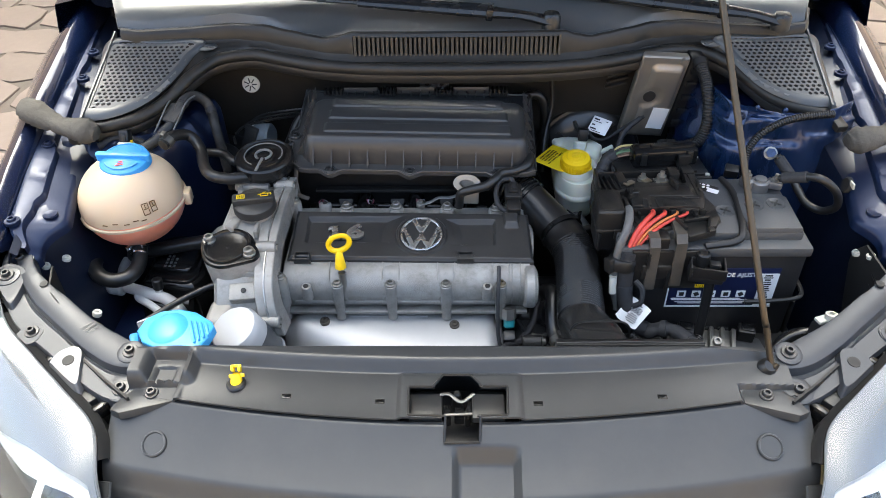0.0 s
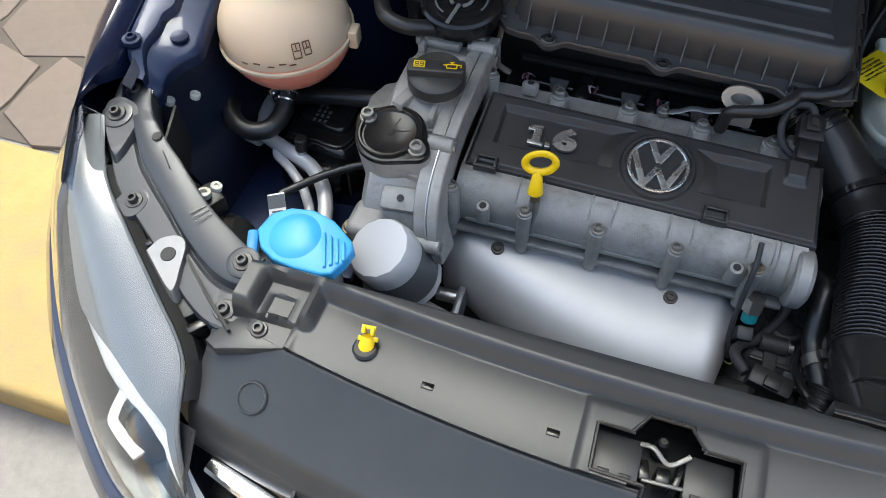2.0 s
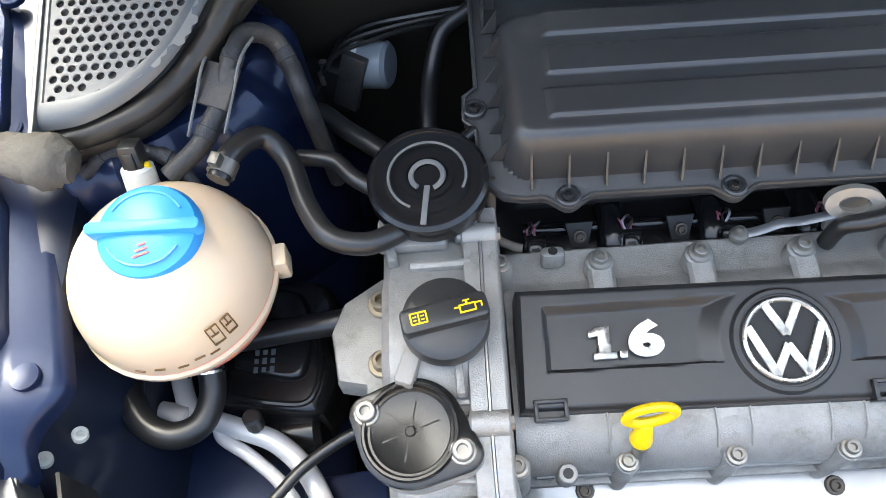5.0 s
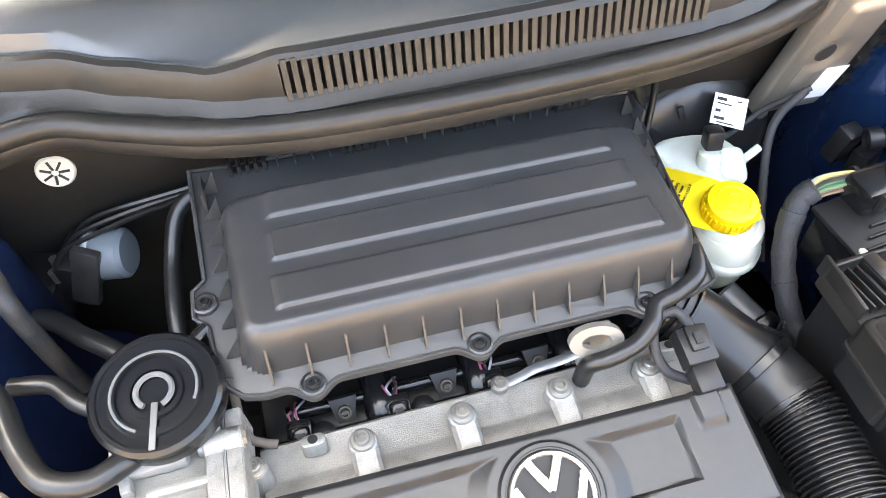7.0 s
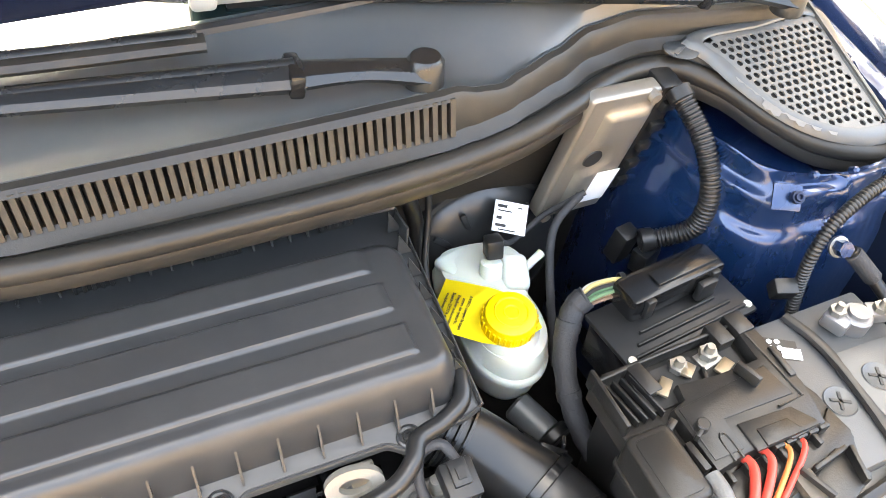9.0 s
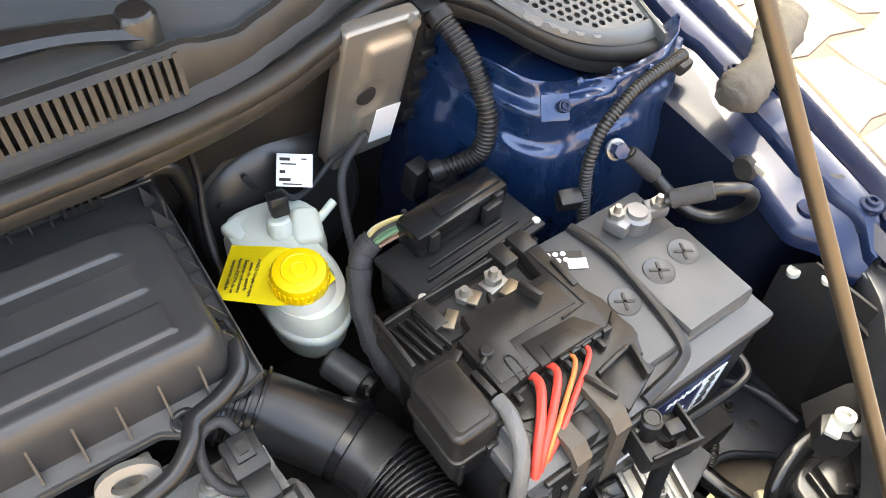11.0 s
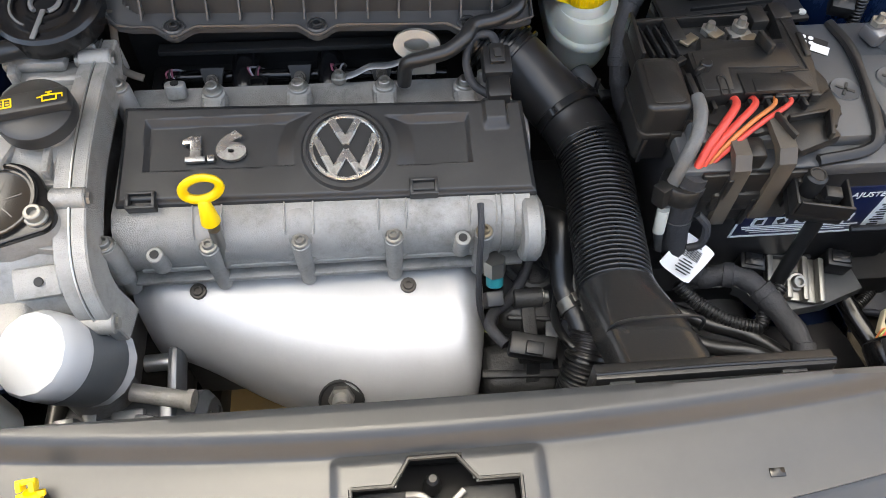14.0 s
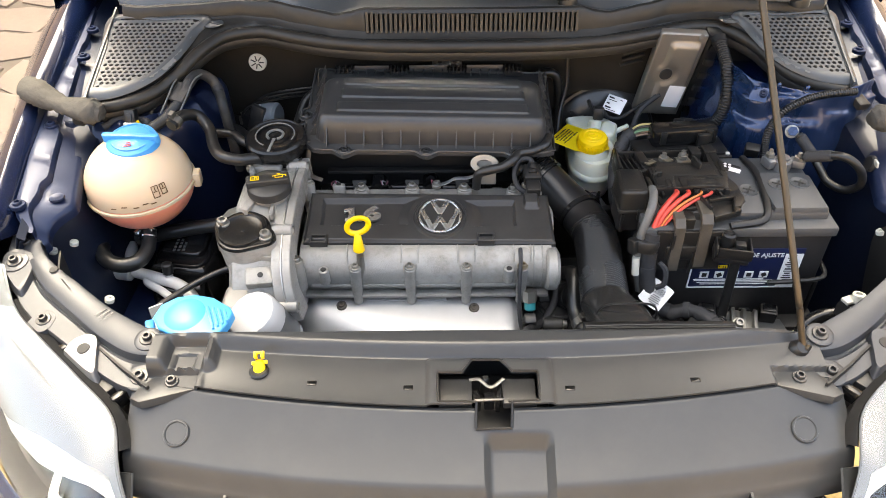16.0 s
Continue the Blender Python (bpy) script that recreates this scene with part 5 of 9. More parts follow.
for i, p in enumerate(SPT):
    d = (SPT[min(i + 1, len(SPT) - 1)] - SPT[max(i - 1, 0)]).normalized()
    n = Vector((0, d.z, -d.y)).normalized()
    left.append([p + Vector((dx, 0, 0)) + n * h for dx, h in ((-0.014, -0.022), (-0.0135, 0.004), (-0.0125, 0.0055), (-0.001, 0.0055), (0.0, 0.004), (0.0, -0.022))])
    right.append([p + Vector((dx, 0, 0)) + n * h for dx, h in ((0.001, -0.022), (0.001, 0.0045), (0.002, 0.006), (0.012, 0.006), (0.0135, 0.0045), (0.016, -0.026))])
    seam.append(p + n * 0.0066 + Vector((0.0005, 0, 0)))
part("flange", sheet(left, 0.0), M_ALU, timing)
part("flange", sheet(right, 0.0), M_ALU, timing)
part("flange_seam", tube(seam, 0.0009, 6, 1, smoothed=False), M_ALUL, timing)
for i in (2, 14, 27):
    p = SPT[i]
    d = (SPT[i + 1] - SPT[i - 1]).normalized()
    n = Vector((0, d.z, -d.y)).normalized()
    c = p + n * 0.003
    bm = cyl(c + Vector((-0.0145, 0, 0)), c + Vector((0.014, 0, 0)), 0.0095, seg=18, bev=0.0015)
    part("flange_boss", bm, M_ALU, timing)
    bm = cyl(c + Vector((-0.0185, 0, 0)), c + Vector((-0.013, 0, 0)), 0.0066, seg=14, bev=0.001)
    part("flange_bolt", bm, M_STEEL, timing)
    bm = cyl(c + Vector((0.013, 0, 0)), c + Vector((0.0165, 0, 0)), 0.0055, seg=6)
    part("flange_nut", bm, M_STEEL, timing)
for x, y, z in ((-0.259, 1.071, 0.815), (-0.259, 0.917, 0.788)):
    part("bolt_pillar", lathe([(0.0105, -0.05), (0.0095, 0.0), (0.009, 0.001), (0.0, 0.001)], Matrix.Translation((x, y, z)), 16), M_ALU, timing)
    bolt((x, y, z + 0.0015), (0, 0, 1), 0.0058, timing, M_STEEL, washer=0.0085, h=0.006)
part("cast_rib", box((-0.330, 0.982, 0.838), (0.014, 0.036, 0.016), (0, 0, -18), 0.003), M_ALU, timing)
part("cast_rib", box((-0.296, 0.985, 0.838), (0.006, 0.060, 0.012), (0, 0, 3), 0.002), M_ALU, timing)
part("cast_rib", box((-0.305, 1.100, 0.838), (0.060, 0.006, 0.014), (0, 0, -6), 0.002), M_ALU, timing)
part("cast_rib", box((-0.345, 1.085, 0.835), (0.008, 0.040, 0.016), (0, 0, 8), 0.002), M_ALU, timing)
lug = part("front_lug", box((-0.306, 0.886, 0.786), (0.038, 0.026, 0.020), (28, 0, 6), 0.003), M_ALU, timing)
part("lug_hole", lathe([(0, 0.0006), (0.0035, 0.0006), (0.004, 0.0)], along((-0.303, 0.8805, 0.7965), (0, -0.47, 0.88)), 12), M_DARK, timing)
part("lower_case", box((-0.338, 0.872, 0.740), (0.040, 0.045, 0.060), (12, 0, -6), 0.010, 3), M_ALU, timing)
for k, (y, z) in enumerate(((1.09, 0.828), (1.02, 0.834), (0.955, 0.826), (0.905, 0.806))):
    part("flange_web", box((-0.292, y, z - 0.006), (0.026, 0.005, 0.018), (0, 0, 6 - 4 * k), 0.0015), M_ALU, timing)
# thermostat-like round cover
flg = []
for k in range(56):
    a = 2 * math.pi * k / 56
    d = Vector((math.cos(a), math.sin(a)))
    c, r = max(((Vector((-0.331, 0.935)), 0.0385), (Vector((-0.3615, 0.950)), 0.0135), (Vector((-0.2955, 0.9185)), 0.0135)), key=lambda q: q[0].dot(d) + q[1])
    flg.append(tuple(c + d * r))
flg = [p for p, q in zip(flg, flg[1:] + flg[:1]) if math.dist(p, q) > 1e-5]
TM = Matrix.Translation((-0.331, 0.935, 0.826)) @ pose(0, 0, 0, 6, -4, 0) @ Matrix.Translation((0.331, -0.935, 0))
part("pump_housing", prism(flg, -0.11, 0.0, TM, bev=0.003), M_ALU, timing)
pump = thing("round_cover", (-0.331, 0.935, 0.83), "round black plastic cover bolted to the timing case", "cover")
part("plate", prism(flg, 0.0008, 0.0065, TM, bev=0.002), M_GLOSSB, pump)
LM = TM @ Matrix.Translation((-0.331, 0.935, 0))
lid = part("lid", lathe([(0.0345, 0.006), (0.0345, 0.0105), (0.0335, 0.0118), (0.0318, 0.0118), (0.0308, 0.0085), (0.0302, 0.0080), (0.0285, 0.0080), (0.0280, 0.0072), (0.0275, 0.0070), (0.004, 0.0070), (0.003, 0.0085), (0, 0.0085)], LM, 40), M_GLOSSB, pump)
for k in range(6):
    a = k * math.pi / 3 + 0.3
    part("lid_spoke", join(B(), box((0.014 * math.cos(a), 0.014 * math.sin(a), 0.0072), (0.014, 0.0010, 0.0003), (0, 0, math.degrees(a))), LM), M_GLOSSB, lid)
for x, y in ((-0.3615, 0.950), (-0.2955, 0.9185)):
    bolt(TM @ Vector((x, y, 0.008)), (0, -0.1, 1), 0.0075, pump, M_STEEL, washer=0.0095, h=0.008)
# oil filler cap
oil = thing("oil_filler_cap", (-0.303, 1.008, 0.84), "round black oil filler cap with yellow symbols", "oil cap")
OM = along((-0.303, 1.006, 0.845), (0.02, -0.10, 1))
part("neck", lathe([(0.027, -0.02), (0.027, 0.006), (0.024, 0.008), (0, 0.008)], OM, 24), M_ALU, oil)
bm = lathe([(0.0, 0.022), (0.026, 0.022), (0.0305, 0.019), (0.0318, 0.013), (0.0318, 0.007), (0.029, 0.006), (0, 0.006)], OM, 40)
part("cap", bm, M_PLASTIC, oil)
bm = prism(rrect(0.062, 0.019, 0.004, 3), 0.02, 0.0305, OM, bev=0.0025)
part("grip", bm, M_PLASTIC, oil)
for name_, bars in (("book_symbol", ((-0.0235, 0.0, 0.0012, 0.0085), (-0.0125, 0.0, 0.0012, 0.0085), (-0.018, 0.0040, 0.0110, 0.0011), (-0.018, -0.0040, 0.0110, 0.0011), (-0.018, 0, 0.0011, 0.0085), (-0.0207, 0.0012, 0.0028, 0.0008), (-0.0207, -0.0014, 0.0028, 0.0008), (-0.0153, 0.0012, 0.0028, 0.0008), (-0.0153, -0.0014, 0.0028, 0.0008))),
                    ("oil_can_symbol", ((0.0165, 0.0016, 0.0100, 0.0011), (0.0165, -0.0036, 0.0110, 0.0011), (0.0112, -0.0010, 0.0011, 0.0060), (0.0220, -0.0010, 0.0011, 0.0060), (0.0165, 0.0034, 0.0016, 0.0030), (0.0165, 0.0046, 0.0050, 0.0010), (0.0245, 0.0012, 0.0050, 0.0011), (0.0092, 0.0005, 0.0040, 0.0011), (0.0265, -0.0012, 0.0012, 0.0022)))):
    bm = B()
    for x, y, w, h in bars:
        box((x, y, 0.0308), (w, h, 0.0006), bm=bm)
    part(name_, join(B(), bm, OM), M_YELLOW, oil, "yellow printed symbol")
# engine mount bracket
mount = thing("engine_mount", (-0.38, 1.04, 0.70), "grey cast engine mount bracket with two bolts", "engine mount")
part("bracket", prism([(-0.345, 0.965), (-0.340, 1.09), (-0.362, 1.094), (-0.395, 1.072), (-0.405, 1.045), (-0.398, 1.0), (-0.375, 0.995), (-0.37, 0.965)], 0.74, 0.768, bev=0.006), M_ALU, mount)
for p in ((-0.361, 1.066, 0.770), (-0.360, 1.012, 0.770)):
    bolt(p, (0, 0, 1), 0.0085, mount, M_GOLD, washer=0.0125, h=0.010)
# black housing beside the mount
hsg = thing("mount_cover", (-0.46, 1.05, 0.64), "black plastic housing beside the engine mount", "housing")
hp = [(-0.520, 1.012), (-0.440, 0.998), (-0.424, 1.010), (-0.416, 1.040), (-0.422, 1.075), (-0.416, 1.108), (-0.432, 1.134), (-0.480, 1.138), (-0.522, 1.122)]
part("body", prism([(p.x, p.y) for p in spline([(*q, 0) for q in hp + hp[:1]], 4)[:-1]], 0.620, 0.700, bev=0.012, seg=4), M_GLOSSB, hsg)
part("top_step", prism([(p.x, p.y) for p in spline([(*q, 0) for q in ((-0.508, 1.045), (-0.452, 1.030), (-0.438, 1.050), (-0.440, 1.100), (-0.458, 1.122), (-0.505, 1.118), (-0.508, 1.045))], 4)[:-1]], 0.699, 0.708, bev=0.006, seg=3), M_GLOSSB, hsg)
part("edge_rib", tube([(-0.508, 1.020, 0.699), (-0.470, 1.010, 0.702), (-0.438, 1.010, 0.701), (-0.428, 1.040, 0.701), (-0.432, 1.075, 0.701)], 0.003, 8, 6), M_GLOSSB, hsg)
part("end_cap", cyl((-0.512, 0.992, 0.655), (-0.43, 0.995, 0.660), 0.024, seg=24, bev=0.006), M_GLOSSB, hsg)
part("cap_band", lathe([(0.0245, -0.003), (0.026, -0.002), (0.026, 0.002), (0.0245, 0.003)], along((-0.468, 0.9935, 0.6577), (1, 0.03, 0.06)), 24), M_GLOSSB, hsg)
for j in range(3):
    for k in range(5 - j):
        part("print_mark", box((-0.486 + 0.0075 * j, 1.040 + 0.0085 * k, 0.7086), (0.0040, 0.0058 - 0.0012 * ((k + j) % 2), 0.0006)), M_GREYP, hsg)

# oil filter
filt = thing("oil_filter", (-0.30, 0.85, 0.66), "white painted round oil filter", "oil filter")
FM = along((-0.285, 0.851, 0.694), (-0.32, -0.28, 1))
bm = lathe([(0, 0.088), (0.022, 0.0885), (0.0335, 0.086), (0.0365, 0.080), (0.0375, 0.07), (0.0375, 0.0), (0, 0)], FM, 14)
part("can", bm, M_FILTER, filt)
part("band", lathe([(0.0378, 0.012), (0.0384, 0.014), (0.0384, 0.056), (0.0378, 0.058)], FM, 28), M_GREYP, filt, "grey printed band")
bm = cyl((-0.298, 0.845, 0.62), (-0.298, 0.845, 0.69), 0.03, seg=20)
cyl((-0.262, 0.832, 0.672), (-0.212, 0.822, 0.668), 0.0085, seg=16, bm=bm)
cyl((-0.212, 0.822, 0.668), (-0.206, 0.821, 0.668), 0.0105, seg=16, bm=bm)
part("stem", bm, M_ALU, filt)
alt = thing("alternator", (-0.27, 0.80, 0.52), "dark alternator with a ribbed pulley", "alternator")
bm = cyl((-0.34, 0.80, 0.60), (-0.20, 0.80, 0.60), 0.055, seg=28, bev=0.008)
part("body", bm, M_GREYP, alt)
bm = B()
for k in range(6):
    box((-0.20, 0.80 + 0.035 * math.cos(k), 0.60 + 0.035 * math.sin(k)), (0.004, 0.012, 0.008), (0, 0, 0), 0.002, bm=bm)
part("vents", bm, M_DARK, alt)
for x, y, z, sx, sy, sz, rz in ((-0.320, 0.800, 0.655, 0.020, 0.030, 0.022, 8), (-0.300, 0.805, 0.648, 0.014, 0.040, 0.030, 0), (-0.268, 0.812, 0.650, 0.030, 0.020, 0.018, 6), (-0.252, 0.800, 0.652, 0.018, 0.030, 0.024, -6), (-0.232, 0.816, 0.652, 0.012, 0.044, 0.030, 4), (-0.282, 0.785, 0.640, 0.040, 0.016, 0.012, 10), (-0.225, 0.790, 0.640, 0.022, 0.022, 0.016, -8)):
    part("lug", box((x, y, z), (sx, sy, sz), (12, 0, rz), 0.003), M_TAB, alt)
part("spacer", cyl((-0.262, 0.871, 0.646), (-0.236, 0.872, 0.646), 0.0085, seg=18, bev=0.001), M_ALUL, alt, "bright steel spacer")
part("spacer_arm", box((-0.232, 0.860, 0.640), (0.010, 0.050, 0.040), (15, 0, 0), 0.004), M_TAB, alt)
part("belt", box((-0.335, 0.80, 0.62), (0.016, 0.075, 0.08), bev=0.02, seg=4), M_RUBBER, alt, "black ribbed belt")

# exhaust heat shield
M_LEG = mat("dusty_dark_blue_steel", (0.016, 0.021, 0.034), 0.38, 0.25, grain=60, bump=0.1, var=0.35, dirt=0.45, dirt_color=(0.05, 0.05, 0.052))
M_RUST = mat("rusty_steel", (0.075, 0.066, 0.056), 0.55, 0.6, grain=90, var=0.3, dirt=0.4)
shield = thing("heat_shield", (-0.1, 0.87, 0.55), "bright pressed aluminium exhaust heat shield", "heat shield")


def sh_front(x):
    k = [(-0.270, 0.915), (-0.262, 0.900), (-0.240, 0.886), (-0.20, 0.870), (-0.165, 0.854), (-0.10, 0.828), (-0.04, 0.812), (0.03, 0.808), (0.055, 0.818), (0.066, 0.840), (0.070, 0.87)]
    for a, b in zip(k, k[1:]):
        if x <= b[0]:
            return a[1] + (x - a[0]) / (b[0] - a[0]) * (b[1] - a[1])
    return k[-1][1]


rows = []
for i in range(49):
    x = -0.270 + 0.340 * i / 48
    f = sh_front(x)
    e = smooth01((x + 0.270) / 0.03) * smooth01((0.070 - x) / 0.02)
    zb = 0.50 + 0.12 * (1 - smooth01((x + 0.270) / 0.16))
    crinkle = 0.0015 * math.sin(x * 190) * smooth01((x - 0.01) / 0.03)
    t = 0.700 - 0.018 * (1 - e)
    rows.append([(x, 0.950, t - 0.006), (x, 0.944, t - 0.001 + crinkle), (x, 0.930, t), (x, 0.930 + 0.30 * (f - 0.930), t - 0.004 + crinkle), (x, 0.930 + 0.60 * (f - 0.930), t - 0.013 + crinkle), (x, 0.930 + 0.83 * (f - 0.930), t - 0.030), (x, 0.930 + 0.96 * (f - 0.930), t - 0.052), (x, f, t - 0.08), (x, f + 0.004, (t - 0.08 + zb) / 2), (x, f + 0.02, zb)])
part("shell", sheet(rows, 0.0012), M_SHIELD, shield)
for x, y in ((-0.203, 0.918), (-0.004, 0.911)):
    bolt((x, y, 0.6995), (0, -0.25, 1), 0.0052, shield, M_RUST, washer=0.0078, h=0.004)
part("fold", box((-0.105, 0.930, 0.7010), (0.12, 0.007, 0.0015), (8, 0, 0), 0.0004), M_SHIELD, shield)
lam = thing("oxygen_sensor", (-0.066, 0.80, 0.6), "steel oxygen sensor screwed through the heat shield", "sensor")
bm = cyl((-0.073, 0.835, 0.635), (-0.073, 0.815, 0.658), 0.0125, seg=6)
cyl((-0.073, 0.815, 0.658), (-0.072, 0.800, 0.674), 0.0085, seg=14, bm=bm)
cyl((-0.072, 0.800, 0.674), (-0.071, 0.790, 0.682), 0.0065, seg=14, bm=bm)
part("sensor_body", bm, M_STEEL, lam)
part("shield_hole", lathe([(0, 0.0), (0.019, 0.0), (0.0205, 0.003), (0.022, 0.0)], along((-0.0735, 0.8185, 0.6475), (0, -0.68, 0.74)), 24), M_DARK, lam, "dark opening in the shield")

# air filter housing
air = thing("air_filter_housing", (-0.075, 1.2, 0.80), "black ribbed plastic air filter housing", "air filter box")
AM = Matrix.Translation((-0.075, 1.2, 0.0)) @ pose(0, 0, 0, 0, 1.6, 0)
base = [(-0.212, -0.098), (0.170, -0.098), (0.174, -0.09), (0.174, 0.095), (0.170, 0.100), (-0.205, 0.100), (-0.212, 0.092), (-0.217, -0.09)]
part("base_box", prism([(x, max(y, -0.035)) for x, y in base], 0.70, 0.838, AM, bev=0.004, zf=lambda x, y: 0.17 * (y + 0.09)), M_BLACK, air)


def bulge(xc):
    """Rounded bulge of the flange edge round a screw."""
    return [(xc + 0.0035 * k, -0.0935 - 0.0105 * (0.5 + 0.5 * math.cos(math.pi * k / 6))) for k in range(-6, 7)]


fl = [(-0.2175, -0.066), (-0.212, -0.082), (-0.202, -0.091), (-0.187, -0.094)] + bulge(-0.152) + bulge(-0.024) + bulge(0.116)
fl += [(0.160, -0.0935), (0.178, -0.088), (0.181, 0.108), (-0.19, 0.108), (-0.218, 0.110), (-0.218, 0.007), (-0.228, -0.001), (-0.229, -0.023), (-0.220, -0.031)]
part("flange", prism(fl, 0.843, 0.850, AM, bev=0.002, zf=lambda x, y: 0.17 * (y + 0.09)), M_AIR, air)
lip = [AM @ Vector((x, y, 0.8515 + 0.17 * (y + 0.09))) for x, y in fl + fl[:1]]
part("flange_lip", tube(lip, 0.0019, 6, 1, smoothed=False), M_AIR, air)
rows = []
nu, nv = 110, 100
for i in range(nu + 1):
    x = -0.200 + 0.368 * i / nu
    row = []
    for j in range(nv + 1):
        y = -0.078 + 0.148 * j / nv
        ex = min(x + 0.200, 0.168 - x)
        ey = min(y + 0.078, 0.070 - y)
        d = min(ex, ey) if ex > 0.024 or ey > 0.024 else max(0.0, 0.024 - math.hypot(0.024 - ex, 0.024 - ey))
        rise = max(0.0, min(1.0, d / 0.016))
        rnd = (1 - (1 - rise) ** 2) ** 0.5
        top = 0.896
        zb = 0.850 + 0.17 * (y + 0.09)
        z = zb + (top - zb) * rnd
        for k, yc in enumerate((-0.040, 0.004, 0.046)):
            f = min(smooth01((x + 0.166 - 0.002 * k) / 0.004), smooth01((0.138 - x - 0.004 * k) / 0.004), smooth01((y - yc + 0.015) / 0.003), smooth01((yc + 0.016 - y) / 0.003))
            z += 0.0034 * f
        row.append(AM @ Vector((x, y, z)))
    rows.append(row)
part("lid", sheet(rows, 0.0), M_AIR, air)
for k in range(12):
    x = -0.180 + 0.029 * k
    bm = prism([(0, 0), (0.016, 0), (0.0, 0.028)], -0.0009, 0.0009, AM @ Matrix.Translation((x, -0.073, 0.853)) @ Matrix(((0, 0, 1, 0), (-1, 0, 0, 0), (0, 1, 0, 0), (0, 0, 0, 1))))
    part("rib", bm, M_AIR, air)
for k in range(7):
    y = -0.06 + 0.024 * k
    for sx in (-1, 1):
        bm = prism([(0, 0), (0.013, 0), (0.0, 0.024)], -0.0009, 0.0009, AM @ Matrix.Translation((-0.197 if sx < 0 else 0.165, y, 0.852 + 0.17 * (y + 0.09))) @ Matrix(((sx, 0, 0, 0), (0, 0, 1, 0), (0, 1, 0, 0), (0, 0, 0, 1))))
        part("rib", bm, M_AIR, air)
for x, y in ((-0.152, -0.094), (-0.024, -0.094), (0.116, -0.093), (-0.220, -0.012)):
    p = AM @ Vector((x, y, 0.851 + 0.17 * (y + 0.09)))
    part("screw_post", lathe([(0.011, -0.006), (0.010, 0.001), (0.0085, 0.002), (0.008, 0.0), (0, 0.0)], Matrix.Translation(p), 16), M_AIR, air)
    bolt(p, (0, 0, 1), 0.0042, air, M_BLACK, washer=0.0055, h=0.003)
for x, w in ((-0.220, 0.034), (-0.125, 0.032), (-0.024, 0.030), (0.073, 0.032)):
    hinge = part("hinge", box((x, 1.306, 0.884), (w, 0.012, 0.010), bev=0.002), M_BLACK, air)
    for k in range(5):
        part("hinge_tooth", box((x - w * 0.42 + w * 0.21 * k, 1.305, 0.890), (0.003, 0.014, 0.012), bev=0.0008), M_BLACK, hinge)
for x0, x1 in ((-0.202, -0.142), (-0.107, -0.041), (-0.007, 0.056)):
    part("back_plate", box(((x0 + x1) / 2, 1.309, 0.886), (x1 - x0, 0.003, 0.020), (-8, 0, 0), 0.001), M_AIR, air)
    for k in range(4):
        part("plate_web", box((x0 + (x1 - x0) * (0.12 + 0.25 * k), 1.304, 0.883), (0.0018, 0.010, 0.014), bev=0.0005), M_AIR, air)
stay = thing("filter_stay", (-0.040, 1.32, 0.885), "bare steel stay plate with two holes behind the filter box", "bracket")
part("plate", box((-0.041, 1.322, 0.894), (0.052, 0.016, 0.004), (24, 0, 0), 0.0012), M_TAB, stay)
for x in (-0.054, -0.028):
    part("hole_ring", lathe([(0.0035, 0.0), (0.0042, 0.0018), (0.0078, 0.0018), (0.0088, 0.0)], along((x, 1.3195, 0.8962), (0, -0.41, 0.91)), 20), M_TAB, stay)
    part("hole", lathe([(0, 0.0004), (0.0036, 0.0004), (0.0040, 0.0)], along((x, 1.3195, 0.8966), (0, -0.41, 0.91)), 14), M_DARK, stay)
part("foot", box((-0.062, 1.315, 0.884), (0.012, 0.010, 0.018), (10, 0, 10), 0.001), M_TAB, stay)
for sx in (-1, 1):
    bm = prism([(0, 0), (0.034, 0), (0.026, 0.022), (0.0, 0.026)], -0.001, 0.001, AM @ Matrix.Translation((-0.208 if sx < 0 else 0.176, 0.066, 0.874)) @ Matrix(((0, 0, 1, 0), (1, 0, 0, 0), (0, 1, 0, 0), (0, 0, 0, 1))))
    part("corner_horn", bm, M_AIR, air)
# outlet stub on the right
bm = cyl((0.095, 1.155, 0.848), (0.122, 1.155, 0.848), 0.013, seg=18, bev=0.002)
cyl((0.112, 1.155, 0.848), (0.118, 1.155, 0.848), 0.0165, seg=18, bm=bm)
part("stub", bm, M_GLOSSB, air)

# intake elbow, bellows and snorkel
M_RING = mat("satin_black_rubber", (0.012, 0.012, 0.0125), 0.30, grain=60, dirt=0.05, dirt_color=(0.08, 0.07, 0.055))
M_BELL = mat("bellows_rubber", (0.010, 0.010, 0.0103), 0.26, spec=0.7, grain=60, dirt=0.05, dirt_color=(0.06, 0.053, 0.042))
M_SNORK = mat("satin_snorkel_plastic", (0.016, 0.016, 0.016), 0.24, spec=0.7, grain=40, bump=0.02, bump_scale=800, dirt=0.1, dirt_color=(0.06, 0.052, 0.042))
hose = thing("intake_hose", (0.18, 0.95, 0.70), "black corrugated air intake hose", "air hose")
part("elbow", tube([(0.085, 1.145, 0.795), (0.115, 1.125, 0.785), (0.145, 1.095, 0.768), (0.172, 1.060, 0.756), (0.184, 1.030, 0.752)], lambda f: 0.030 + 0.004 * f, 24, 6), M_RING, hose)
for k in range(5):
    p = spline([(0.085, 1.145, 0.795), (0.115, 1.125, 0.785), (0.145, 1.095, 0.768)], 20)[6 + 4 * k]
    part("elbow_ring", lathe([(0.030, -0.0022), (0.0352, -0.0012), (0.0352, 0.0012), (0.030, 0.0022)], along(p, (0.65, -0.62, -0.3)), 28), M_GLOSSB, hose)
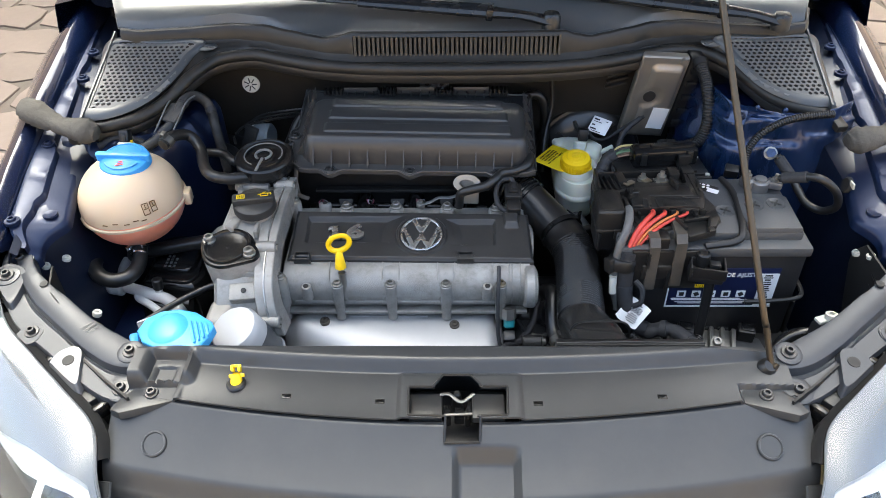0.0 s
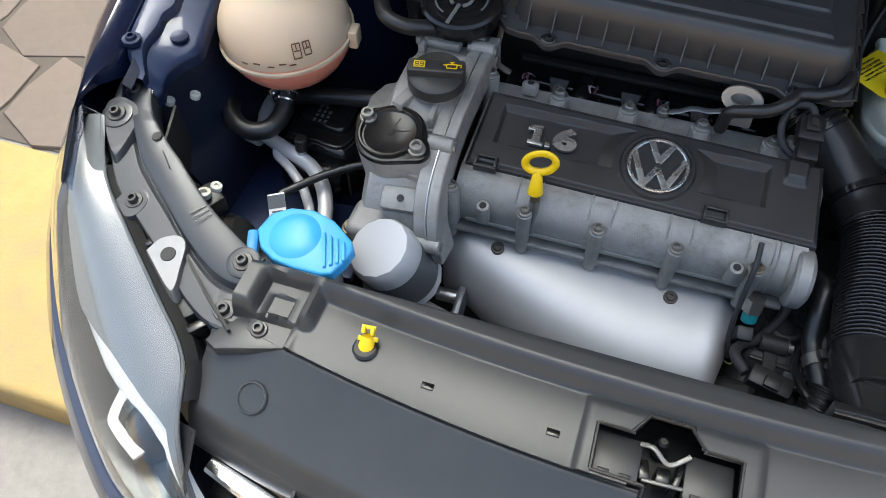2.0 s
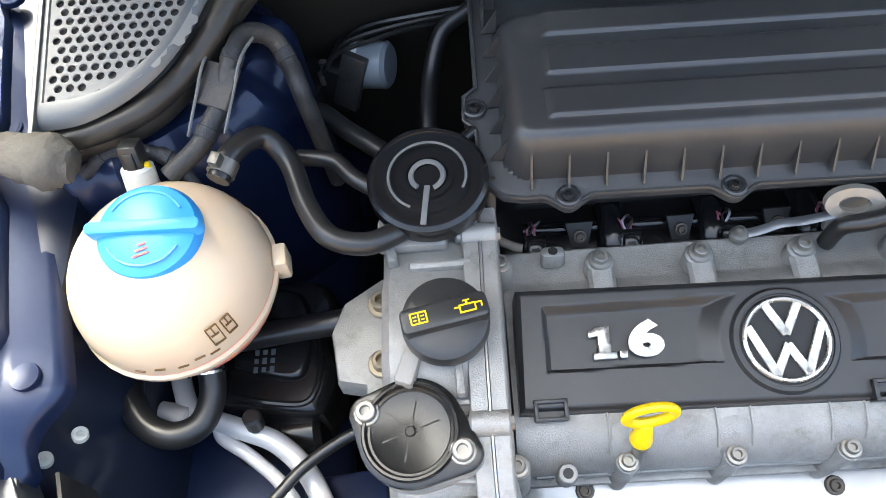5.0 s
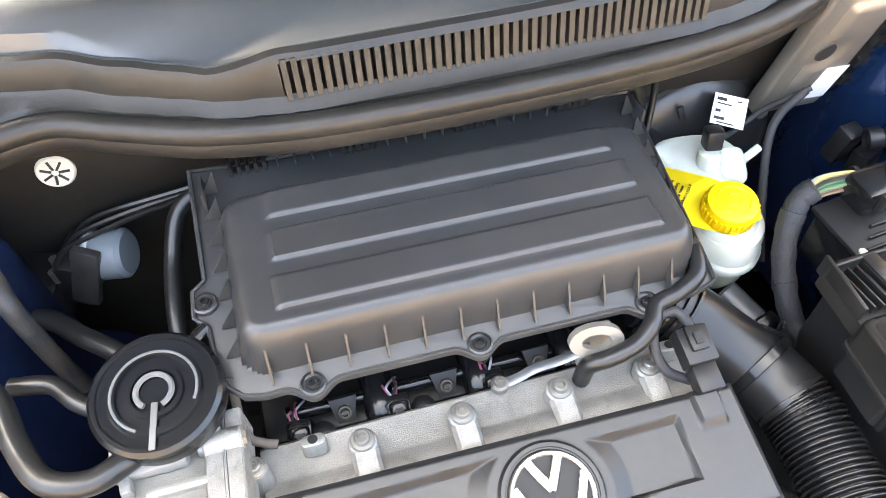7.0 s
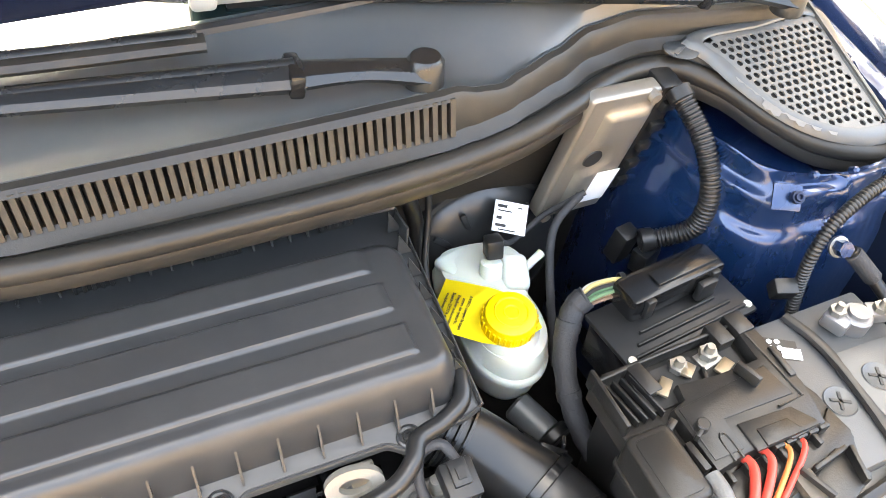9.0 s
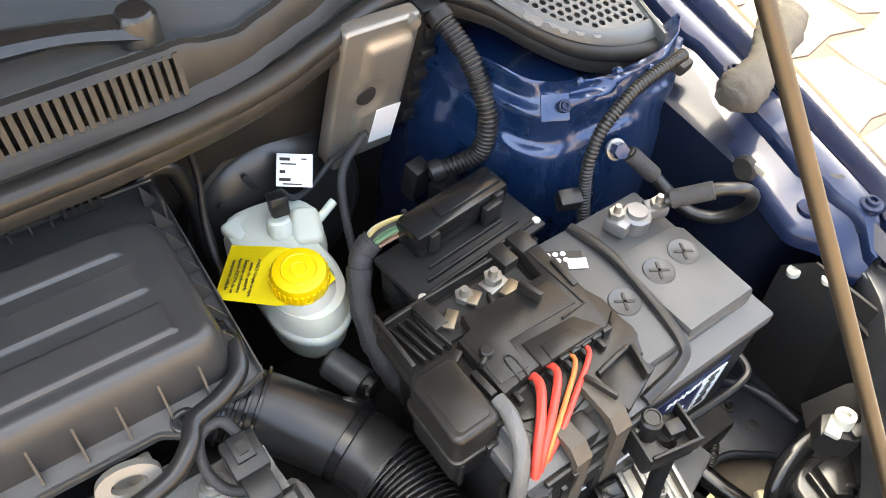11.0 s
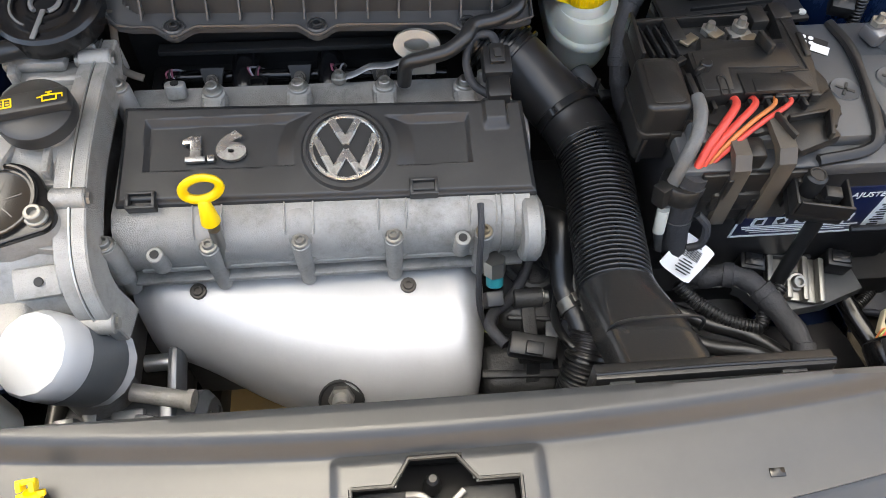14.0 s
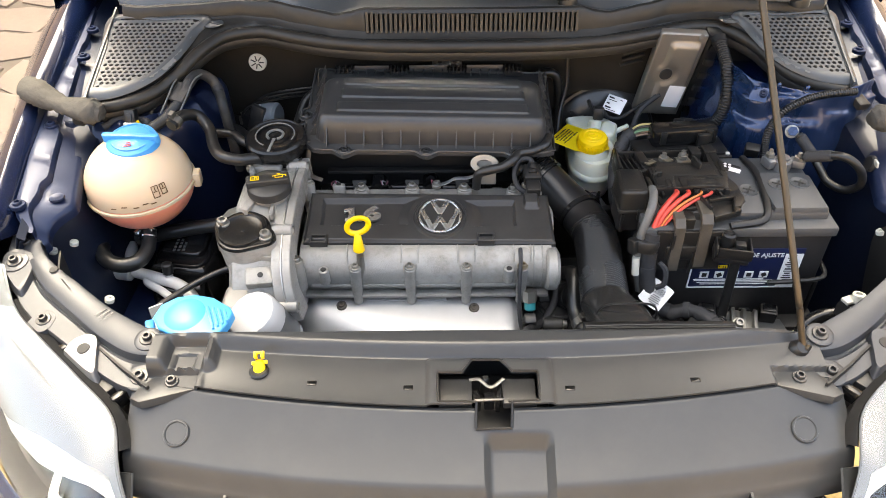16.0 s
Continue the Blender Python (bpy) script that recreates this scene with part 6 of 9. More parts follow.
part("bellows", tube([(0.183, 1.036, 0.752), (0.187, 1.00, 0.750), (0.183, 0.93, 0.750), (0.177, 0.862, 0.754)], 0.0292, 36, 10, ridges=35, depth=0.0052), M_BELL, hose, "corrugated rubber bellows", 75)
bm = lathe([(0.0345, -0.005), (0.0365, -0.004), (0.0365, 0.004), (0.0345, 0.005)], along((0.170, 1.066, 0.757), (0.4, -0.85, -0.15)), 28)
box((0.187, 1.084, 0.777), (0.026, 0.010, 0.006), (20, 20, -30), 0.0015, bm=bm)
box((0.200, 1.088, 0.774), (0.004, 0.010, 0.016), (0, 0, -30), 0.001, bm=bm)
part("clamp", bm, M_GLOSSB, hose)
rows = []
for f in [k / 12 for k in range(13)]:
    y = 0.868 - 0.11 * f
    cx, cz = 0.179 + 0.0145 * smooth01(f), 0.752 + 0.028 * f
    w, h, p = 0.034 + 0.004 * smooth01(f), 0.034 - 0.006 * smooth01(f), 2 + 2.6 * smooth01(f * 1.5)
    if f > 0.50:
        w, h = w - 0.001, h - 0.001
    ring = []
    for k in range(32):
        a = 2 * math.pi * k / 32
        c, s_ = math.cos(a), math.sin(a)
        ring.append((cx + w * math.copysign(abs(c) ** (2 / p), c), y, cz + h * math.copysign(abs(s_) ** (2 / p), s_)))
    rows.append(ring)
part("snorkel", sheet(rows, 0.002, closed=True), M_SNORK, hose, "smooth black snorkel end")
part("snorkel_seam", tube([(0.1925 - 0.0395 * math.copysign(abs(math.cos(a)) ** 0.55, math.cos(a)), 0.8105, 0.776 + 0.0285 * abs(math.sin(a)) ** 0.55) for a in [math.pi * k / 24 for k in range(25)]], 0.0016, 6, 1, smoothed=False), M_BLACK, hose)
part("snorkel_mouth", box((0.221, 0.763, 0.795), (0.188, 0.014, 0.034), (-8, 0, 0), 0.002), M_BLACK, hose, "black intake mouth ledge")
part("mouth_rim", tube([(0.127, 0.756, 0.785), (0.128, 0.763, 0.812), (0.221, 0.764, 0.8125), (0.315, 0.763, 0.812)], 0.0016, 8, 1), M_BLACK, hose)
for x in (0.148, 0.282):
    part("mouth_catch", box((x, 0.7555, 0.804), (0.020, 0.004, 0.010), (-8, 0, 0), 0.001), M_PANEL, hose)

# radiator pack and fan under the front panel
rad = thing("radiator", (0, 0.74, 0.40), "dark radiator with its fan cowl below the front panel", "radiator")
part("core", box((0, 0.715, 0.56), (0.70, 0.05, 0.38), bev=0.006), M_DARK, rad)
part("fan_cowl", box((0.28, 0.765, 0.60), (0.30, 0.04, 0.26), bev=0.01), M_DARK, rad)

# ---- coolant tank and hoses on the belt side ----
tank = thing("coolant_tank", (-0.52, 1.075, 0.74), "round yellowed coolant tank half full of pink coolant", "coolant tank")
TX, TY, TZ, TR = -0.522, 1.076, 0.822, 0.081


def ball(t0, t1, n=10):
    return [(TR * math.sin(t0 + (t1 - t0) * k / n), TR * 0.92 * math.cos(t0 + (t1 - t0) * k / n)) for k in range(n + 1)]


TMX = Matrix.Translation((TX, TY, TZ)) @ pose(0, 0, 0, 2, -2, 0)
part("upper_shell", lathe([(0, TR * 0.92)] + ball(0.03, 1.60, 18), TMX, 44), M_TANK, tank, "yellowed translucent upper shell")
part("lower_shell", lathe(ball(1.60, 3.0, 14) + [(0, -TR * 0.92)], TMX, 44), M_TANKL, tank, "lower shell with pink coolant behind it")
part("seam", lathe([(0.0795, -0.010), (0.0838, -0.009), (0.0838, -0.005), (0.080, -0.004)], TMX, 44), M_TANK, tank)
for a in (8, 188, 130):
    p = TMX @ Vector((0.086 * math.cos(radians(a)), 0.086 * math.sin(radians(a)), -0.008))
    part("lug", box(p, (0.012, 0.022, 0.024), (0, 0, a), 0.003), M_TANK, tank)
part("sensor_neck", cyl((-0.540, 1.136, 0.862), (-0.540, 1.146, 0.884), 0.0135, 0.013, 18, bev=0.002), M_WPLAS, tank, "white sensor neck")
bm = box((-0.540, 1.150, 0.892), (0.016, 0.017, 0.022), (-20, 0, 0), 0.002)
box((-0.540, 1.141, 0.892), (0.008, 0.004, 0.018), (-20, 0, 0), 0.001, bm=bm)
part("sensor_plug", bm, M_RUBBER, tank)
part("plug_lock", box((-0.530, 1.144, 0.884), (0.004, 0.005, 0.007), bev=0.001), M_YELLOW, tank)
CM = TMX @ Matrix.Translation((0.009, 0.003, 0.065)) @ pose(0, 0, 0, 8, 4, 0)
tcap = part("cap", lathe([(0, 0.014), (0.027, 0.013), (0.036, 0.009), (0.039, 0.002), (0.039, -0.008), (0.037, -0.010), (0, -0.010)], CM, 44), M_CYAN, tank, "blue screw cap")
part("cap_grip", prism(rrect(0.084, 0.010, 0.0045, 3), 0.006, 0.019, CM, bev=0.002), M_CYAN, tcap)
for a0 in (30, 210):
    part("cap_relief", tube([CM @ Vector((x, y, 0.0128)) for x, y in arc(0, 0, 0.029, a0, a0 + 120, 14)], 0.0012, 6, 1), M_CYAN, tcap)
bm = B()
for k in range(3):
    box((0.0, -0.021 + 0.004 * k, 0.0142), (0.012 - 0.003 * k, 0.0015, 0.0008), (0, 0, 20), bm=bm)
part("cap_symbol", join(B(), bm, CM), M_RED, tcap, "small red symbol")
for (a, el, w, h) in ((-52, 0.02, 0.009, 0.018), (-43, 0.025, 0.008, 0.016)):
    d = Vector((math.cos(radians(a)), math.sin(radians(a)), el))
    R = (TMX.to_3x3() @ Vector((d.x, d.y, 0.28))).normalized()
    q = along(TMX @ Vector((0.0785 * d.x, 0.0785 * d.y, 0.022)), R)
    t = B()
    for dx, dy, ww, hh in ((0, h / 2, w, 0.0011), (0, -h / 2, w, 0.0011), (w / 2, 0, 0.0011, h), (-w / 2, 0, 0.0011, h), (0, 0, w * 0.7, 0.0011), (0, h / 4, 0.0011, h / 3)):
        box((dx, dy, 0.0004), (ww, hh, 0.0012), bm=t)
    part("printed_symbol", join(B(), t, q), M_BROWNINK, tank, "brown printed symbol")
for k, a in enumerate((-100, -88, -76, -66, -58)):
    d = Vector((math.cos(radians(a)), math.sin(radians(a)), 0))
    c = TMX @ Vector((0.0812 * d.x, 0.0812 * d.y, 0.006 + 0.003 * (k % 2)))
    part("level_mark", box(c, (0.008, 0.0012, 0.0012), (0, 0, a + 90)), M_BROWNINK, tank, "brown printed level mark")



M_CLIP = mat("dull_spring_steel", (0.15, 0.145, 0.13), 0.42, 0.8, grain=90, var=0.25, dirt=0.3)


def hose_thing(name, pts, r, material, label, category="hose", seg=12, n=8, ends=True, ridges=0, depth=0.0, cl=()):
    pts = [Vector(p) for p in pts]
    t = thing(name, pts[-1], label, category)
    part("run", tube(pts, r, seg, n, ridges=ridges, depth=depth), material, t)
    for f in cl:
        S_ = spline(pts, 10)
        i = min(len(S_) - 2, int(f * (len(S_) - 1)))
        m = along(S_[i], S_[i + 1] - S_[i])
        bm = lathe([(r, -0.006), (r + 0.0018, -0.006), (r + 0.0018, 0.006), (r, 0.006)], m, 18)
        join(bm, box((0, r + 0.004, 0), (0.008, 0.010, 0.010), bev=0.001), m)
        part("hose_clip", bm, M_CLIP, t, "sprung steel hose clip")
    if category == "wiring":
        S_ = spline(pts, 10)
        for f in (0.18, 0.42, 0.68):
            i = int(f * (len(S_) - 2))
            w = (r(f) if callable(r) else r) + 0.0004
            part("tape_wrap", lathe([(w - 0.001, -0.005), (w + 0.0006, -0.0045), (w + 0.0006, 0.0045), (w - 0.001, 0.005)], along(S_[i], S_[i + 1] - S_[i]), 16), M_TAPE, t)
    return t


hose_thing("coolant_hose", [(-0.468, 1.118, 0.893), (-0.458, 1.142, 0.896), (-0.441, 1.164, 0.884), (-0.422, 1.150, 0.868), (-0.407, 1.110, 0.862), (-0.388, 1.080, 0.862), (-0.360, 1.072, 0.860), (-0.336, 1.084, 0.855), (-0.325, 1.10, 0.84)], 0.0092, M_RUBBER, "bent black rubber coolant hose from the tank", cl=(0.05,))
hose_thing("coolant_hose", [(-0.452, 1.265, 0.800), (-0.418, 1.260, 0.803), (-0.390, 1.236, 0.800), (-0.362, 1.212, 0.80), (-0.33, 1.18, 0.80)], 0.0092, M_RUBBER, "black rubber heater hose", cl=(0.1,))
hose_thing("coolant_hose", [(-0.420, 1.168, 0.850), (-0.390, 1.160, 0.852), (-0.371, 1.140, 0.852), (-0.350, 1.126, 0.85)], 0.0072, M_RUBBER, "short black rubber hose")
hose_thing("coolant_hose", [(-0.518, 1.046, 0.762), (-0.514, 1.030, 0.748), (-0.512, 1.008, 0.738), (-0.520, 0.984, 0.734), (-0.543, 0.975, 0.733), (-0.568, 0.985, 0.735), (-0.585, 1.010, 0.735), (-0.594, 1.045, 0.720), (-0.59, 1.09, 0.69)], 0.0118, M_RUBBER, "black rubber hose looping below the tank")
spring = thing("spring_clip", (-0.514, 1.028, 0.747), "bright sprung wire hose clip below the tank", "hose clip")
for k in (-0.005, 0.005):
    part("wire_ring", lathe([(0.0118, -0.0012), (0.0136, -0.0012), (0.0136, 0.0012), (0.0118, 0.0012)], along((-0.5145 + 0.02 * k, 1.031 + k, 0.749 + 0.55 * k), (0.05, -0.85, -0.5)), 22), M_CHROME, spring)
for k in (-1, 1):
    part("ear", box((-0.516 + 0.009 * k, 1.024 + 0.004 * k, 0.763), (0.004, 0.012, 0.007), (0, 0, 25 * k), 0.001), M_CHROME, spring)
hose_thing("engine_hose", [(-0.262, 1.35, 0.835), (-0.295, 1.335, 0.82), (-0.310, 1.30, 0.795), (-0.315, 1.25, 0.78), (-0.315, 1.22, 0.765)], 0.0085, M_RUBBER, "dark hose behind the air filter housing")
hose_thing("air_pipe", [(-0.55, 1.062, 0.715), (-0.45, 1.065, 0.735), (-0.39, 1.068, 0.742), (-0.34, 1.078, 0.745)], 0.0115, M_RUBBER, "straight black pipe between tank and engine", "pipe")
# aluminium pipes
ac = thing("aircon_pipes", (-0.42, 0.80, 0.62), "pair of bare aluminium air-conditioning pipes", "pipes")
part("large_pipe", tube([(-0.573, 1.080, 0.685), (-0.560, 1.035, 0.69), (-0.545, 1.010, 0.69), (-0.504, 0.993, 0.69), (-0.465, 0.976, 0.69), (-0.434, 0.944, 0.69), (-0.416, 0.90, 0.685), (-0.418, 0.85, 0.665), (-0.418, 0.80, 0.64)], 0.0095, 14), M_PIPE, ac)
part("small_pipe", tube([(-0.522, 0.998, 0.688), (-0.518, 0.986, 0.685), (-0.490, 0.967, 0.685), (-0.458, 0.938, 0.683), (-0.436, 0.897, 0.68), (-0.440, 0.83, 0.65), (-0.44, 0.79, 0.63)], 0.0062, 12), M_PIPE, ac)
bm = cyl((-0.585, 1.012, 0.690), (-0.548, 1.004, 0.690), 0.0125, seg=14, bev=0.002)
part("coupling", bm, M_PIPE, ac)
part("valve_stem", cyl((-0.484, 0.988, 0.692), (-0.483, 0.990, 0.704), 0.0065, seg=12), M_PIPE, ac)
part("valve_cap", cyl((-0.483, 0.990, 0.702), (-0.482, 0.992, 0.722), 0.0085, seg=10, bev=0.002), M_BLACK, ac)
hose_thing("sensor_lead", [(-0.376, 0.972, 0.728), (-0.398, 0.968, 0.722), (-0.433, 0.949, 0.714), (-0.456, 0.926, 0.712), (-0.472, 0.908, 0.711)], 0.0052, M_RUBBER, "thin black lead from the timing cover", "cable")
lt = thing("lead_tag", (-0.478, 0.885, 0.69), "small white printed tag hanging on the lead", "tag")
LM = Matrix.Translation((-0.466, 0.886, 0.709)) @ pose(0, 0, 0, 30, -8, 22)
part("tag_sheet", join(B(), box((0, 0, 0), (0.021, 0.040, 0.0015), bev=0.0004), LM), M_WHITE, lt)
bm = B()
for k in range(4):
    box((0, -0.002 - 0.0045 * k, 0.001), (0.013 - 0.002 * (k % 2), 0.002, 0.0006), bm=bm)
box((0, 0.010, 0.001), (0.021, 0.016, 0.0006), bm=bm)
part("print", join(B(), bm, LM), M_GREYP, lt)
# bolt and carrier by the chassis leg
bp = thing("chassis_bracket", (-0.38, 0.92, 0.62), "dark blue bracket with a rusty bolt", "bracket")
part("plate", box((-0.405, 0.90, 0.655), (0.075, 0.11, 0.012), (0, 0, 6), 0.004), M_BLUE, bp)
bolt((-0.390, 0.918, 0.664), (0, 0, 1), 0.009, bp, M_GOLD, washer=0.012, h=0.008)

# oil separator with its round lid
sep = thing("oil_separator", (-0.311, 1.122, 0.78), "round black plastic oil separator lid with ring ribs", "oil separator")
SM = along((-0.311, 1.122, 0.868), (-0.01, -0.08, 1))
part("body", lathe([(0.030, -0.08), (0.036, -0.03), (0.044, -0.016), (0, -0.016)], SM, 36), M_GLOSSB, sep)
part("lid", lathe([(0.0, 0.0045), (0.010, 0.0045), (0.011, 0.003), (0.0155, 0.003), (0.0165, 0.0055), (0.020, 0.0055), (0.021, 0.003), (0.0265, 0.003), (0.0275, 0.006), (0.033, 0.006), (0.034, 0.003), (0.0405, 0.0035), (0.0415, 0.005), (0.0445, 0.005), (0.0475, 0.002), (0.048, -0.004), (0.047, -0.016), (0.044, -0.018), (0, -0.018)], SM, 56), M_GLOSSB, sep)
bm = B()
box((0.001, -0.026, 0.0055), (0.0045, 0.034, 0.002), bev=0.0006, bm=bm)
tube([(x, y, 0.0058) for x, y in arc(0, 0, 0.0125, -60, 240, 24)], 0.0022, 6, 1, bm=bm)
tube([(x, y, 0.0062) for x, y in arc(0, 0, 0.0302, -20, 250, 30)], 0.0011, 6, 1, bm=bm)
part("raised_mark", join(B(), bm, SM), mat("worn_grey_mark", (0.13, 0.13, 0.128), 0.4, grain=60, dirt=0.3), sep, "raised grey tube mark")
part("pipe_stub", cyl((-0.288, 1.158, 0.862), (-0.272, 1.170, 0.864), 0.006, seg=12), M_GLOSSB, sep)

# ABS block behind the tank
absu = thing("abs_unit", (-0.39, 1.36, 0.70), "grey metal brake control block with thin pipes", "abs unit")
part("block_face", box((-0.391, 1.312, 0.785), (0.026, 0.010, 0.064), (-14, 14, -24), 0.002), M_DSTEEL, absu)
part("block", box((-0.402, 1.338, 0.768), (0.030, 0.048, 0.058), (0, 12, -20), 0.003), M_BLACK, absu)
part("motor", cyl((-0.390, 1.335, 0.786), (-0.350, 1.325, 0.790), 0.024, seg=28, bev=0.004), mat("pale_grey_motor", (0.19, 0.215, 0.24), 0.35, 0.3, grain=40), absu, "pale grey pump motor")
for k in range(4):
    part("pipe_union", cyl((-0.420 + 0.008 * (k % 2), 1.322 + 0.016 * (k // 2), 0.776), (-0.420 + 0.008 * (k % 2), 1.322 + 0.016 * (k // 2), 0.790), 0.0045, seg=6), M_STEEL, absu)
part("motor_band", lathe([(0.0243, 0), (0.0252, 0.001), (0.0252, 0.005), (0.0243, 0.006)], along((-0.384, 1.3335, 0.7867), (0.957, -0.24, 0.09)), 28), M_PIPE, absu)
part("control_box", box((-0.450, 1.335, 0.745), (0.055, 0.07, 0.05), (0, 0, -12), 0.005), M_BLACK, absu)
for k in range(3):
    bm = tube([(-0.415 + 0.008 * k, 1.322 + 0.014 * k, 0.782), (-0.413 + 0.008 * k, 1.320 + 0.014 * k, 0.80), (-0.39 + 0.01 * k, 1.330 + 0.010 * k, 0.812 + 0.004 * k), (-0.30, 1.346, 0.822 + 0.006 * k), (-0.18, 1.352, 0.830 + 0.006 * k)], 0.0026, 6, 6)
    part("brake_pipe", bm, M_RUBBER, absu)

# taped harness over the strut tower
M_DUSTY = mat("dusty_grey_tape", (0.026, 0.0255, 0.025), 0.55, grain=90, bump=0.3, var=0.25, dirt=0.3)
h1 = hose_thing("wiring_loom", [(-0.520, 1.145, 0.868), (-0.495, 1.163, 0.878), (-0.484, 1.178, 0.886), (-0.472, 1.199, 0.896), (-0.463, 1.222, 0.912), (-0.454, 1.252, 0.912), (-0.438, 1.264, 0.894), (-0.427, 1.252, 0.876), (-0.418, 1.230, 0.862), (-0.412, 1.222, 0.80), (-0.41, 1.225, 0.74)], 0.0085, M_DUSTY, "dusty taped wiring loom over the blue strut tower", "wiring")
hose_thing("wiring_loom", [(-0.59, 1.15, 0.872), (-0.56, 1.165, 0.880), (-0.52, 1.16, 0.872), (-0.50, 1.14, 0.85)], 0.006, M_TAPE, "thin taped wiring loom behind the tank", "wiring")
part("clip_plate", box((-0.474, 1.203, 0.905), (0.030, 0.036, 0.006), (26, 0, -24), 0.002), M_DUSTY, h1)
for dx in (-0.015, 0.015):
    part("clip_wire", tube([(-0.486 + dx, 1.170, 0.885), (-0.476 + dx, 1.195, 0.904), (-0.468 + dx, 1.218, 0.918), (-0.460 + dx, 1.240, 0.918)], 0.0014, 6, 4), M_GREYW, h1)

# washer filler
wash = thing("washer_filler", (-0.372, 0.797, 0.70), "bright blue flip cap on the washer filler neck", "washer cap")
part("neck", cyl((-0.375, 0.80, 0.68), (-0.372, 0.795, 0.792), 0.027, 0.031, 24), M_WPLAS, wash, "translucent filler neck")
WMX = Matrix.Translation((-0.372, 0.797, 0.798)) @ pose(0, 0, 0, 6, -3, 0)
outl = [(-0.054, -0.001), (-0.048, 0.020), (-0.030, 0.032), (-0.005, 0.035), (0.020, 0.028), (0.046, 0.010), (0.051, 0.001), (0.047, -0.016), (0.040, -0.030), (0.030, -0.034), (0.0, -0.034), (-0.025, -0.030), (-0.042, -0.020)]
wcap = part("cap", prism(outl[::-1], -0.007, 0.006, WMX, bev=0.003, seg=3), M_CYAN2, wash)
part("dome", lathe([(0, 0.011), (0.015, 0.0105), (0.024, 0.008), (0.028, 0.005), (0.028, 0.0)], WMX @ Matrix.Translation((-0.012, 0.001, 0)), 32), M_CYAN2, wcap)
for k in range(4):
    bm = join(B(), box((0.024 + 0.0065 * k, -0.008 + 0.001 * k, 0.0075), (0.0035, 0.040 - 0.006 * k, 0.004), (0, 0, 22), 0.001), WMX)
    part("grip_rib", bm, M_CYAN2, wcap)
part("hinge_tab", join(B(), box((-0.058, -0.012, -0.008), (0.012, 0.030, 0.012), (0, 10, 20), 0.003), WMX), M_CYAN, wcap)

# ---- fuel rail, injectors and fittings behind the camshaft housing ----
railt = thing("fuel_rail", (-0.08, 1.13, 0.72), "dark fuel rail with injector plugs and pink wires", "fuel rail")
part("manifold", box((-0.08, 1.16, 0.70), (0.36, 0.09, 0.10), bev=0.012), M_BLACK, railt)
part("rail", tube([(-0.235, 1.132, 0.765), (-0.08, 1.130, 0.765), (0.05, 1.128, 0.762)], 0.0065, 10, 4), M_GLOSSB, railt)
part("rail_channel", box((-0.09, 1.150, 0.786), (0.30, 0.012, 0.006), bev=0.001), M_DARK, railt)
M_PINK = mat("pink_wire", (0.24, 0.06, 0.10), 0.5, grain=60)
M_PALE = mat("pale_wire", (0.34, 0.33, 0.36), 0.5, grain=60)
rng = random.Random(11)
for k, x in enumerate((-0.226, -0.143, -0.060, 0.022)):
    inj = part("injector_plug", box((x, 1.116, 0.762), (0.021, 0.018, 0.026), (20, 0, 4 * k - 6), 0.003), M_GLOSSB, railt)
    part("plug_frame", box((x, 1.105, 0.755), (0.017, 0.008, 0.016), (20, 0, 0), 0.002), M_BLACK, inj)
    part("lock_loop", tube([(x - 0.007, 1.106, 0.772), (x - 0.006, 1.110, 0.782), (x + 0.006, 1.110, 0.782), (x + 0.007, 1.106, 0.772)], 0.0013, 6, 3), M_GLOSSB, inj)
    part("plug_window", box((x, 1.1075, 0.770), (0.007, 0.004, 0.006), (20, 0, 0)), M_DARK, inj)
    for j in range(4):
        jx = x + rng.uniform(-0.006, 0.006)
        wire_m = (M_PINK, M_PALE, M_PINK, M_DARK)[j]
        part("wire", tube([(jx, 1.120, 0.772), (jx + rng.uniform(-0.004, 0.004), 1.124, 0.779 + rng.uniform(0, 0.004)), (jx + rng.uniform(-0.006, 0.006), 1.131, 0.777), (jx + rng.uniform(-0.01, 0.01), 1.143, 0.762)], 0.0011, 5, 4), wire_m, inj)
for x in (-0.187, -0.10, -0.018):
    bm = prism([(-0.012, 0.010), (0.012, 0.010), (0.007, -0.012), (-0.007, -0.012)], -0.002, 0.002, Matrix.Translation((x, 1.120, 0.775)) @ pose(0, 0, 0, 48, 0, 0), bev=0.001)
    part("rail_bracket", bm, M_DARK, railt)
    bolt((x, 1.116, 0.776), (0, -0.7, 0.7), 0.004, railt, M_RUST, washer=0.006)
    part("intake_runner", tube([(x + 0.03, 1.15, 0.768), (x + 0.03, 1.115, 0.762), (x + 0.03, 1.10, 0.74)], 0.014, 12, 4), M_GLOSSB, railt)
    part("coil_stub", lathe([(0.009, -0.03), (0.009, 0.0), (0.011, 0.001), (0.011, 0.006), (0.007, 0.010), (0, 0.011)], along((x - 0.022, 1.112, 0.752), (0, -0.3, 1)), 14), M_BLACK, railt)
# lifting eye
eye_t = thing("lifting_eye", (0.015, 1.088, 0.795), "cast steel lifting eye bolted to the engine", "lifting eye")
EM = Matrix.Translation((0.016, 1.092, 0.836)) @ pose(0, 0, 0, 64, 0, -8)
ring = [(0.0220 * math.cos(a), 0.0145 * math.sin(a)) for a in [2 * math.pi * k / 28 for k in range(28)]]
hole = [(0.0120 * math.cos(a), 0.0068 * math.sin(a)) for a in [2 * math.pi * k / 28 for k in range(28)]]
bm = B()
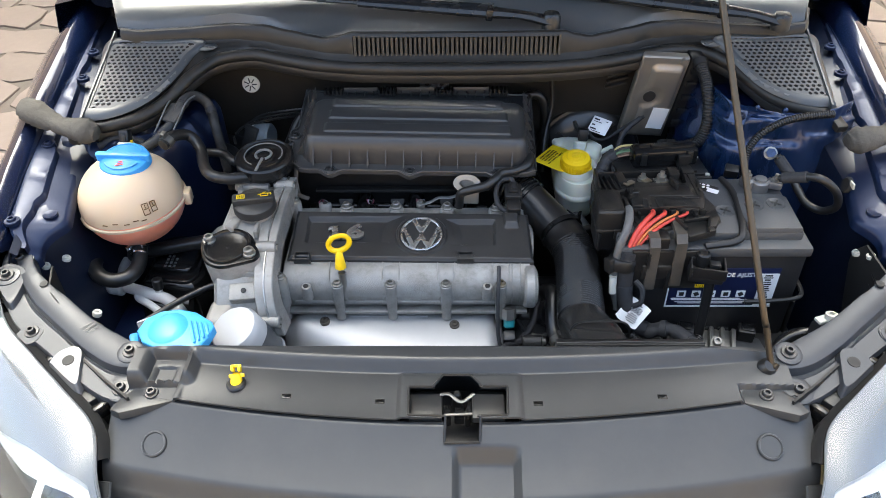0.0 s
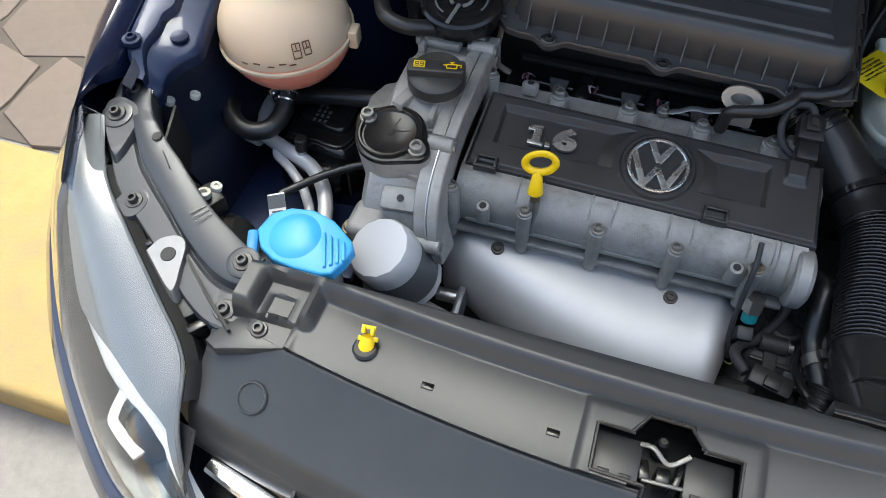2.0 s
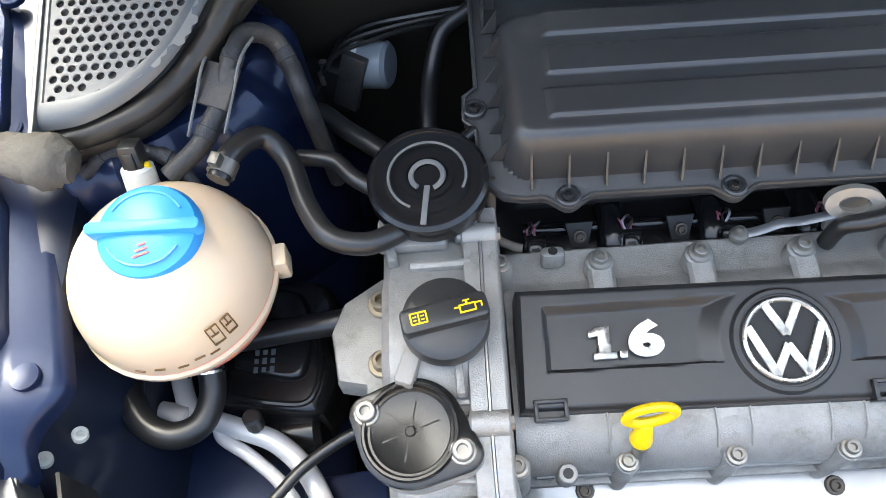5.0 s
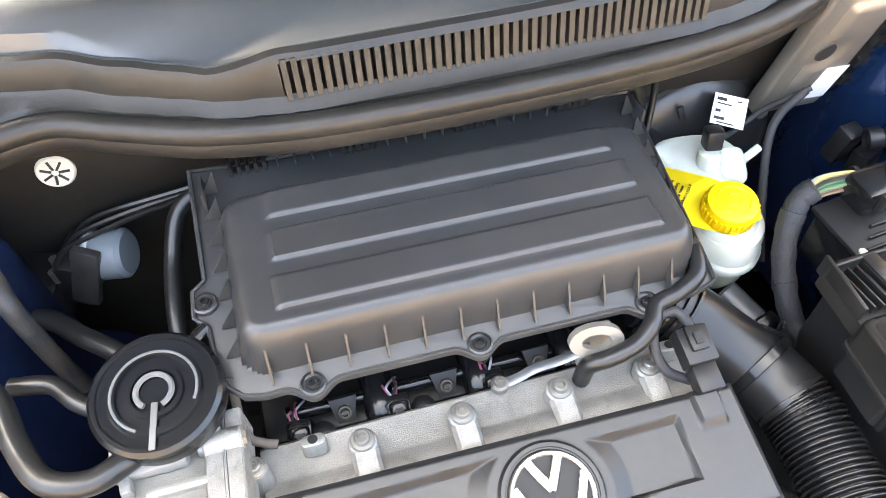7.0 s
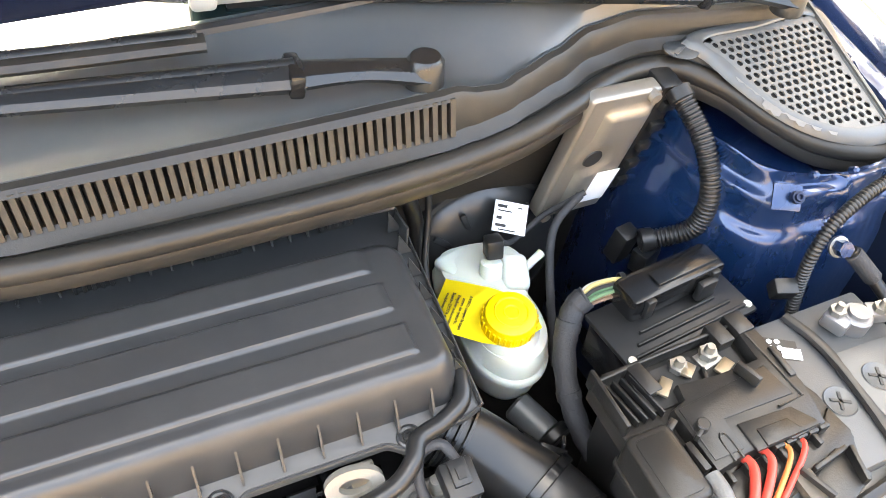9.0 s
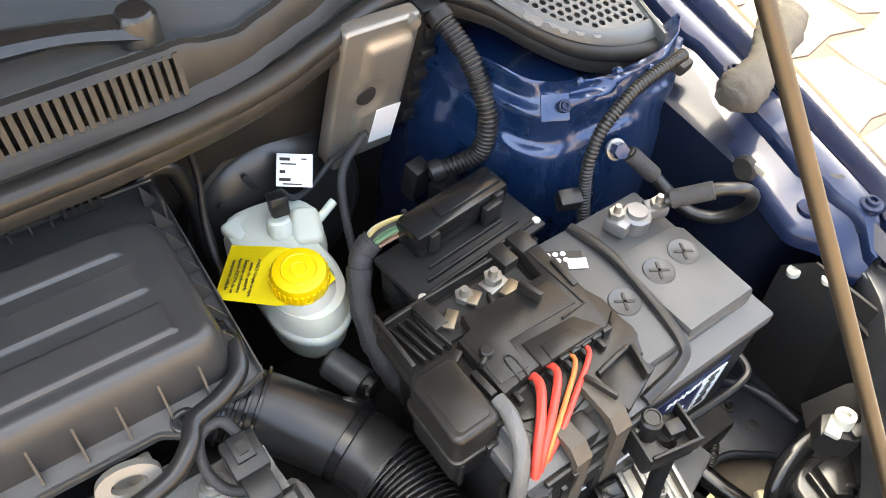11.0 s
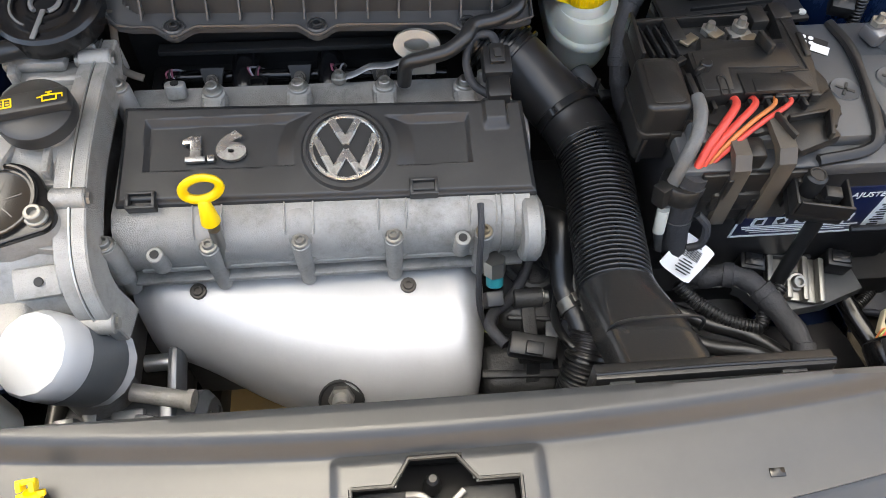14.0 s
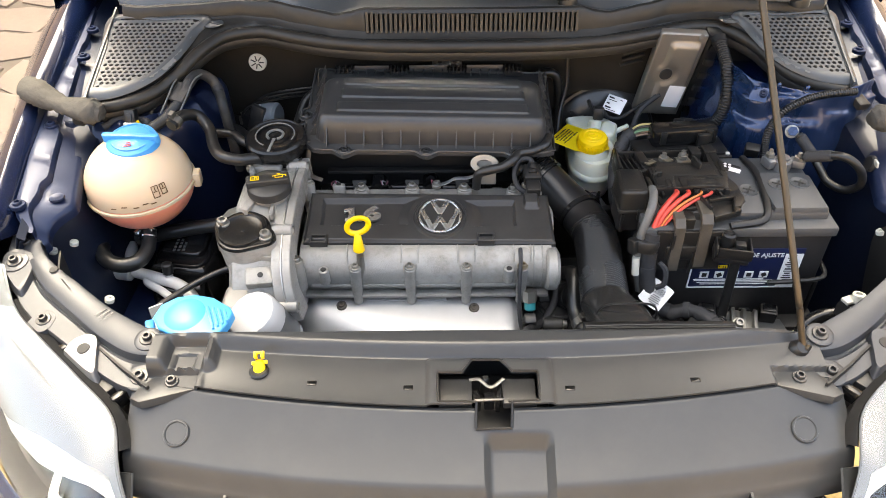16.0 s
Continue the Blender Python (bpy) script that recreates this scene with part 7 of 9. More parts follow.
vs = [[bm.verts.new(EM @ Vector((x, y, z))) for x, y in loop] for z in (-0.0035, 0.0035) for loop in (ring, hole)]
for i in range(28):
    j = (i + 1) % 28
    bm.faces.new((vs[2][i], vs[2][j], vs[3][j], vs[3][i]))
    bm.faces.new((vs[0][i], vs[1][i], vs[1][j], vs[0][j]))
    bm.faces.new((vs[0][i], vs[0][j], vs[2][j], vs[2][i]))
    bm.faces.new((vs[1][i], vs[3][i], vs[3][j], vs[1][j]))
box((0.020, 1.100, 0.815), (0.030, 0.006, 0.040), (-18, 0, 0), 0.002, bm=bm)
part("eye_plate", bm, mat("cast_steel", (0.30, 0.280, 0.245), 0.5, 0.5, grain=60, bump=0.2, var=0.15, dirt=0.3), eye_t)
part("strap", tube([(-0.062, 1.096, 0.792), (-0.045, 1.096, 0.797), (-0.030, 1.096, 0.806), (-0.012, 1.097, 0.806), (0.002, 1.096, 0.812), (0.015, 1.094, 0.822)], 0.0020, 8, 5, sx=2.2, sy=0.6), M_TAB, eye_t, "bent bare steel strap")
bolt((-0.060, 1.096, 0.794), (0, 0, 1), 0.005, eye_t, M_STEEL, washer=0.0075)
hose_thing("breather_pipe", [(0.118, 1.156, 0.848), (0.119, 1.140, 0.856), (0.112, 1.118, 0.853), (0.092, 1.108, 0.849), (0.070, 1.102, 0.848), (0.060, 1.088, 0.846), (0.044, 1.078, 0.840), (0.022, 1.074, 0.836), (0.006, 1.077, 0.826), (0.003, 1.079, 0.80)], 0.0072, M_RUBBER, "bent black breather pipe from filter box to engine", "pipe", n=10)
cn = thing("cam_sensor_plug", (0.088, 1.05, 0.81), "black electrical plug at the end of the engine", "plug")
bm = box((0.088, 1.066, 0.833), (0.026, 0.030, 0.018), (12, 0, 0), 0.002)
box((0.088, 1.068, 0.844), (0.014, 0.020, 0.005), (12, 0, 0), 0.001, bm=bm)
part("plug_body", bm, M_BLACK, cn)
part("plug_window", box((0.088, 1.066, 0.8475), (0.006, 0.009, 0.002), (12, 0, 0)), M_DARK, cn)
part("socket", box((0.088, 1.042, 0.824), (0.021, 0.022, 0.016), (12, 0, 0), 0.002), M_BLACK, cn)
hose_thing("plug_lead", [(0.092, 1.078, 0.838), (0.085, 1.095, 0.842), (0.068, 1.094, 0.838), (0.062, 1.078, 0.825), (0.068, 1.062, 0.812), (0.085, 1.052, 0.805)], 0.0042, M_TAPE, "taped lead looping to the plug", "cable")
gw = thing("filter_bracket_wire", (-0.255, 1.09, 0.80), "bent yellow-plated steel bracket wire", "bracket")
part("wire", tube([(-0.262, 1.125, 0.86), (-0.262, 1.120, 0.845), (-0.263, 1.108, 0.825), (-0.260, 1.096, 0.816), (-0.250, 1.090, 0.813), (-0.240, 1.087, 0.811)], 0.0022, 8, 6, sx=1.6, sy=0.5), M_RUST, gw)
tl = thing("knock_sensor_plug", (0.075, 0.90, 0.66), "black and teal electrical plug beside the heat shield", "plug")
part("teal_collar", cyl((0.079, 0.912, 0.712), (0.079, 0.904, 0.700), 0.0085, seg=14, bev=0.002), M_TEAL, tl, "teal plastic collar")
part("plug_body", box((0.0785, 0.899, 0.682), (0.017, 0.016, 0.030), (24, 0, 4), 0.002), M_PLASTIC, tl)
part("plug_window", box((0.0765, 0.8905, 0.690), (0.006, 0.004, 0.008), (24, 0, 4)), M_DARK, tl)
part("plug_boot", cyl((0.080, 0.893, 0.668), (0.081, 0.887, 0.655), 0.005, 0.004, 10), M_TAPE, tl)
part("wire", tube([(0.081, 0.888, 0.656), (0.078, 0.880, 0.648), (0.068, 0.882, 0.652), (0.062, 0.892, 0.664)], 0.0009, 6, 6), M_YWIRE, tl, "thin yellow-green wire")
part("upper_nut", cyl((0.078, 0.918, 0.728), (0.079, 0.912, 0.712), 0.011, seg=6), M_STEEL, tl)
part("lead", tube([(0.062, 0.938, 0.792), (0.061, 0.915, 0.782), (0.060, 0.90, 0.75), (0.062, 0.885, 0.70), (0.070, 0.875, 0.67)], 0.0029, 8, 6), M_TAPE, tl)

# ---- gearbox and low parts that close the bay ----
gear = thing("gearbox", (0.2, 0.95, 0.35), "dark dusty gearbox with its starter below the intake hose", "gearbox")
M_CASE = mat("dusty_dark_casting", (0.040, 0.040, 0.039), 0.46, 0.25, grain=40, bump=0.3, bump_scale=300, var=0.3, dirt=0.5, dirt_color=(0.085, 0.078, 0.068))
part("casing", box((0.22, 0.98, 0.50), (0.30, 0.30, 0.26), (0, 0, 0), 0.04, 4), M_CASE, gear)
part("bell_flange", prism([(0.805, 0.50), (0.812, 0.60), (0.845, 0.655), (0.90, 0.668), (0.96, 0.665), (1.02, 0.66), (1.02, 0.50)], 0.108, 0.122, Matrix(((0, 0, 1, 0), (1, 0, 0, 0), (0, 1, 0, 0), (0, 0, 0, 1))), bev=0.002), M_CASE, gear)
for y, z in ((0.818, 0.622), (0.850, 0.664), (0.905, 0.676), (0.965, 0.672)):
    part("flange_boss", cyl((0.100, y, z - 0.006), (0.130, y, z - 0.006), 0.010, seg=14, bev=0.0015), M_CASE, gear)
    bolt((0.130, y, z - 0.006), (1, 0, 0.1), 0.0062, gear, M_STEEL, washer=0.009)
starter = part("starter", box((0.104, 0.852, 0.605), (0.076, 0.050, 0.060), (10, 0, -3), 0.012, 3), M_CASE, gear, "dusty starter housing")
part("starter_band", box((0.104, 0.838, 0.636), (0.080, 0.008, 0.006), (10, 0, -3), 0.002), M_CASE, starter)
part("starter_cap", cyl((0.140, 0.852, 0.606), (0.156, 0.852, 0.607), 0.032, seg=28, bev=0.004), M_CASE, starter)
hump = part("bell_hump", box((0.118, 0.925, 0.640), (0.060, 0.085, 0.050), (6, 0, -8), 0.016, 3), M_CASE, gear)
part("hump_arch", tube([(0.098, 0.960, 0.660), (0.104, 0.935, 0.667), (0.122, 0.918, 0.668), (0.142, 0.926, 0.665), (0.148, 0.950, 0.660)], 0.0050, 8, 6), M_CASE, hump)
part("hump_rib", box((0.122, 0.888, 0.652), (0.056, 0.005, 0.018), (6, 0, -6), 0.002), M_CASE, hump)
neck = thing("coolant_elbow", (0.150, 0.94, 0.66), "black coolant elbow hose with a steel band clamp", "hose")
part("elbow", tube([(0.132, 0.968, 0.668), (0.146, 0.950, 0.686), (0.156, 0.925, 0.694), (0.161, 0.895, 0.692), (0.164, 0.868, 0.686), (0.166, 0.84, 0.672)], lambda f: 0.0205 - 0.006 * smooth01((f - 0.15) / 0.4), 18, 6), M_RUBBER, neck)
part("band_clamp", lathe([(0.0205, -0.004), (0.0222, -0.004), (0.0222, 0.004), (0.0205, 0.004)], along((0.147, 0.949, 0.687), (0.5, -0.75, 0.45)), 26), M_DSTEEL, neck, "steel band clamp")
part("clamp_screw", box((0.150, 0.962, 0.708), (0.012, 0.010, 0.010), (0, 0, 30), 0.002), M_DSTEEL, neck)
for k in range(2):
    part("hose_ring", lathe([(0.0145, -0.003), (0.0168, -0.002), (0.0168, 0.002), (0.0145, 0.003)], along((0.1635, 0.876 - 0.012 * k, 0.6875 - 0.003 * k), (0.06, -0.95, -0.2)), 22), M_RUBBER, neck)
hose_thing("ribbed_hose", [(0.168, 0.850, 0.690), (0.160, 0.830, 0.680), (0.152, 0.808, 0.655), (0.150, 0.79, 0.62)], 0.020, M_RUBBER, "thick black ribbed hose below the snorkel", ridges=26, depth=0.0018, n=6)
part("casing_rib", box((0.140 + 0.026 * k, 0.905, 0.634), (0.004, 0.13, 0.022), (0, 0, 8), 0.001), M_CASE, gear)
part("shift_bracket", prism([(0.130, 0.868), (0.172, 0.860), (0.180, 0.890), (0.166, 0.925), (0.138, 0.920)], 0.652, 0.657, bev=0.001), M_GREYP, gear, "bare steel bracket")
bolt((0.158, 0.892, 0.657), (0, 0, 1), 0.006, gear, M_STEEL, washer=0.010)
part("plug_block", box((0.106, 0.838, 0.700), (0.044, 0.022, 0.018), (10, 4, -12), 0.003), M_BLACK, gear, "black plug block")
part("plug_latch", box((0.106, 0.832, 0.711), (0.016, 0.012, 0.005), (10, 4, -12), 0.001), M_BLACK, gear)
hose_thing("starter_lead", [(0.082, 0.842, 0.700), (0.070, 0.862, 0.698), (0.078, 0.885, 0.682), (0.098, 0.905, 0.672), (0.118, 0.935, 0.680), (0.128, 0.97, 0.70)], 0.0055, M_TAPE, "taped lead running to the starter", "cable")
hose_thing("starter_lead", [(0.152, 0.830, 0.692), (0.140, 0.850, 0.690), (0.138, 0.88, 0.676), (0.150, 0.915, 0.670), (0.165, 0.95, 0.67)], 0.0045, M_RUBBER, "black lead from the starter terminal", "cable")
hose_thing("cooling_hose", [(0.138, 0.975, 0.71), (0.147, 0.955, 0.725), (0.146, 0.93, 0.715), (0.148, 0.90, 0.695), (0.158, 0.865, 0.69), (0.165, 0.83, 0.68)], 0.012, M_RUBBER, "black coolant hose beside the bellows", cl=(0.7,))
und = thing("under_tray", (0, 1.0, 0.2), "dark plastic tray below the engine", "under tray")
bm = box((-0.42, 1.02, 0.36), (0.26, 0.56, 0.02), bev=0.004)
box((0.32, 1.05, 0.36), (0.50, 0.64, 0.02), bev=0.004, bm=bm)
box((0.0, 1.25, 0.40), (0.9, 0.24, 0.02), bev=0.004, bm=bm)
part("tray_sheet", bm, M_DARK, und)

# ---- prop rod ----
rod = thing("prop_rod", (0.385, 0.729, 0.805), "grey-brown steel bonnet prop rod in its pivot", "prop rod")
r0 = Vector((0.388, 0.732, 0.812))
part("rod_bar", tube([r0 + Vector((0.006, -0.008, -0.002)), r0, (0.376, 0.746, 0.856), (0.3626, 0.758, 0.90), (0.3145, 0.928, 1.15), (0.254, 1.148, 1.464)], 0.0041, 14, 5), M_ROD, rod)
part("pivot_bush", lathe([(0, 0.005), (0.0075, 0.005), (0.0108, 0.001), (0.0120, -0.006), (0, -0.006)], along((0.385, 0.728, 0.807), (0.2, -0.45, 0.9)), 20), M_RUBBER, rod, "black rubber pivot bush")

# ---- battery ----
batt = thing("battery", (0.37, 1.01, 0.655), "black car battery with a dusty grey lid and printed label", "battery")
part("case", box((0.372, 1.018, 0.735), (0.268, 0.162, 0.165), bev=0.004), M_BATTB, batt)
part("lid", box((0.373, 1.018, 0.820), (0.274, 0.168, 0.016), bev=0.003), M_BATT, batt, "dusty grey battery lid")
part("lid_step", box((0.374, 1.026, 0.832), (0.254, 0.142, 0.018), bev=0.004), M_BATT, batt)
part("lid_block", prism([(0.421, 0.956), (0.497, 0.956), (0.499, 1.036), (0.490, 1.044), (0.425, 1.046), (0.418, 1.03)], 0.838, 0.8485, bev=0.004), M_BATT, batt)
for x, y in ((0.443, 1.013), (0.476, 1.016), (0.401, 1.009)):
    z = 0.8486 if x > 0.42 else 0.8412
    cap_ = part("cell_cap", lathe([(0, 0.0006), (0.0125, 0.0006), (0.0135, 0.0012), (0.0142, 0.0)], Matrix.Translation((x, y, z)), 24), M_BATT, batt)
    for a in (45, -45):
        part("cross_slot", box((x, y, z + 0.0009), (0.017, 0.0026, 0.0012), (0, 0, a + 15)), M_INK, cap_)
# label on the front face
LAB = Matrix.Translation((0.395, 0.9362, 0.752)) @ pose(0, 0, 0, 90, 0, 0)
lab = part("label_sheet", join(B(), box((0, 0, 0), (0.160, 0.076, 0.0012), bev=0.0004), LAB), M_NLABEL, batt, "printed navy and white battery label")
for x, y, w, h in ((0, -0.0365, 0.160, 0.0024), (-0.0788, 0.0, 0.0022, 0.074), (0.066, -0.004, 0.026, 0.064), (-0.02, -0.0205, 0.104, 0.0014)):
    part("white_field", join(B(), box((x, y, 0.0009), (w, h, 0.0008)), LAB), M_WHITE, lab)
part("warning_triangle", prism([(-0.006, -0.004), (0.006, -0.004), (0.0, 0.007)], 0.0008, 0.0018, LAB @ Matrix.Translation((-0.066, 0.008, 0))), M_YELLOW, lab, "yellow warning triangle")
part("wording", writing("DE AJUSTE", 0.0105, LAB @ Matrix.Translation((0.026, 0.026, 0.0016)), 0.0003), M_WHITE, lab)
part("yellow_wording", writing("Premium", 0.0115, LAB @ Matrix.Translation((-0.048, 0.006, 0.0018)), 0.0003, 0.0004), M_YELLOW, lab)
for k in range(5):
    part("warning_field", join(B(), box((-0.058 + 0.022 * k, -0.011, 0.0012), (0.013, 0.012, 0.0008)), LAB), M_WHITE, lab)
for k in range(5):
    part("symbol", join(B(), box((-0.058 + 0.022 * k, -0.011, 0.0018), (0.007, 0.007, 0.0006), (0, 0, 30 * k)), LAB), M_INK, lab)
bm = B()
for k in range(14):
    box((0.064, -0.030 + 0.0042 * k, 0.0014), (0.014 - 0.003 * (k % 3), 0.0016 + 0.0008 * (k % 2), 0.0006), bm=bm)
part("code_bars", join(B(), bm, LAB), M_INK, lab)
bm = B()
for k in range(3):
    box((-0.012, -0.0225 - 0.0034 * k, 0.0016), (0.118 - 0.01 * k, 0.0012, 0.0005), bm=bm)
part("small_print", join(B(), bm, LAB), M_WHITE, lab)
# strap and sticker on the lid
part("lid_strap", tube([(0.417, 1.095, 0.842), (0.423, 1.06, 0.8445), (0.4215, 1.016, 0.8445), (0.412, 0.958, 0.842), (0.400, 0.944, 0.834), (0.356, 0.938, 0.830)], 0.0042, 8, 6, sx=1.3), M_BLACK, batt)
stk = part("sticker", prism([(0.372, 1.066), (0.398, 1.052), (0.408, 1.070), (0.382, 1.086)], 0.8405, 0.8412), M_BLACK, batt)
for k in range(6):
    part("dot", lathe([(0.0026, 0), (0.0026, 0.0004), (0, 0.0004)], Matrix.Translation((0.378 + 0.0062 * (k // 2) + 0.002 * (k % 2), 1.075 + 0.0065 * (k % 2) - 0.0028 * (k // 2), 0.8413)), 8), M_WHITE, stk)
part("white_field", box((0.396, 1.061, 0.8414), (0.017, 0.011, 0.0004), (0, 0, -30)), M_WHITE, stk)
# minus terminal and cable
term = thing("battery_clamp", (0.467, 1.068, 0.838), "grey lead battery clamp with a bolted cable", "battery clamp")
bm = lathe([(0.014, -0.006), (0.014, 0.010), (0.012, 0.012), (0.0095, 0.012), (0.009, 0.0155), (0, 0.016)], Matrix.Translation((0.467, 1.066, 0.846)), 20)
box((0.450, 1.070, 0.850), (0.018, 0.022, 0.015), (0, 0, 20), 0.003, bm=bm)
box((0.489, 1.064, 0.852), (0.022, 0.016, 0.013), (0, 0, -20), 0.003, bm=bm)
part("clamp_body", bm, M_TAB, term)
for p in ((0.449, 1.074, 0.858), (0.488, 1.062, 0.859)):
    part("stud", cyl(p, Vector(p) + Vector((0, 0, 0.012)), 0.004, 0.003, 10), M_STEEL, term)
    part("nut", cyl(p, Vector(p) + Vector((0, 0, 0.005)), 0.007, seg=6), M_STEEL, term)
cb = hose_thing("battery_cable", [(0.492, 1.058, 0.866), (0.510, 1.042, 0.880), (0.534, 1.022, 0.888), (0.560, 1.018, 0.868), (0.572, 1.024, 0.838), (0.562, 1.040, 0.818), (0.545, 1.060, 0.818), (0.538, 1.080, 0.827), (0.527, 1.106, 0.845), (0.508, 1.122, 0.866)], 0.0062, M_RUBBER, "black battery earth cable looping to the wing", "cable")
part("heat_shrink", cyl((0.494, 1.056, 0.868), (0.520, 1.034, 0.884), 0.0085, seg=14, bev=0.001), M_TAPE, cb, "dark heat-shrink sleeve")
part("heat_shrink", cyl((0.530, 1.100, 0.841), (0.510, 1.120, 0.864), 0.0085, seg=14, bev=0.001), M_TAPE, cb, "dark heat-shrink sleeve")
part("cable_lug", lathe([(0.0105, 0), (0.0105, 0.003), (0.006, 0.004)], along((0.500, 1.131, 0.866), (-0.15, -0.8, 0.5)), 16), M_STEEL, cb)
part("lug_nut", cyl((0.499, 1.130, 0.867), (0.496, 1.119, 0.874), 0.0078, seg=6), M_BLUEW, cb)

# ---- fuse box on the battery ----
fuse = thing("fuse_box", (0.30, 1.03, 0.84), "dusty black fuse box lid on top of the battery", "fuse box")
part("base_plate", prism([(0.216, 0.985), (0.216, 1.096), (0.375, 1.098), (0.378, 1.050), (0.388, 1.022), (0.388, 0.980), (0.370, 0.962), (0.262, 0.962), (0.255, 0.978)][::-1], 0.826, 0.843, bev=0.003), M_BROWN, fuse)
lidp = [(0.259, 0.992), (0.258, 1.048), (0.272, 1.052), (0.275, 1.066), (0.310, 1.062), (0.352, 1.062), (0.354, 1.088), (0.372, 1.088), (0.373, 1.030), (0.364, 0.994), (0.330, 0.992), (0.326, 0.996), (0.29, 0.996)]
flid = part("lid", prism(lidp[::-1], 0.842, 0.857, bev=0.003), M_BROWN, fuse)
part("lid_step", prism([(0.296, 0.9935), (0.296, 1.018), (0.345, 1.015), (0.356, 0.999), (0.3575, 0.9945)][::-1], 0.8565, 0.8592, bev=0.0008), M_BROWN, flid)
part("lid_step", prism([(0.305, 0.994), (0.306, 1.0085), (0.334, 1.0075), (0.341, 0.994)][::-1], 0.8590, 0.8606, bev=0.0006), M_BROWN, flid)
part("lid_step", prism([(0.262, 1.000), (0.262, 1.046), (0.330, 1.052), (0.352, 1.054), (0.356, 1.024), (0.290, 1.026), (0.288, 1.000)][::-1], 0.8565, 0.8580, bev=0.0006), M_BROWN, flid)
part("lid_ridge", tube([(0.3585, 1.086, 0.8574), (0.3625, 1.020, 0.8574), (0.337, 1.0185, 0.8585)], 0.0012, 6, 1), M_BROWN, flid)
part("lid_ridge", tube([(0.276, 0.994, 0.8574), (0.2765, 1.014, 0.8585), (0.283, 1.014, 0.8585), (0.2835, 0.994, 0.8574)], 0.0011, 6, 3), M_BROWN, flid)
for k in range(5):
    part("cable_gate", box((0.318 + 0.011 * k, 0.994, 0.848), (0.009, 0.006, 0.014), bev=0.001), M_BROWN, flid)
bm = cyl((0.268, 1.026, 0.857), (0.268, 1.026, 0.866), 0.0055, seg=14, bev=0.001)
box((0.263, 1.022, 0.8605), (0.012, 0.004, 0.008), (0, 0, 30), 0.001, bm=bm)
part("lid_latch", bm, M_BROWN, flid)
part("lid_hook", box((0.330, 1.050, 0.863), (0.005, 0.022, 0.012), (0, 0, 18), 0.0015), M_BROWN, flid)
for x, y, sx, sy, rz in ((0.247, 1.036, 0.016, 0.006, 30), (0.252, 1.008, 0.006, 0.024, 4), (0.369, 1.052, 0.006, 0.030, -2)):
    part("lid_clip", box((x, y, 0.855), (sx, sy, 0.008), (0, 0, rz), 0.001), M_BROWN, flid)
side = part("side_cover", prism(rrect(0.040, 0.062, 0.007, 4, 0.2265, 1.009), 0.829, 0.861, bev=0.0045, seg=4), M_BROWN, fuse)
part("side_lid", prism(rrect(0.029, 0.050, 0.005, 4, 0.2265, 1.009), 0.8605, 0.8618, bev=0.0008), M_BROWN, side)
part("side_base", prism(rrect(0.035, 0.057, 0.006, 4, 0.2265, 1.009), 0.790, 0.824, bev=0.0), M_BLACK, side)
part("side_rim", prism(rrect(0.044, 0.066, 0.008, 4, 0.2265, 1.009), 0.824, 0.829, bev=0.0015), M_BROWN, side)
for y in (0.976, 1.042):
    part("rim_catch", box((0.238, y, 0.822), (0.010, 0.005, 0.018), bev=0.001), M_BROWN, side)
for x in (0.213, 0.240):
    part("foot_rib", box((x, 0.9785, 0.806), (0.004, 0.005, 0.032), bev=0.001), M_BLACK, side)
part("side_latch", box((0.252, 0.974, 0.808), (0.012, 0.010, 0.026), bev=0.002), M_BROWN, fuse)
for p in ((0.291, 1.083, 0.846), (0.320, 1.083, 0.850)):
    bm = box((p[0], p[1] - 0.002, p[2] - 0.003), (0.022, 0.016, 0.004), (0, 0, 10), 0.001)
    cyl(p, (p[0], p[1], p[2] + 0.006), 0.008, seg=6, bm=bm)
    cyl((p[0], p[1], p[2] + 0.006), (p[0], p[1], p[2] + 0.013), 0.0045, 0.0035, 12, bm=bm)
    part("terminal_nut", bm, M_STEEL, fuse, "plated terminal nut")
# Black sheet draws the shade of the terminal recess.
part("terminal_bay", box((0.297, 1.072, 0.8445), (0.100, 0.034, 0.004)), M_DARK, fuse)
for x, y, sx, sy, sz, rz in ((0.256, 1.082, 0.014, 0.030, 0.014, 8), (0.232, 1.094, 0.032, 0.004, 0.016, 4), (0.300, 1.098, 0.15, 0.004, 0.014, 2), (0.2185, 1.075, 0.004, 0.055, 0.022, 0), (0.340, 1.095, 0.016, 0.022, 0.020, 4), (0.362, 1.098, 0.018, 0.022, 0.022, 4), (0.305, 1.064, 0.004, 0.022, 0.010, -20)):
    part("bay_wall", box((x, y, 0.847), (sx, sy, sz), (0, 0, rz), 0.0015), M_BROWN, fuse)
for k in range(4):
    part("bay_rib", box((0.227 + 0.008 * k, 1.070, 0.848), (0.0018, 0.040, 0.008), (0, 0, 10), 0.0004), M_BLACK, fuse)
for x, y, sx, sy, rz in ((0.268, 1.070, 0.020, 0.010, 40), (0.296, 1.076, 0.016, 0.009, 35), (0.326, 1.068, 0.020, 0.010, 25)):
    part("bus_plate", box((x, y, 0.8505), (sx, sy, 0.003), (0, 8, rz), 0.0008), M_GOLD, fuse, "dull brass bus plate")
part("front_apron", prism([(0.258, 0.990), (0.372, 1.000), (0.384, 1.008), (0.387, 0.985), (0.376, 0.964), (0.327, 0.964), (0.300, 0.958), (0.262, 0.972)][::-1], 0.832, 0.8465, bev=0.003), M_BROWN, fuse)
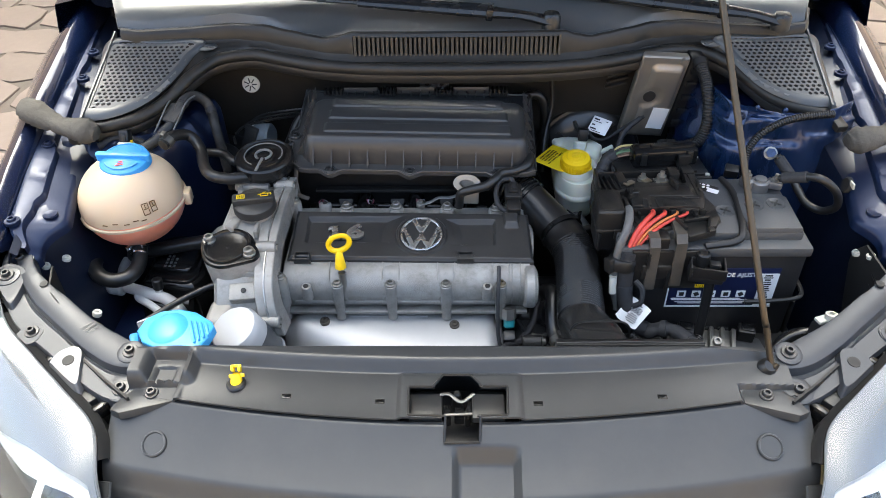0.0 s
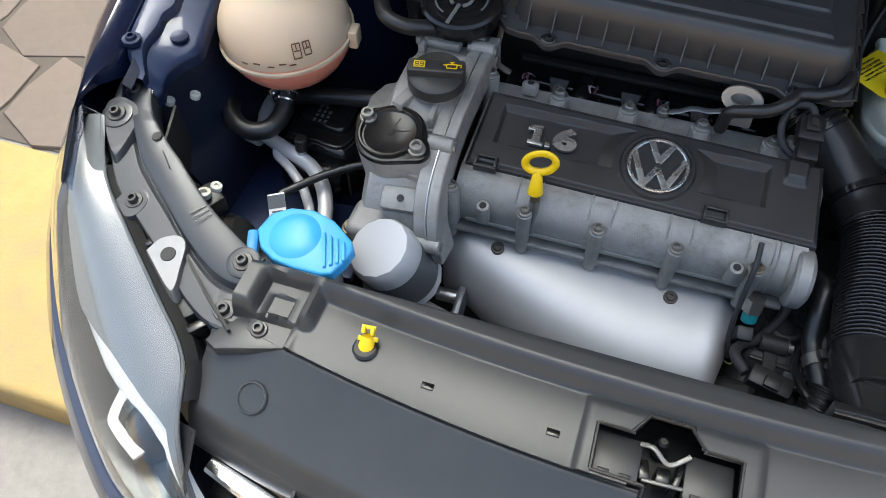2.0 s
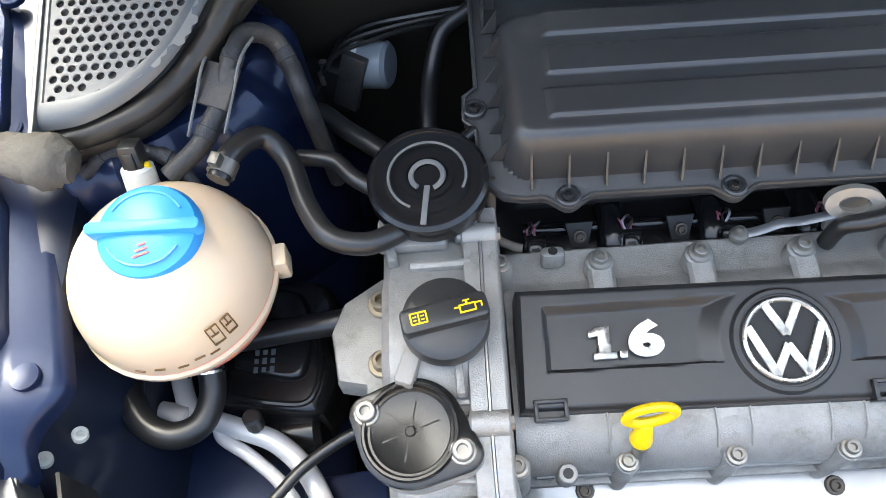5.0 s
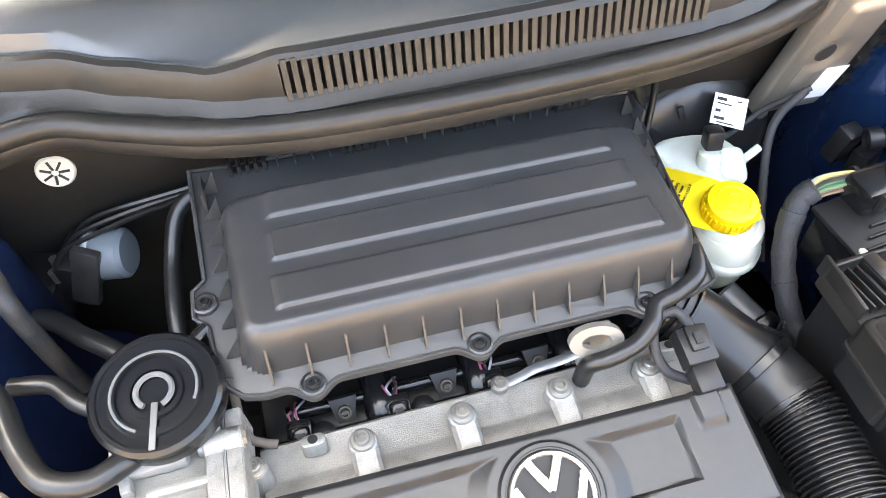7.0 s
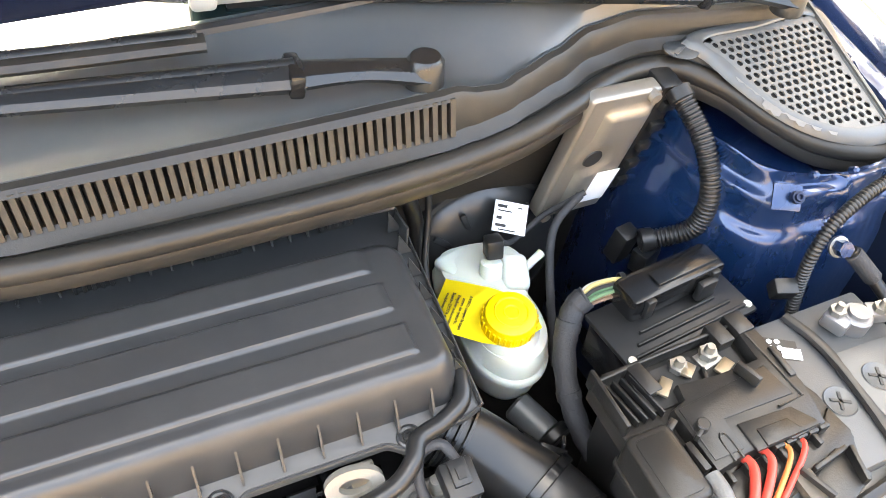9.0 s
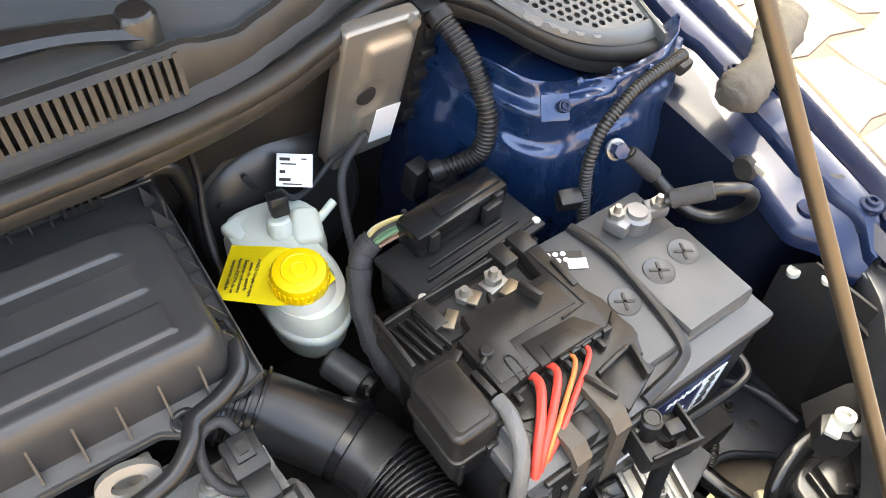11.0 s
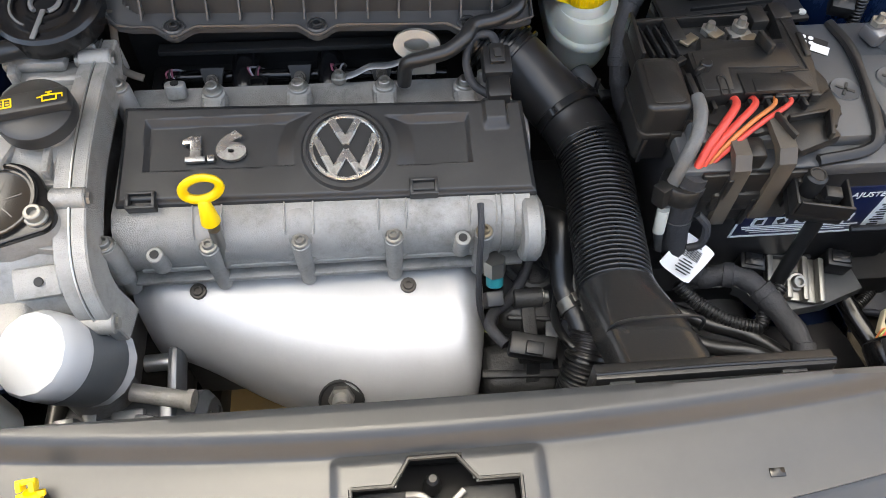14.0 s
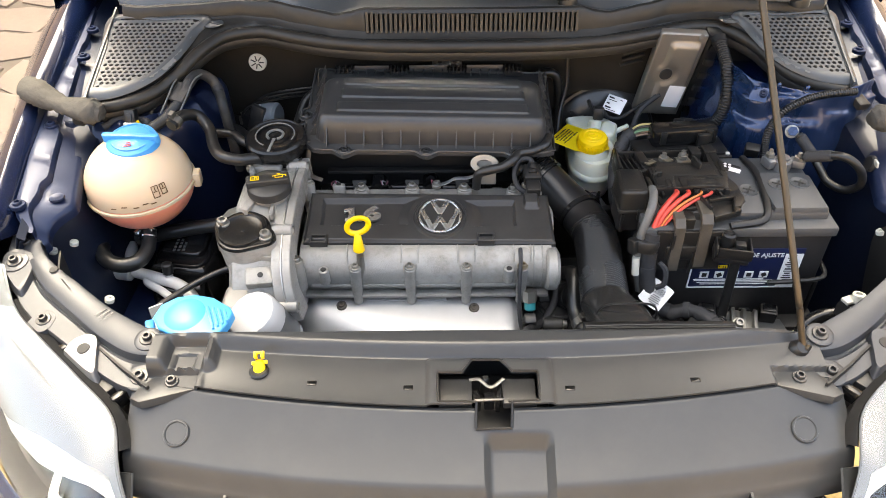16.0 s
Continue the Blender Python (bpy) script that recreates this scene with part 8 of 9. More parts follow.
for k in range(6):
    part("apron_tooth", box((0.268 + 0.0165 * k, 0.987, 0.8475), (0.004, 0.010, 0.012), (0, 0, 3), 0.0008), M_BROWN, fuse)
# Warm light on the arms' front faces is put into their tan colour.
for x0, x1, zt in ((0.275, 0.290, 0.846), (0.311, 0.327, 0.853)):
    bm = prism([(0.970, zt + 0.001), (0.936, zt), (0.926, zt - 0.010), (0.922, zt - 0.085), (0.928, zt - 0.085), (0.932, zt - 0.014), (0.944, zt - 0.007), (0.972, zt - 0.007)], x0, x1, Matrix(((0, 0, 1, 0), (1, 0, 0, 0), (0, 1, 0, 0), (0, 0, 0, 1))), bev=0.001)
    part("clip_arm", bm, M_TAN, fuse, "dusty clip arm with warm light in its tan colour")
bm = box((0.296, 0.946, 0.815), (0.018, 0.022, 0.060), bev=0.003)
box((0.296, 0.930, 0.79), (0.055, 0.010, 0.025), bev=0.003, bm=bm)
part("clip_housing", bm, M_BROWN, fuse)
bm = box((0.345, 0.955, 0.845), (0.045, 0.030, 0.012), (0, 0, 20), 0.002)
for k in range(2):
    box((0.322 + 0.040 * k, 0.958, 0.853), (0.004, 0.028, 0.012), (0, 0, 20 - 36 * k), 0.001, bm=bm)
box((0.346, 0.970, 0.852), (0.036, 0.004, 0.010), (0, 0, 8), 0.001, bm=bm)
part("ribbed_bracket", bm, M_BROWN, fuse)
hd = part("hold_down", box((0.356, 0.914, 0.800), (0.048, 0.034, 0.012), (4, 0, -12), 0.003), M_BLACK, fuse, "black cable holder with a bolt cap")
for x, y, sx, sy in ((0.356, 0.898, 0.046, 0.003), (0.379, 0.909, 0.003, 0.032), (0.334, 0.917, 0.003, 0.032), (0.366, 0.912, 0.014, 0.012)):
    part("holder_wall", box((x, y, 0.811), (sx, sy, 0.018), (0, 0, -12), 0.001), M_BLACK, hd)
part("bolt_cap", cyl((0.352, 0.925, 0.803), (0.352, 0.925, 0.828), 0.0105, 0.0095, 18, bev=0.002), M_BLACK, hd)
part("cap_ring", lathe([(0.0055, 0.0), (0.006, 0.0012), (0.0070, 0.0012), (0.0075, 0.0)], Matrix.Translation((0.352, 0.925, 0.828)), 18), M_BLACK, hd)
part("holder_arm", tube([(0.360, 0.912, 0.812), (0.362, 0.905, 0.79), (0.362, 0.900, 0.74), (0.360, 0.89, 0.68)], 0.007, 10, 5), M_BLACK, hd)
hold = part("cable_holder", lathe([(0.0135, -0.009), (0.0185, -0.009), (0.0195, -0.007), (0.0195, 0.007), (0.0185, 0.009), (0.0135, 0.009)], Matrix.Translation((0.241, 0.938, 0.800)) @ pose(0, 0, 0, -12, 6, 0), 28), M_BROWN, fuse, "moulded cable holder ring")
part("holder_arm", box((0.277, 0.933, 0.799), (0.042, 0.010, 0.020), (-12, 4, -4), 0.002), M_BROWN, hold)
part("arm_web", box((0.276, 0.940, 0.806), (0.046, 0.018, 0.003), (-12, 4, -4), 0.001), M_BROWN, hold)
part("ring_lug", box((0.222, 0.930, 0.802), (0.012, 0.014, 0.022), (-12, 0, 30), 0.002), M_BROWN, hold)

part("front_skirt", box((0.302, 0.9315, 0.792), (0.100, 0.006, 0.070), (0, 0, 0), 0.002), M_BROWN, fuse, "black skirt hanging before the battery")
for x, z in ((0.276, 0.805), (0.340, 0.800), (0.308, 0.775)):
    part("skirt_rib", box((x, 0.9270, z), (0.005, 0.006, 0.040), (0, 0, 0), 0.001), M_BROWN, fuse)

# cables from the fuse box
hose_thing("grey_cable", [(0.252, 0.992, 0.858), (0.251, 0.975, 0.858), (0.245, 0.955, 0.850), (0.236, 0.942, 0.830), (0.232, 0.937, 0.80), (0.234, 0.932, 0.76), (0.242, 0.925, 0.72)], 0.0062, M_GREYW, "grey sleeved cable from the fuse box", "cable")
for k, (x0, r, mt, lb) in enumerate(((0.289, 0.0040, M_RED, "thick red cable from the fuse box"), (0.306, 0.0034, M_RED, "red cable from the fuse box"), (0.324, 0.0021, M_ORANGE, "thin orange wire from the fuse box"), (0.338, 0.0024, M_RED, "thin red wire from the fuse box"))):
    e = Vector((0.246 + 0.004 * k, 0.936 + 0.002 * k, 0.815))
    hose_thing("red_cable" if mt is M_RED else "orange_wire", [(x0, 1.000, 0.848), (x0 - 0.002, 0.985, 0.853), (x0 * 0.6 + e.x * 0.4, 0.966, 0.853), (x0 * 0.25 + e.x * 0.75, 0.950, 0.842), e, e + Vector((0, -0.001, -0.03))], r, mt, lb, "cable")
hose_thing("cable_sleeve", [(0.249, 0.938, 0.822), (0.248, 0.936, 0.80), (0.248, 0.930, 0.76), (0.254, 0.920, 0.725), (0.268, 0.912, 0.70), (0.290, 0.908, 0.69)], 0.0125, M_TAPE, "taped cable bundle below the holder", "wiring")
part("white_sleeve", cyl((0.229, 0.928, 0.782), (0.230, 0.922, 0.755), 0.0055, seg=12), M_WPLAS, bpy.data.objects["cable_sleeve"], "white plastic sleeve")
part("loop_tie", tube([(0.262, 0.925, 0.775), (0.272, 0.918, 0.765), (0.272, 0.912, 0.745), (0.262, 0.914, 0.735)], 0.004, 8, 5), M_TAPE, bpy.data.objects["cable_sleeve"])
bt = thing("barcode_tag", (0.27, 0.905, 0.69), "white paper tag with a bar code on the loom", "tag")
ux, uy = Vector((0.029, -0.015, -0.011)).normalized(), Vector((0.024, 0.0155, 0.0135)).normalized()
uy = (uy - ux * uy.dot(ux)).normalized()
BM_ = Matrix.Translation((0.262, 0.908, 0.727)) @ Matrix((ux, uy, ux.cross(uy))).transposed().to_4x4()
rows = []
for i in range(9):
    u = -1 + i / 4
    k = 1 - 0.10 * max(0.0, abs(u) - 0.7) / 0.3
    rows.append([BM_ @ Vector((0.0180 * u + 0.003 * v, 0.0200 * v * k - 0.002 * u, 0.0016 * math.sin(2.2 * v + 0.6) + 0.0022 * u * u)) for v in [-1 + j / 4 for j in range(9)]])
part("tag_sheet", sheet(rows, 0.0006), M_WHITE, bt)
bm = B()
for k in range(17):
    box((-0.0105 + 0.0013 * k, 0.0055, 0.0036), (0.00045 + 0.0004 * (k % 3 == 0), 0.0105, 0.0004), bm=bm)
for y, w in ((0.0135, 0.012), (-0.0025, 0.010), (-0.0055, 0.016), (-0.0085, 0.014), (-0.0115, 0.017), (-0.0145, 0.012)):
    box((0.0015, y, 0.0036), (w, 0.0013, 0.0004), bm=bm)
part("bar_code", join(B(), bm, BM_), M_INK, bt)

# ---- battery tray and looms in the front corner ----
tray = thing("battery_tray", (0.37, 1.0, 0.60), "black plastic battery tray with a steel clamp plate", "battery tray")
part("tray_base", box((0.375, 1.01, 0.635), (0.30, 0.20, 0.04), bev=0.006), M_BLACK, tray)
part("tray_ledge", prism([(0.312, 0.941), (0.384, 0.950), (0.470, 0.926), (0.474, 0.900), (0.428, 0.884), (0.366, 0.876), (0.345, 0.905), (0.318, 0.922)][::-1], 0.640, 0.656, bev=0.002), M_BATT, tray, "grey tray ledge")
cpl_m = Matrix.Translation((0.397, 0.912, 0.662)) @ pose(0, 0, 0, 6, -4, -14)
cplate = part("clamp_plate", join(B(), box((0, 0, 0), (0.056, 0.050, 0.004), bev=0.0012), cpl_m), M_STEEL, tray, "bare metal clamp plate")
for x in (-0.025, -0.006, 0.010, 0.026):
    part("plate_rib", join(B(), box((x, -0.001, 0.005), (0.007, 0.050, 0.010), (0, 12, 0), 0.0022), cpl_m), M_STEEL, cplate)
part("plate_tongue", join(B(), box((-0.016, -0.030, -0.003), (0.022, 0.022, 0.003), (18, 0, 12), 0.001), cpl_m), M_STEEL, cplate)
bolt((0.397, 0.905, 0.668), (0, -0.4, 0.9), 0.007, tray, M_STEEL, washer=0.010, h=0.007)
for x, y in ((0.354, 0.929), (0.447, 0.926)):
    foot = part("foot", box((x, y, 0.668), (0.026, 0.020, 0.024), (8, 0, -14), 0.003), M_BLACK, tray)
    part("foot_cap", box((x, y - 0.001, 0.681), (0.019, 0.014, 0.003), (8, 0, -14), 0.001), M_GLOSSB, foot)
for k in range(4):
    part("tray_tooth", box((0.330 + 0.028 * k, 0.944 - 0.003 * k, 0.664), (0.016, 0.006, 0.014), (0, 0, -8), 0.0015), M_BLACK, tray)
for dx in (-0.012, 0.012):
    part("hook_end", box((0.336 + dx, 0.925, 0.662), (0.006, 0.016, 0.012), (0, 0, -20), 0.0015), M_BLACK, tray)
part("side_wire", tube([(0.512, 1.00, 0.748), (0.514, 0.95, 0.748), (0.511, 0.928, 0.745), (0.495, 0.922, 0.742), (0.46, 0.923, 0.737), (0.43, 0.926, 0.733)], 0.0036, 8, 6), M_BLACK, tray)
part("tray_wall", box((0.512, 1.02, 0.68), (0.006, 0.16, 0.08), bev=0.002), M_BLACK, tray)
hose_thing("wiring_loom", [(0.285, 0.905, 0.690), (0.310, 0.900, 0.702), (0.330, 0.888, 0.704), (0.349, 0.858, 0.70), (0.360, 0.818, 0.70), (0.352, 0.79, 0.68), (0.345, 0.775, 0.64)], lambda f: 0.0108 + 0.0009 * math.sin(46 * f) + 0.0006 * math.sin(17 * f), M_TAPE, "thick taped wiring loom in the front corner", "wiring")
hose_thing("corrugated_conduit", [(0.262, 0.900, 0.69), (0.280, 0.882, 0.682), (0.306, 0.862, 0.680), (0.334, 0.852, 0.682), (0.342, 0.865, 0.69), (0.36, 0.885, 0.70)], 0.0062, M_RUBBER, "thin black corrugated conduit", "conduit", ridges=40, depth=0.0012, n=6)
hose_thing("coolant_hose", [(0.20, 0.905, 0.66), (0.252, 0.885, 0.668), (0.291, 0.862, 0.672), (0.326, 0.846, 0.674), (0.360, 0.818, 0.672), (0.375, 0.795, 0.66)], 0.0075, M_RUBBER, "thin black hose in the front corner")
hose_thing("coolant_hose", [(0.20, 0.875, 0.66), (0.255, 0.856, 0.668), (0.286, 0.838, 0.672), (0.325, 0.829, 0.672), (0.358, 0.815, 0.668)], 0.0078, M_RUBBER, "thin black hose beside its twin")
hose_thing("taped_hose", [(0.245, 0.815, 0.70), (0.262, 0.806, 0.703), (0.288, 0.802, 0.702), (0.312, 0.792, 0.695), (0.33, 0.785, 0.68)], 0.0105, M_TAPE, "short taped hose with white bands", "hose", cl=())
for x, y in ((0.268, 0.8045), (0.276, 0.8032)):
    part("white_band", lathe([(0.0108, -0.001), (0.0112, -0.001), (0.0112, 0.001), (0.0108, 0.001)], along((x, y, 0.7028), (1, -0.15, 0)), 16), M_WPLAS, bpy.data.objects["taped_hose"])
# black cover plate and lamp back in the corner
cpl = thing("corner_cover", (0.40, 0.83, 0.60), "flat black plastic cover behind the headlamp", "cover")
part("plate", prism([(0.429, 0.887), (0.465, 0.891), (0.475, 0.867), (0.484, 0.826), (0.468, 0.787), (0.464, 0.742), (0.345, 0.742), (0.335, 0.800), (0.350, 0.860), (0.385, 0.890)][::-1], 0.50, 0.60, bev=0.004), M_BATTB, cpl)
part("lip", tube([(0.429, 0.887, 0.602), (0.422, 0.862, 0.602), (0.416, 0.825, 0.602), (0.396, 0.790, 0.602)], 0.003, 8, 5), M_BATTB, cpl)
part("notch_block", box((0.418, 0.858, 0.606), (0.012, 0.022, 0.016), (0, 0, 12), 0.002), M_BLACK, cpl)
part("ledge", box((0.345, 0.785, 0.69), (0.05, 0.012, 0.05), (0, 0, -16), 0.002), M_BLACK, cpl)
for s in (-1, 1):
    lb = HL[s]
    part("rear_shell", box((s * 0.545, 0.795, 0.655 if s > 0 else 0.630), (0.11, 0.09, 0.11 if s > 0 else 0.09), (0, 0, s * 38), 0.016, 3), M_BLACK, lb)
    if s < 0:
        part("bulb_cap", lathe([(0, 0.030), (0.036, 0.030), (0.044, 0.022), (0.046, 0.0), (0, 0)], along((s * 0.500, 0.820, 0.690), (-s * 0.75, 0.45, 0.35)), 28), M_BLACK, lb)
        part("plug", cyl((s * 0.470, 0.800, 0.700), (s * 0.440, 0.818, 0.695), 0.019, 0.017, 18, bev=0.003), M_BLACK, lb)
        part("adjuster", lathe([(0.0085, 0), (0.0085, 0.006), (0.004, 0.007), (0.004, 0.003), (0, 0.003)], along((s * 0.528, 0.847, 0.757), (0, 0.2, 1)), 14), M_WPLAS, lb, "white plastic adjuster")
        part("bracket", box((s * 0.532, 0.845, 0.742), (0.034, 0.044, 0.024), (0, 0, s * 30), 0.004), M_BLACK, lb)
        continue
    part("adjuster", lathe([(0.0085, -0.008), (0.0085, 0.004), (0.004, 0.005), (0.004, 0.001), (0, 0.001)], along((0.513, 0.843, 0.782), (0, 0.2, 1)), 16), M_WPLAS, lb, "white plastic adjuster")
    part("adjuster_foot", box((0.503, 0.843, 0.776), (0.020, 0.013, 0.006), (0, 0, 20), 0.002), M_WPLAS, lb, "white plastic adjuster foot")
    part("bracket", prism([(0.490, 0.846), (0.508, 0.858), (0.535, 0.845), (0.540, 0.822), (0.512, 0.822)][::-1], 0.735, 0.772, bev=0.004), M_BATTB, lb, "dark grey adjuster housing")
    part("bracket_step", box((0.520, 0.829, 0.774), (0.020, 0.012, 0.008), (0, 0, -20), 0.002), M_BATTB, lb)
    shell = part("upper_shell", prism([(0.458, 0.832), (0.475, 0.842), (0.497, 0.843), (0.517, 0.840), (0.533, 0.833), (0.525, 0.804), (0.500, 0.782), (0.470, 0.768), (0.447, 0.786), (0.452, 0.812)][::-1], 0.640, 0.735, bev=0.007, seg=3), M_SNORK, lb, "satin grey rear housing")
    part("shell_rim", tube([(0.449, 0.826, 0.700), (0.453, 0.838, 0.722), (0.471, 0.847, 0.737), (0.497, 0.849, 0.742), (0.519, 0.845, 0.742), (0.537, 0.836, 0.738)], 0.0085, 12, 6, sx=1.25), M_GLOSSB, shell, "smooth black collar")
    part("shell_deck", prism([(0.486, 0.832), (0.515, 0.829), (0.520, 0.806), (0.498, 0.790), (0.478, 0.806)][::-1], 0.735, 0.744, bev=0.004, seg=2), M_SNORK, shell)
    part("shell_ridge", box((0.474, 0.815, 0.738), (0.004, 0.034, 0.008), (0, 0, -12), 0.0015), M_SNORK, shell)
    part("shell_ridge", box((0.500, 0.798, 0.746), (0.004, 0.028, 0.006), (0, 0, 52), 0.0015), M_SNORK, shell)
    knob = part("knob", cyl((0.457, 0.803, 0.752), (0.462, 0.784, 0.748), 0.0058, 0.0066, 14, bev=0.001), M_BATTB, shell)
    part("knob_neck", cyl((0.461, 0.787, 0.748), (0.466, 0.772, 0.745), 0.0082, seg=14, bev=0.001), M_BATTB, shell)
    MA, MB = Vector((0.431, 0.815, 0.712)), Vector((0.438, 0.764, 0.700))
    MM = along(MA, MB - MA)
    motor = part("level_motor", lathe([(0, -0.004), (0.014, -0.004), (0.019, -0.001), (0.0205, 0.003), (0.0205, 0.024), (0.0185, 0.025), (0.0185, 0.027), (0.0215, 0.028), (0.0215, 0.056), (0, 0.058)], MM, 32), M_GLOSSB, lb, "round black lamp motor")
    part("motor_plug", box(MA + Vector((-0.012, -0.016, 0.016)), (0.006, 0.024, 0.006), (0, -40, -8), 0.0015), M_BATTB, motor)
    part("paint_dot", lathe([(0, 0.0008), (0.0022, 0.0008), (0.0026, 0)], along(MM @ Vector((0, 0, 0.034)) + Vector((-0.013, 0, 0.0168)), (-0.6, 0, 0.8)), 10), M_WHITE, motor, "white paint dot")
    part("plug_cap", box((0.448, 0.834, 0.706), (0.020, 0.026, 0.012), (10, 0, -30), 0.003), mat("cream_plastic", (0.48, 0.42, 0.28), 0.45, grain=50), lb, "cream plastic connector")
    for k, mt in enumerate((M_ORANGE, M_YWIRE, M_RED, M_ORANGE)):
        part("plug_wire", tube([(0.440 + 0.002 * k, 0.826, 0.710), (0.434 + 0.002 * k, 0.827 - 0.001 * k, 0.714), (0.429 + 0.001 * k, 0.822 - 0.002 * k, 0.708), (0.428, 0.816 - 0.002 * k, 0.694)], 0.0009, 6, 4), mt, lb)
    part("lower_shell", box((0.470, 0.762, 0.650), (0.085, 0.060, 0.075), (0, 0, 30), 0.010, 3), M_BLACK, lb)
hose_thing("corrugated_conduit", [(0.540, 0.952, 0.605), (0.522, 0.935, 0.622), (0.505, 0.912, 0.622), (0.480, 0.893, 0.615)], 0.0052, M_RUBBER, "short black corrugated conduit by the tray", "conduit", ridges=34, depth=0.0012, n=6)
hose_thing("corner_cable", [(0.445, 0.925, 0.635), (0.463, 0.903, 0.632), (0.470, 0.874, 0.630), (0.480, 0.836, 0.625), (0.482, 0.80, 0.60)], 0.0105, M_GLOSSB, "black rubber hose behind the headlamp", "hose")

liner = thing("side_liner", (0.58, 0.93, 0.55), "black plastic liner panel inside the wing", "liner")
rows = [[(0.594 + 0.045 * smooth01((0.82 - z) / 0.25), y, z - 1.2 * max(0, y - 0.95)) for z in (0.822, 0.80, 0.72, 0.62, 0.50)] for y in (0.84, 0.88, 0.92, 0.95, 0.975)]
part("liner_panel", sheet(rows, 0.003), M_DARK, liner)
for k in range(4):
    part("liner_rib", box((0.5945 + 0.005 * k, 0.886 + 0.006 * k, 0.790 - 0.022 * k), (0.006, 0.060, 0.003), (14, 0, 0), 0.001), M_BLACK, liner)
leg = thing("leg_plate", (0.56, 0.92, 0.58), "dusty dark blue steel plate with a round hole", "plate")
part("plate", prism([(0.512, 0.940), (0.545, 0.962), (0.570, 1.00), (0.640, 0.985), (0.645, 0.860), (0.580, 0.855), (0.566, 0.872), (0.548, 0.885), (0.530, 0.897), (0.505, 0.905)][::-1], 0.582, 0.590, bev=0.002), M_LEG, leg)
part("plate_ridge", tube([(0.560, 0.985, 0.592), (0.596, 0.958, 0.594), (0.616, 0.925, 0.594), (0.622, 0.880, 0.593)], 0.007, 10, 6), M_LEG, leg)
part("plate_edge", tube([(0.505, 0.903, 0.590), (0.530, 0.897, 0.592), (0.549, 0.884, 0.592), (0.566, 0.871, 0.592), (0.582, 0.852, 0.590)], 0.004, 10, 6), M_LEG, leg)
bolt((0.574, 0.937, 0.590), (0, 0, 1), 0.0048, leg, M_DSTEEL, washer=0.008)
part("plate_hole", lathe([(0, 0.0006), (0.0055, 0.0006), (0.0065, 0.0)], Matrix.Translation((0.580, 0.906, 0.5902)), 16), M_DARK, leg)
part("cup", lathe([(0.041, 0.012), (0.043, 0.010), (0.040, 0.004), (0.030, 0.0), (0, -0.002)], along((0.530, 0.869, 0.568), (0, 0, 1)), 36), M_TAN, leg, "tan dusty round recess")
part("skirt", sheet([[(x, y, z) for z in (0.586, 0.56, 0.50)] for x, y in ((0.43, 0.96), (0.49, 0.945), (0.512, 0.938), (0.507, 0.905), (0.49, 0.885))], 0.003), M_BLUEW, leg)

# ---- control box, brake reservoir and engine computer ----
ecm = thing("relay_box", (0.335, 1.15, 0.79), "black relay box with a plugged wiring connector", "relay box")
RM = Matrix.Translation((0.335, 1.152, 0.0)) @ pose(0, 0, 0, 0, 0, 6)
part("box_body", join(B(), box((0, -0.008, 0.800), (0.140, 0.060, 0.055), bev=0.004), RM), M_GLOSSB, ecm)
part("box_flange", join(B(), box((0, -0.008, 0.826), (0.148, 0.068, 0.006), bev=0.002), RM), M_BLACK, ecm)
part("connector", join(B(), box((0.008, 0.014, 0.843), (0.108, 0.034, 0.030), bev=0.006), RM), M_GLOSSB, ecm, "smooth black cable connector")
part("connector_lever", join(B(), box((0.035, -0.008, 0.842), (0.02, 0.008, 0.022), bev=0.002), RM), M_BLACK, ecm)
for x, y in ((-0.068, -0.034), (0.068, -0.034), (0.068, 0.020)):
    p = RM @ Vector((x, y, 0.830))
    part("rivet", lathe([(0.004, -0.002), (0.004, 0.001), (0, 0.002)], Matrix.Translation(p), 10), M_WPLAS, ecm)
for k in range(4):
    part("fin", join(B(), box((0, -0.0405, 0.812 - 0.012 * k), (0.132, 0.006, 0.003), bev=0.0008), RM), M_BLACK, ecm)
for k in range(3):
    part("top_rail", join(B(), box((0.0, -0.034 + 0.010 * k, 0.8305), (0.128 - 0.02 * k, 0.003, 0.005), bev=0.0008), RM), M_BLACK, ecm)
for x in (-0.030, 0.046):
    part("connector_clip", join(B(), box((x, -0.004, 0.846), (0.010, 0.006, 0.022), bev=0.0015), RM), M_BLACK, ecm)
part("connector_step", join(B(), box((0.020, 0.012, 0.8595), (0.070, 0.016, 0.004), bev=0.001), RM), M_GLOSSB, ecm)
lm = hose_thing("wiring_loom", [(0.268, 1.183, 0.835), (0.262, 1.183, 0.831), (0.253, 1.180, 0.822), (0.240, 1.162, 0.795), (0.236, 1.135, 0.762), (0.240, 1.11, 0.735), (0.25, 1.09, 0.71)], lambda f: 0.0108 + 0.0005 * math.sin(60 * f), M_TAPE, "thick taped wiring loom curving down to the bay", "wiring")
WIRES = (("white", (0.45, 0.45, 0.42)), ("green", (0.10, 0.18, 0.10)), ("violet", (0.24, 0.19, 0.22)), ("yellow", (0.42, 0.34, 0.15)), ("brown", (0.20, 0.13, 0.09)), ("grey", (0.36, 0.36, 0.36)), ("black", (0.03, 0.03, 0.03)), ("orange", (0.42, 0.26, 0.12)))
WM = [mat("wire_" + n_, c, 0.4, grain=60) for n_, c in WIRES]
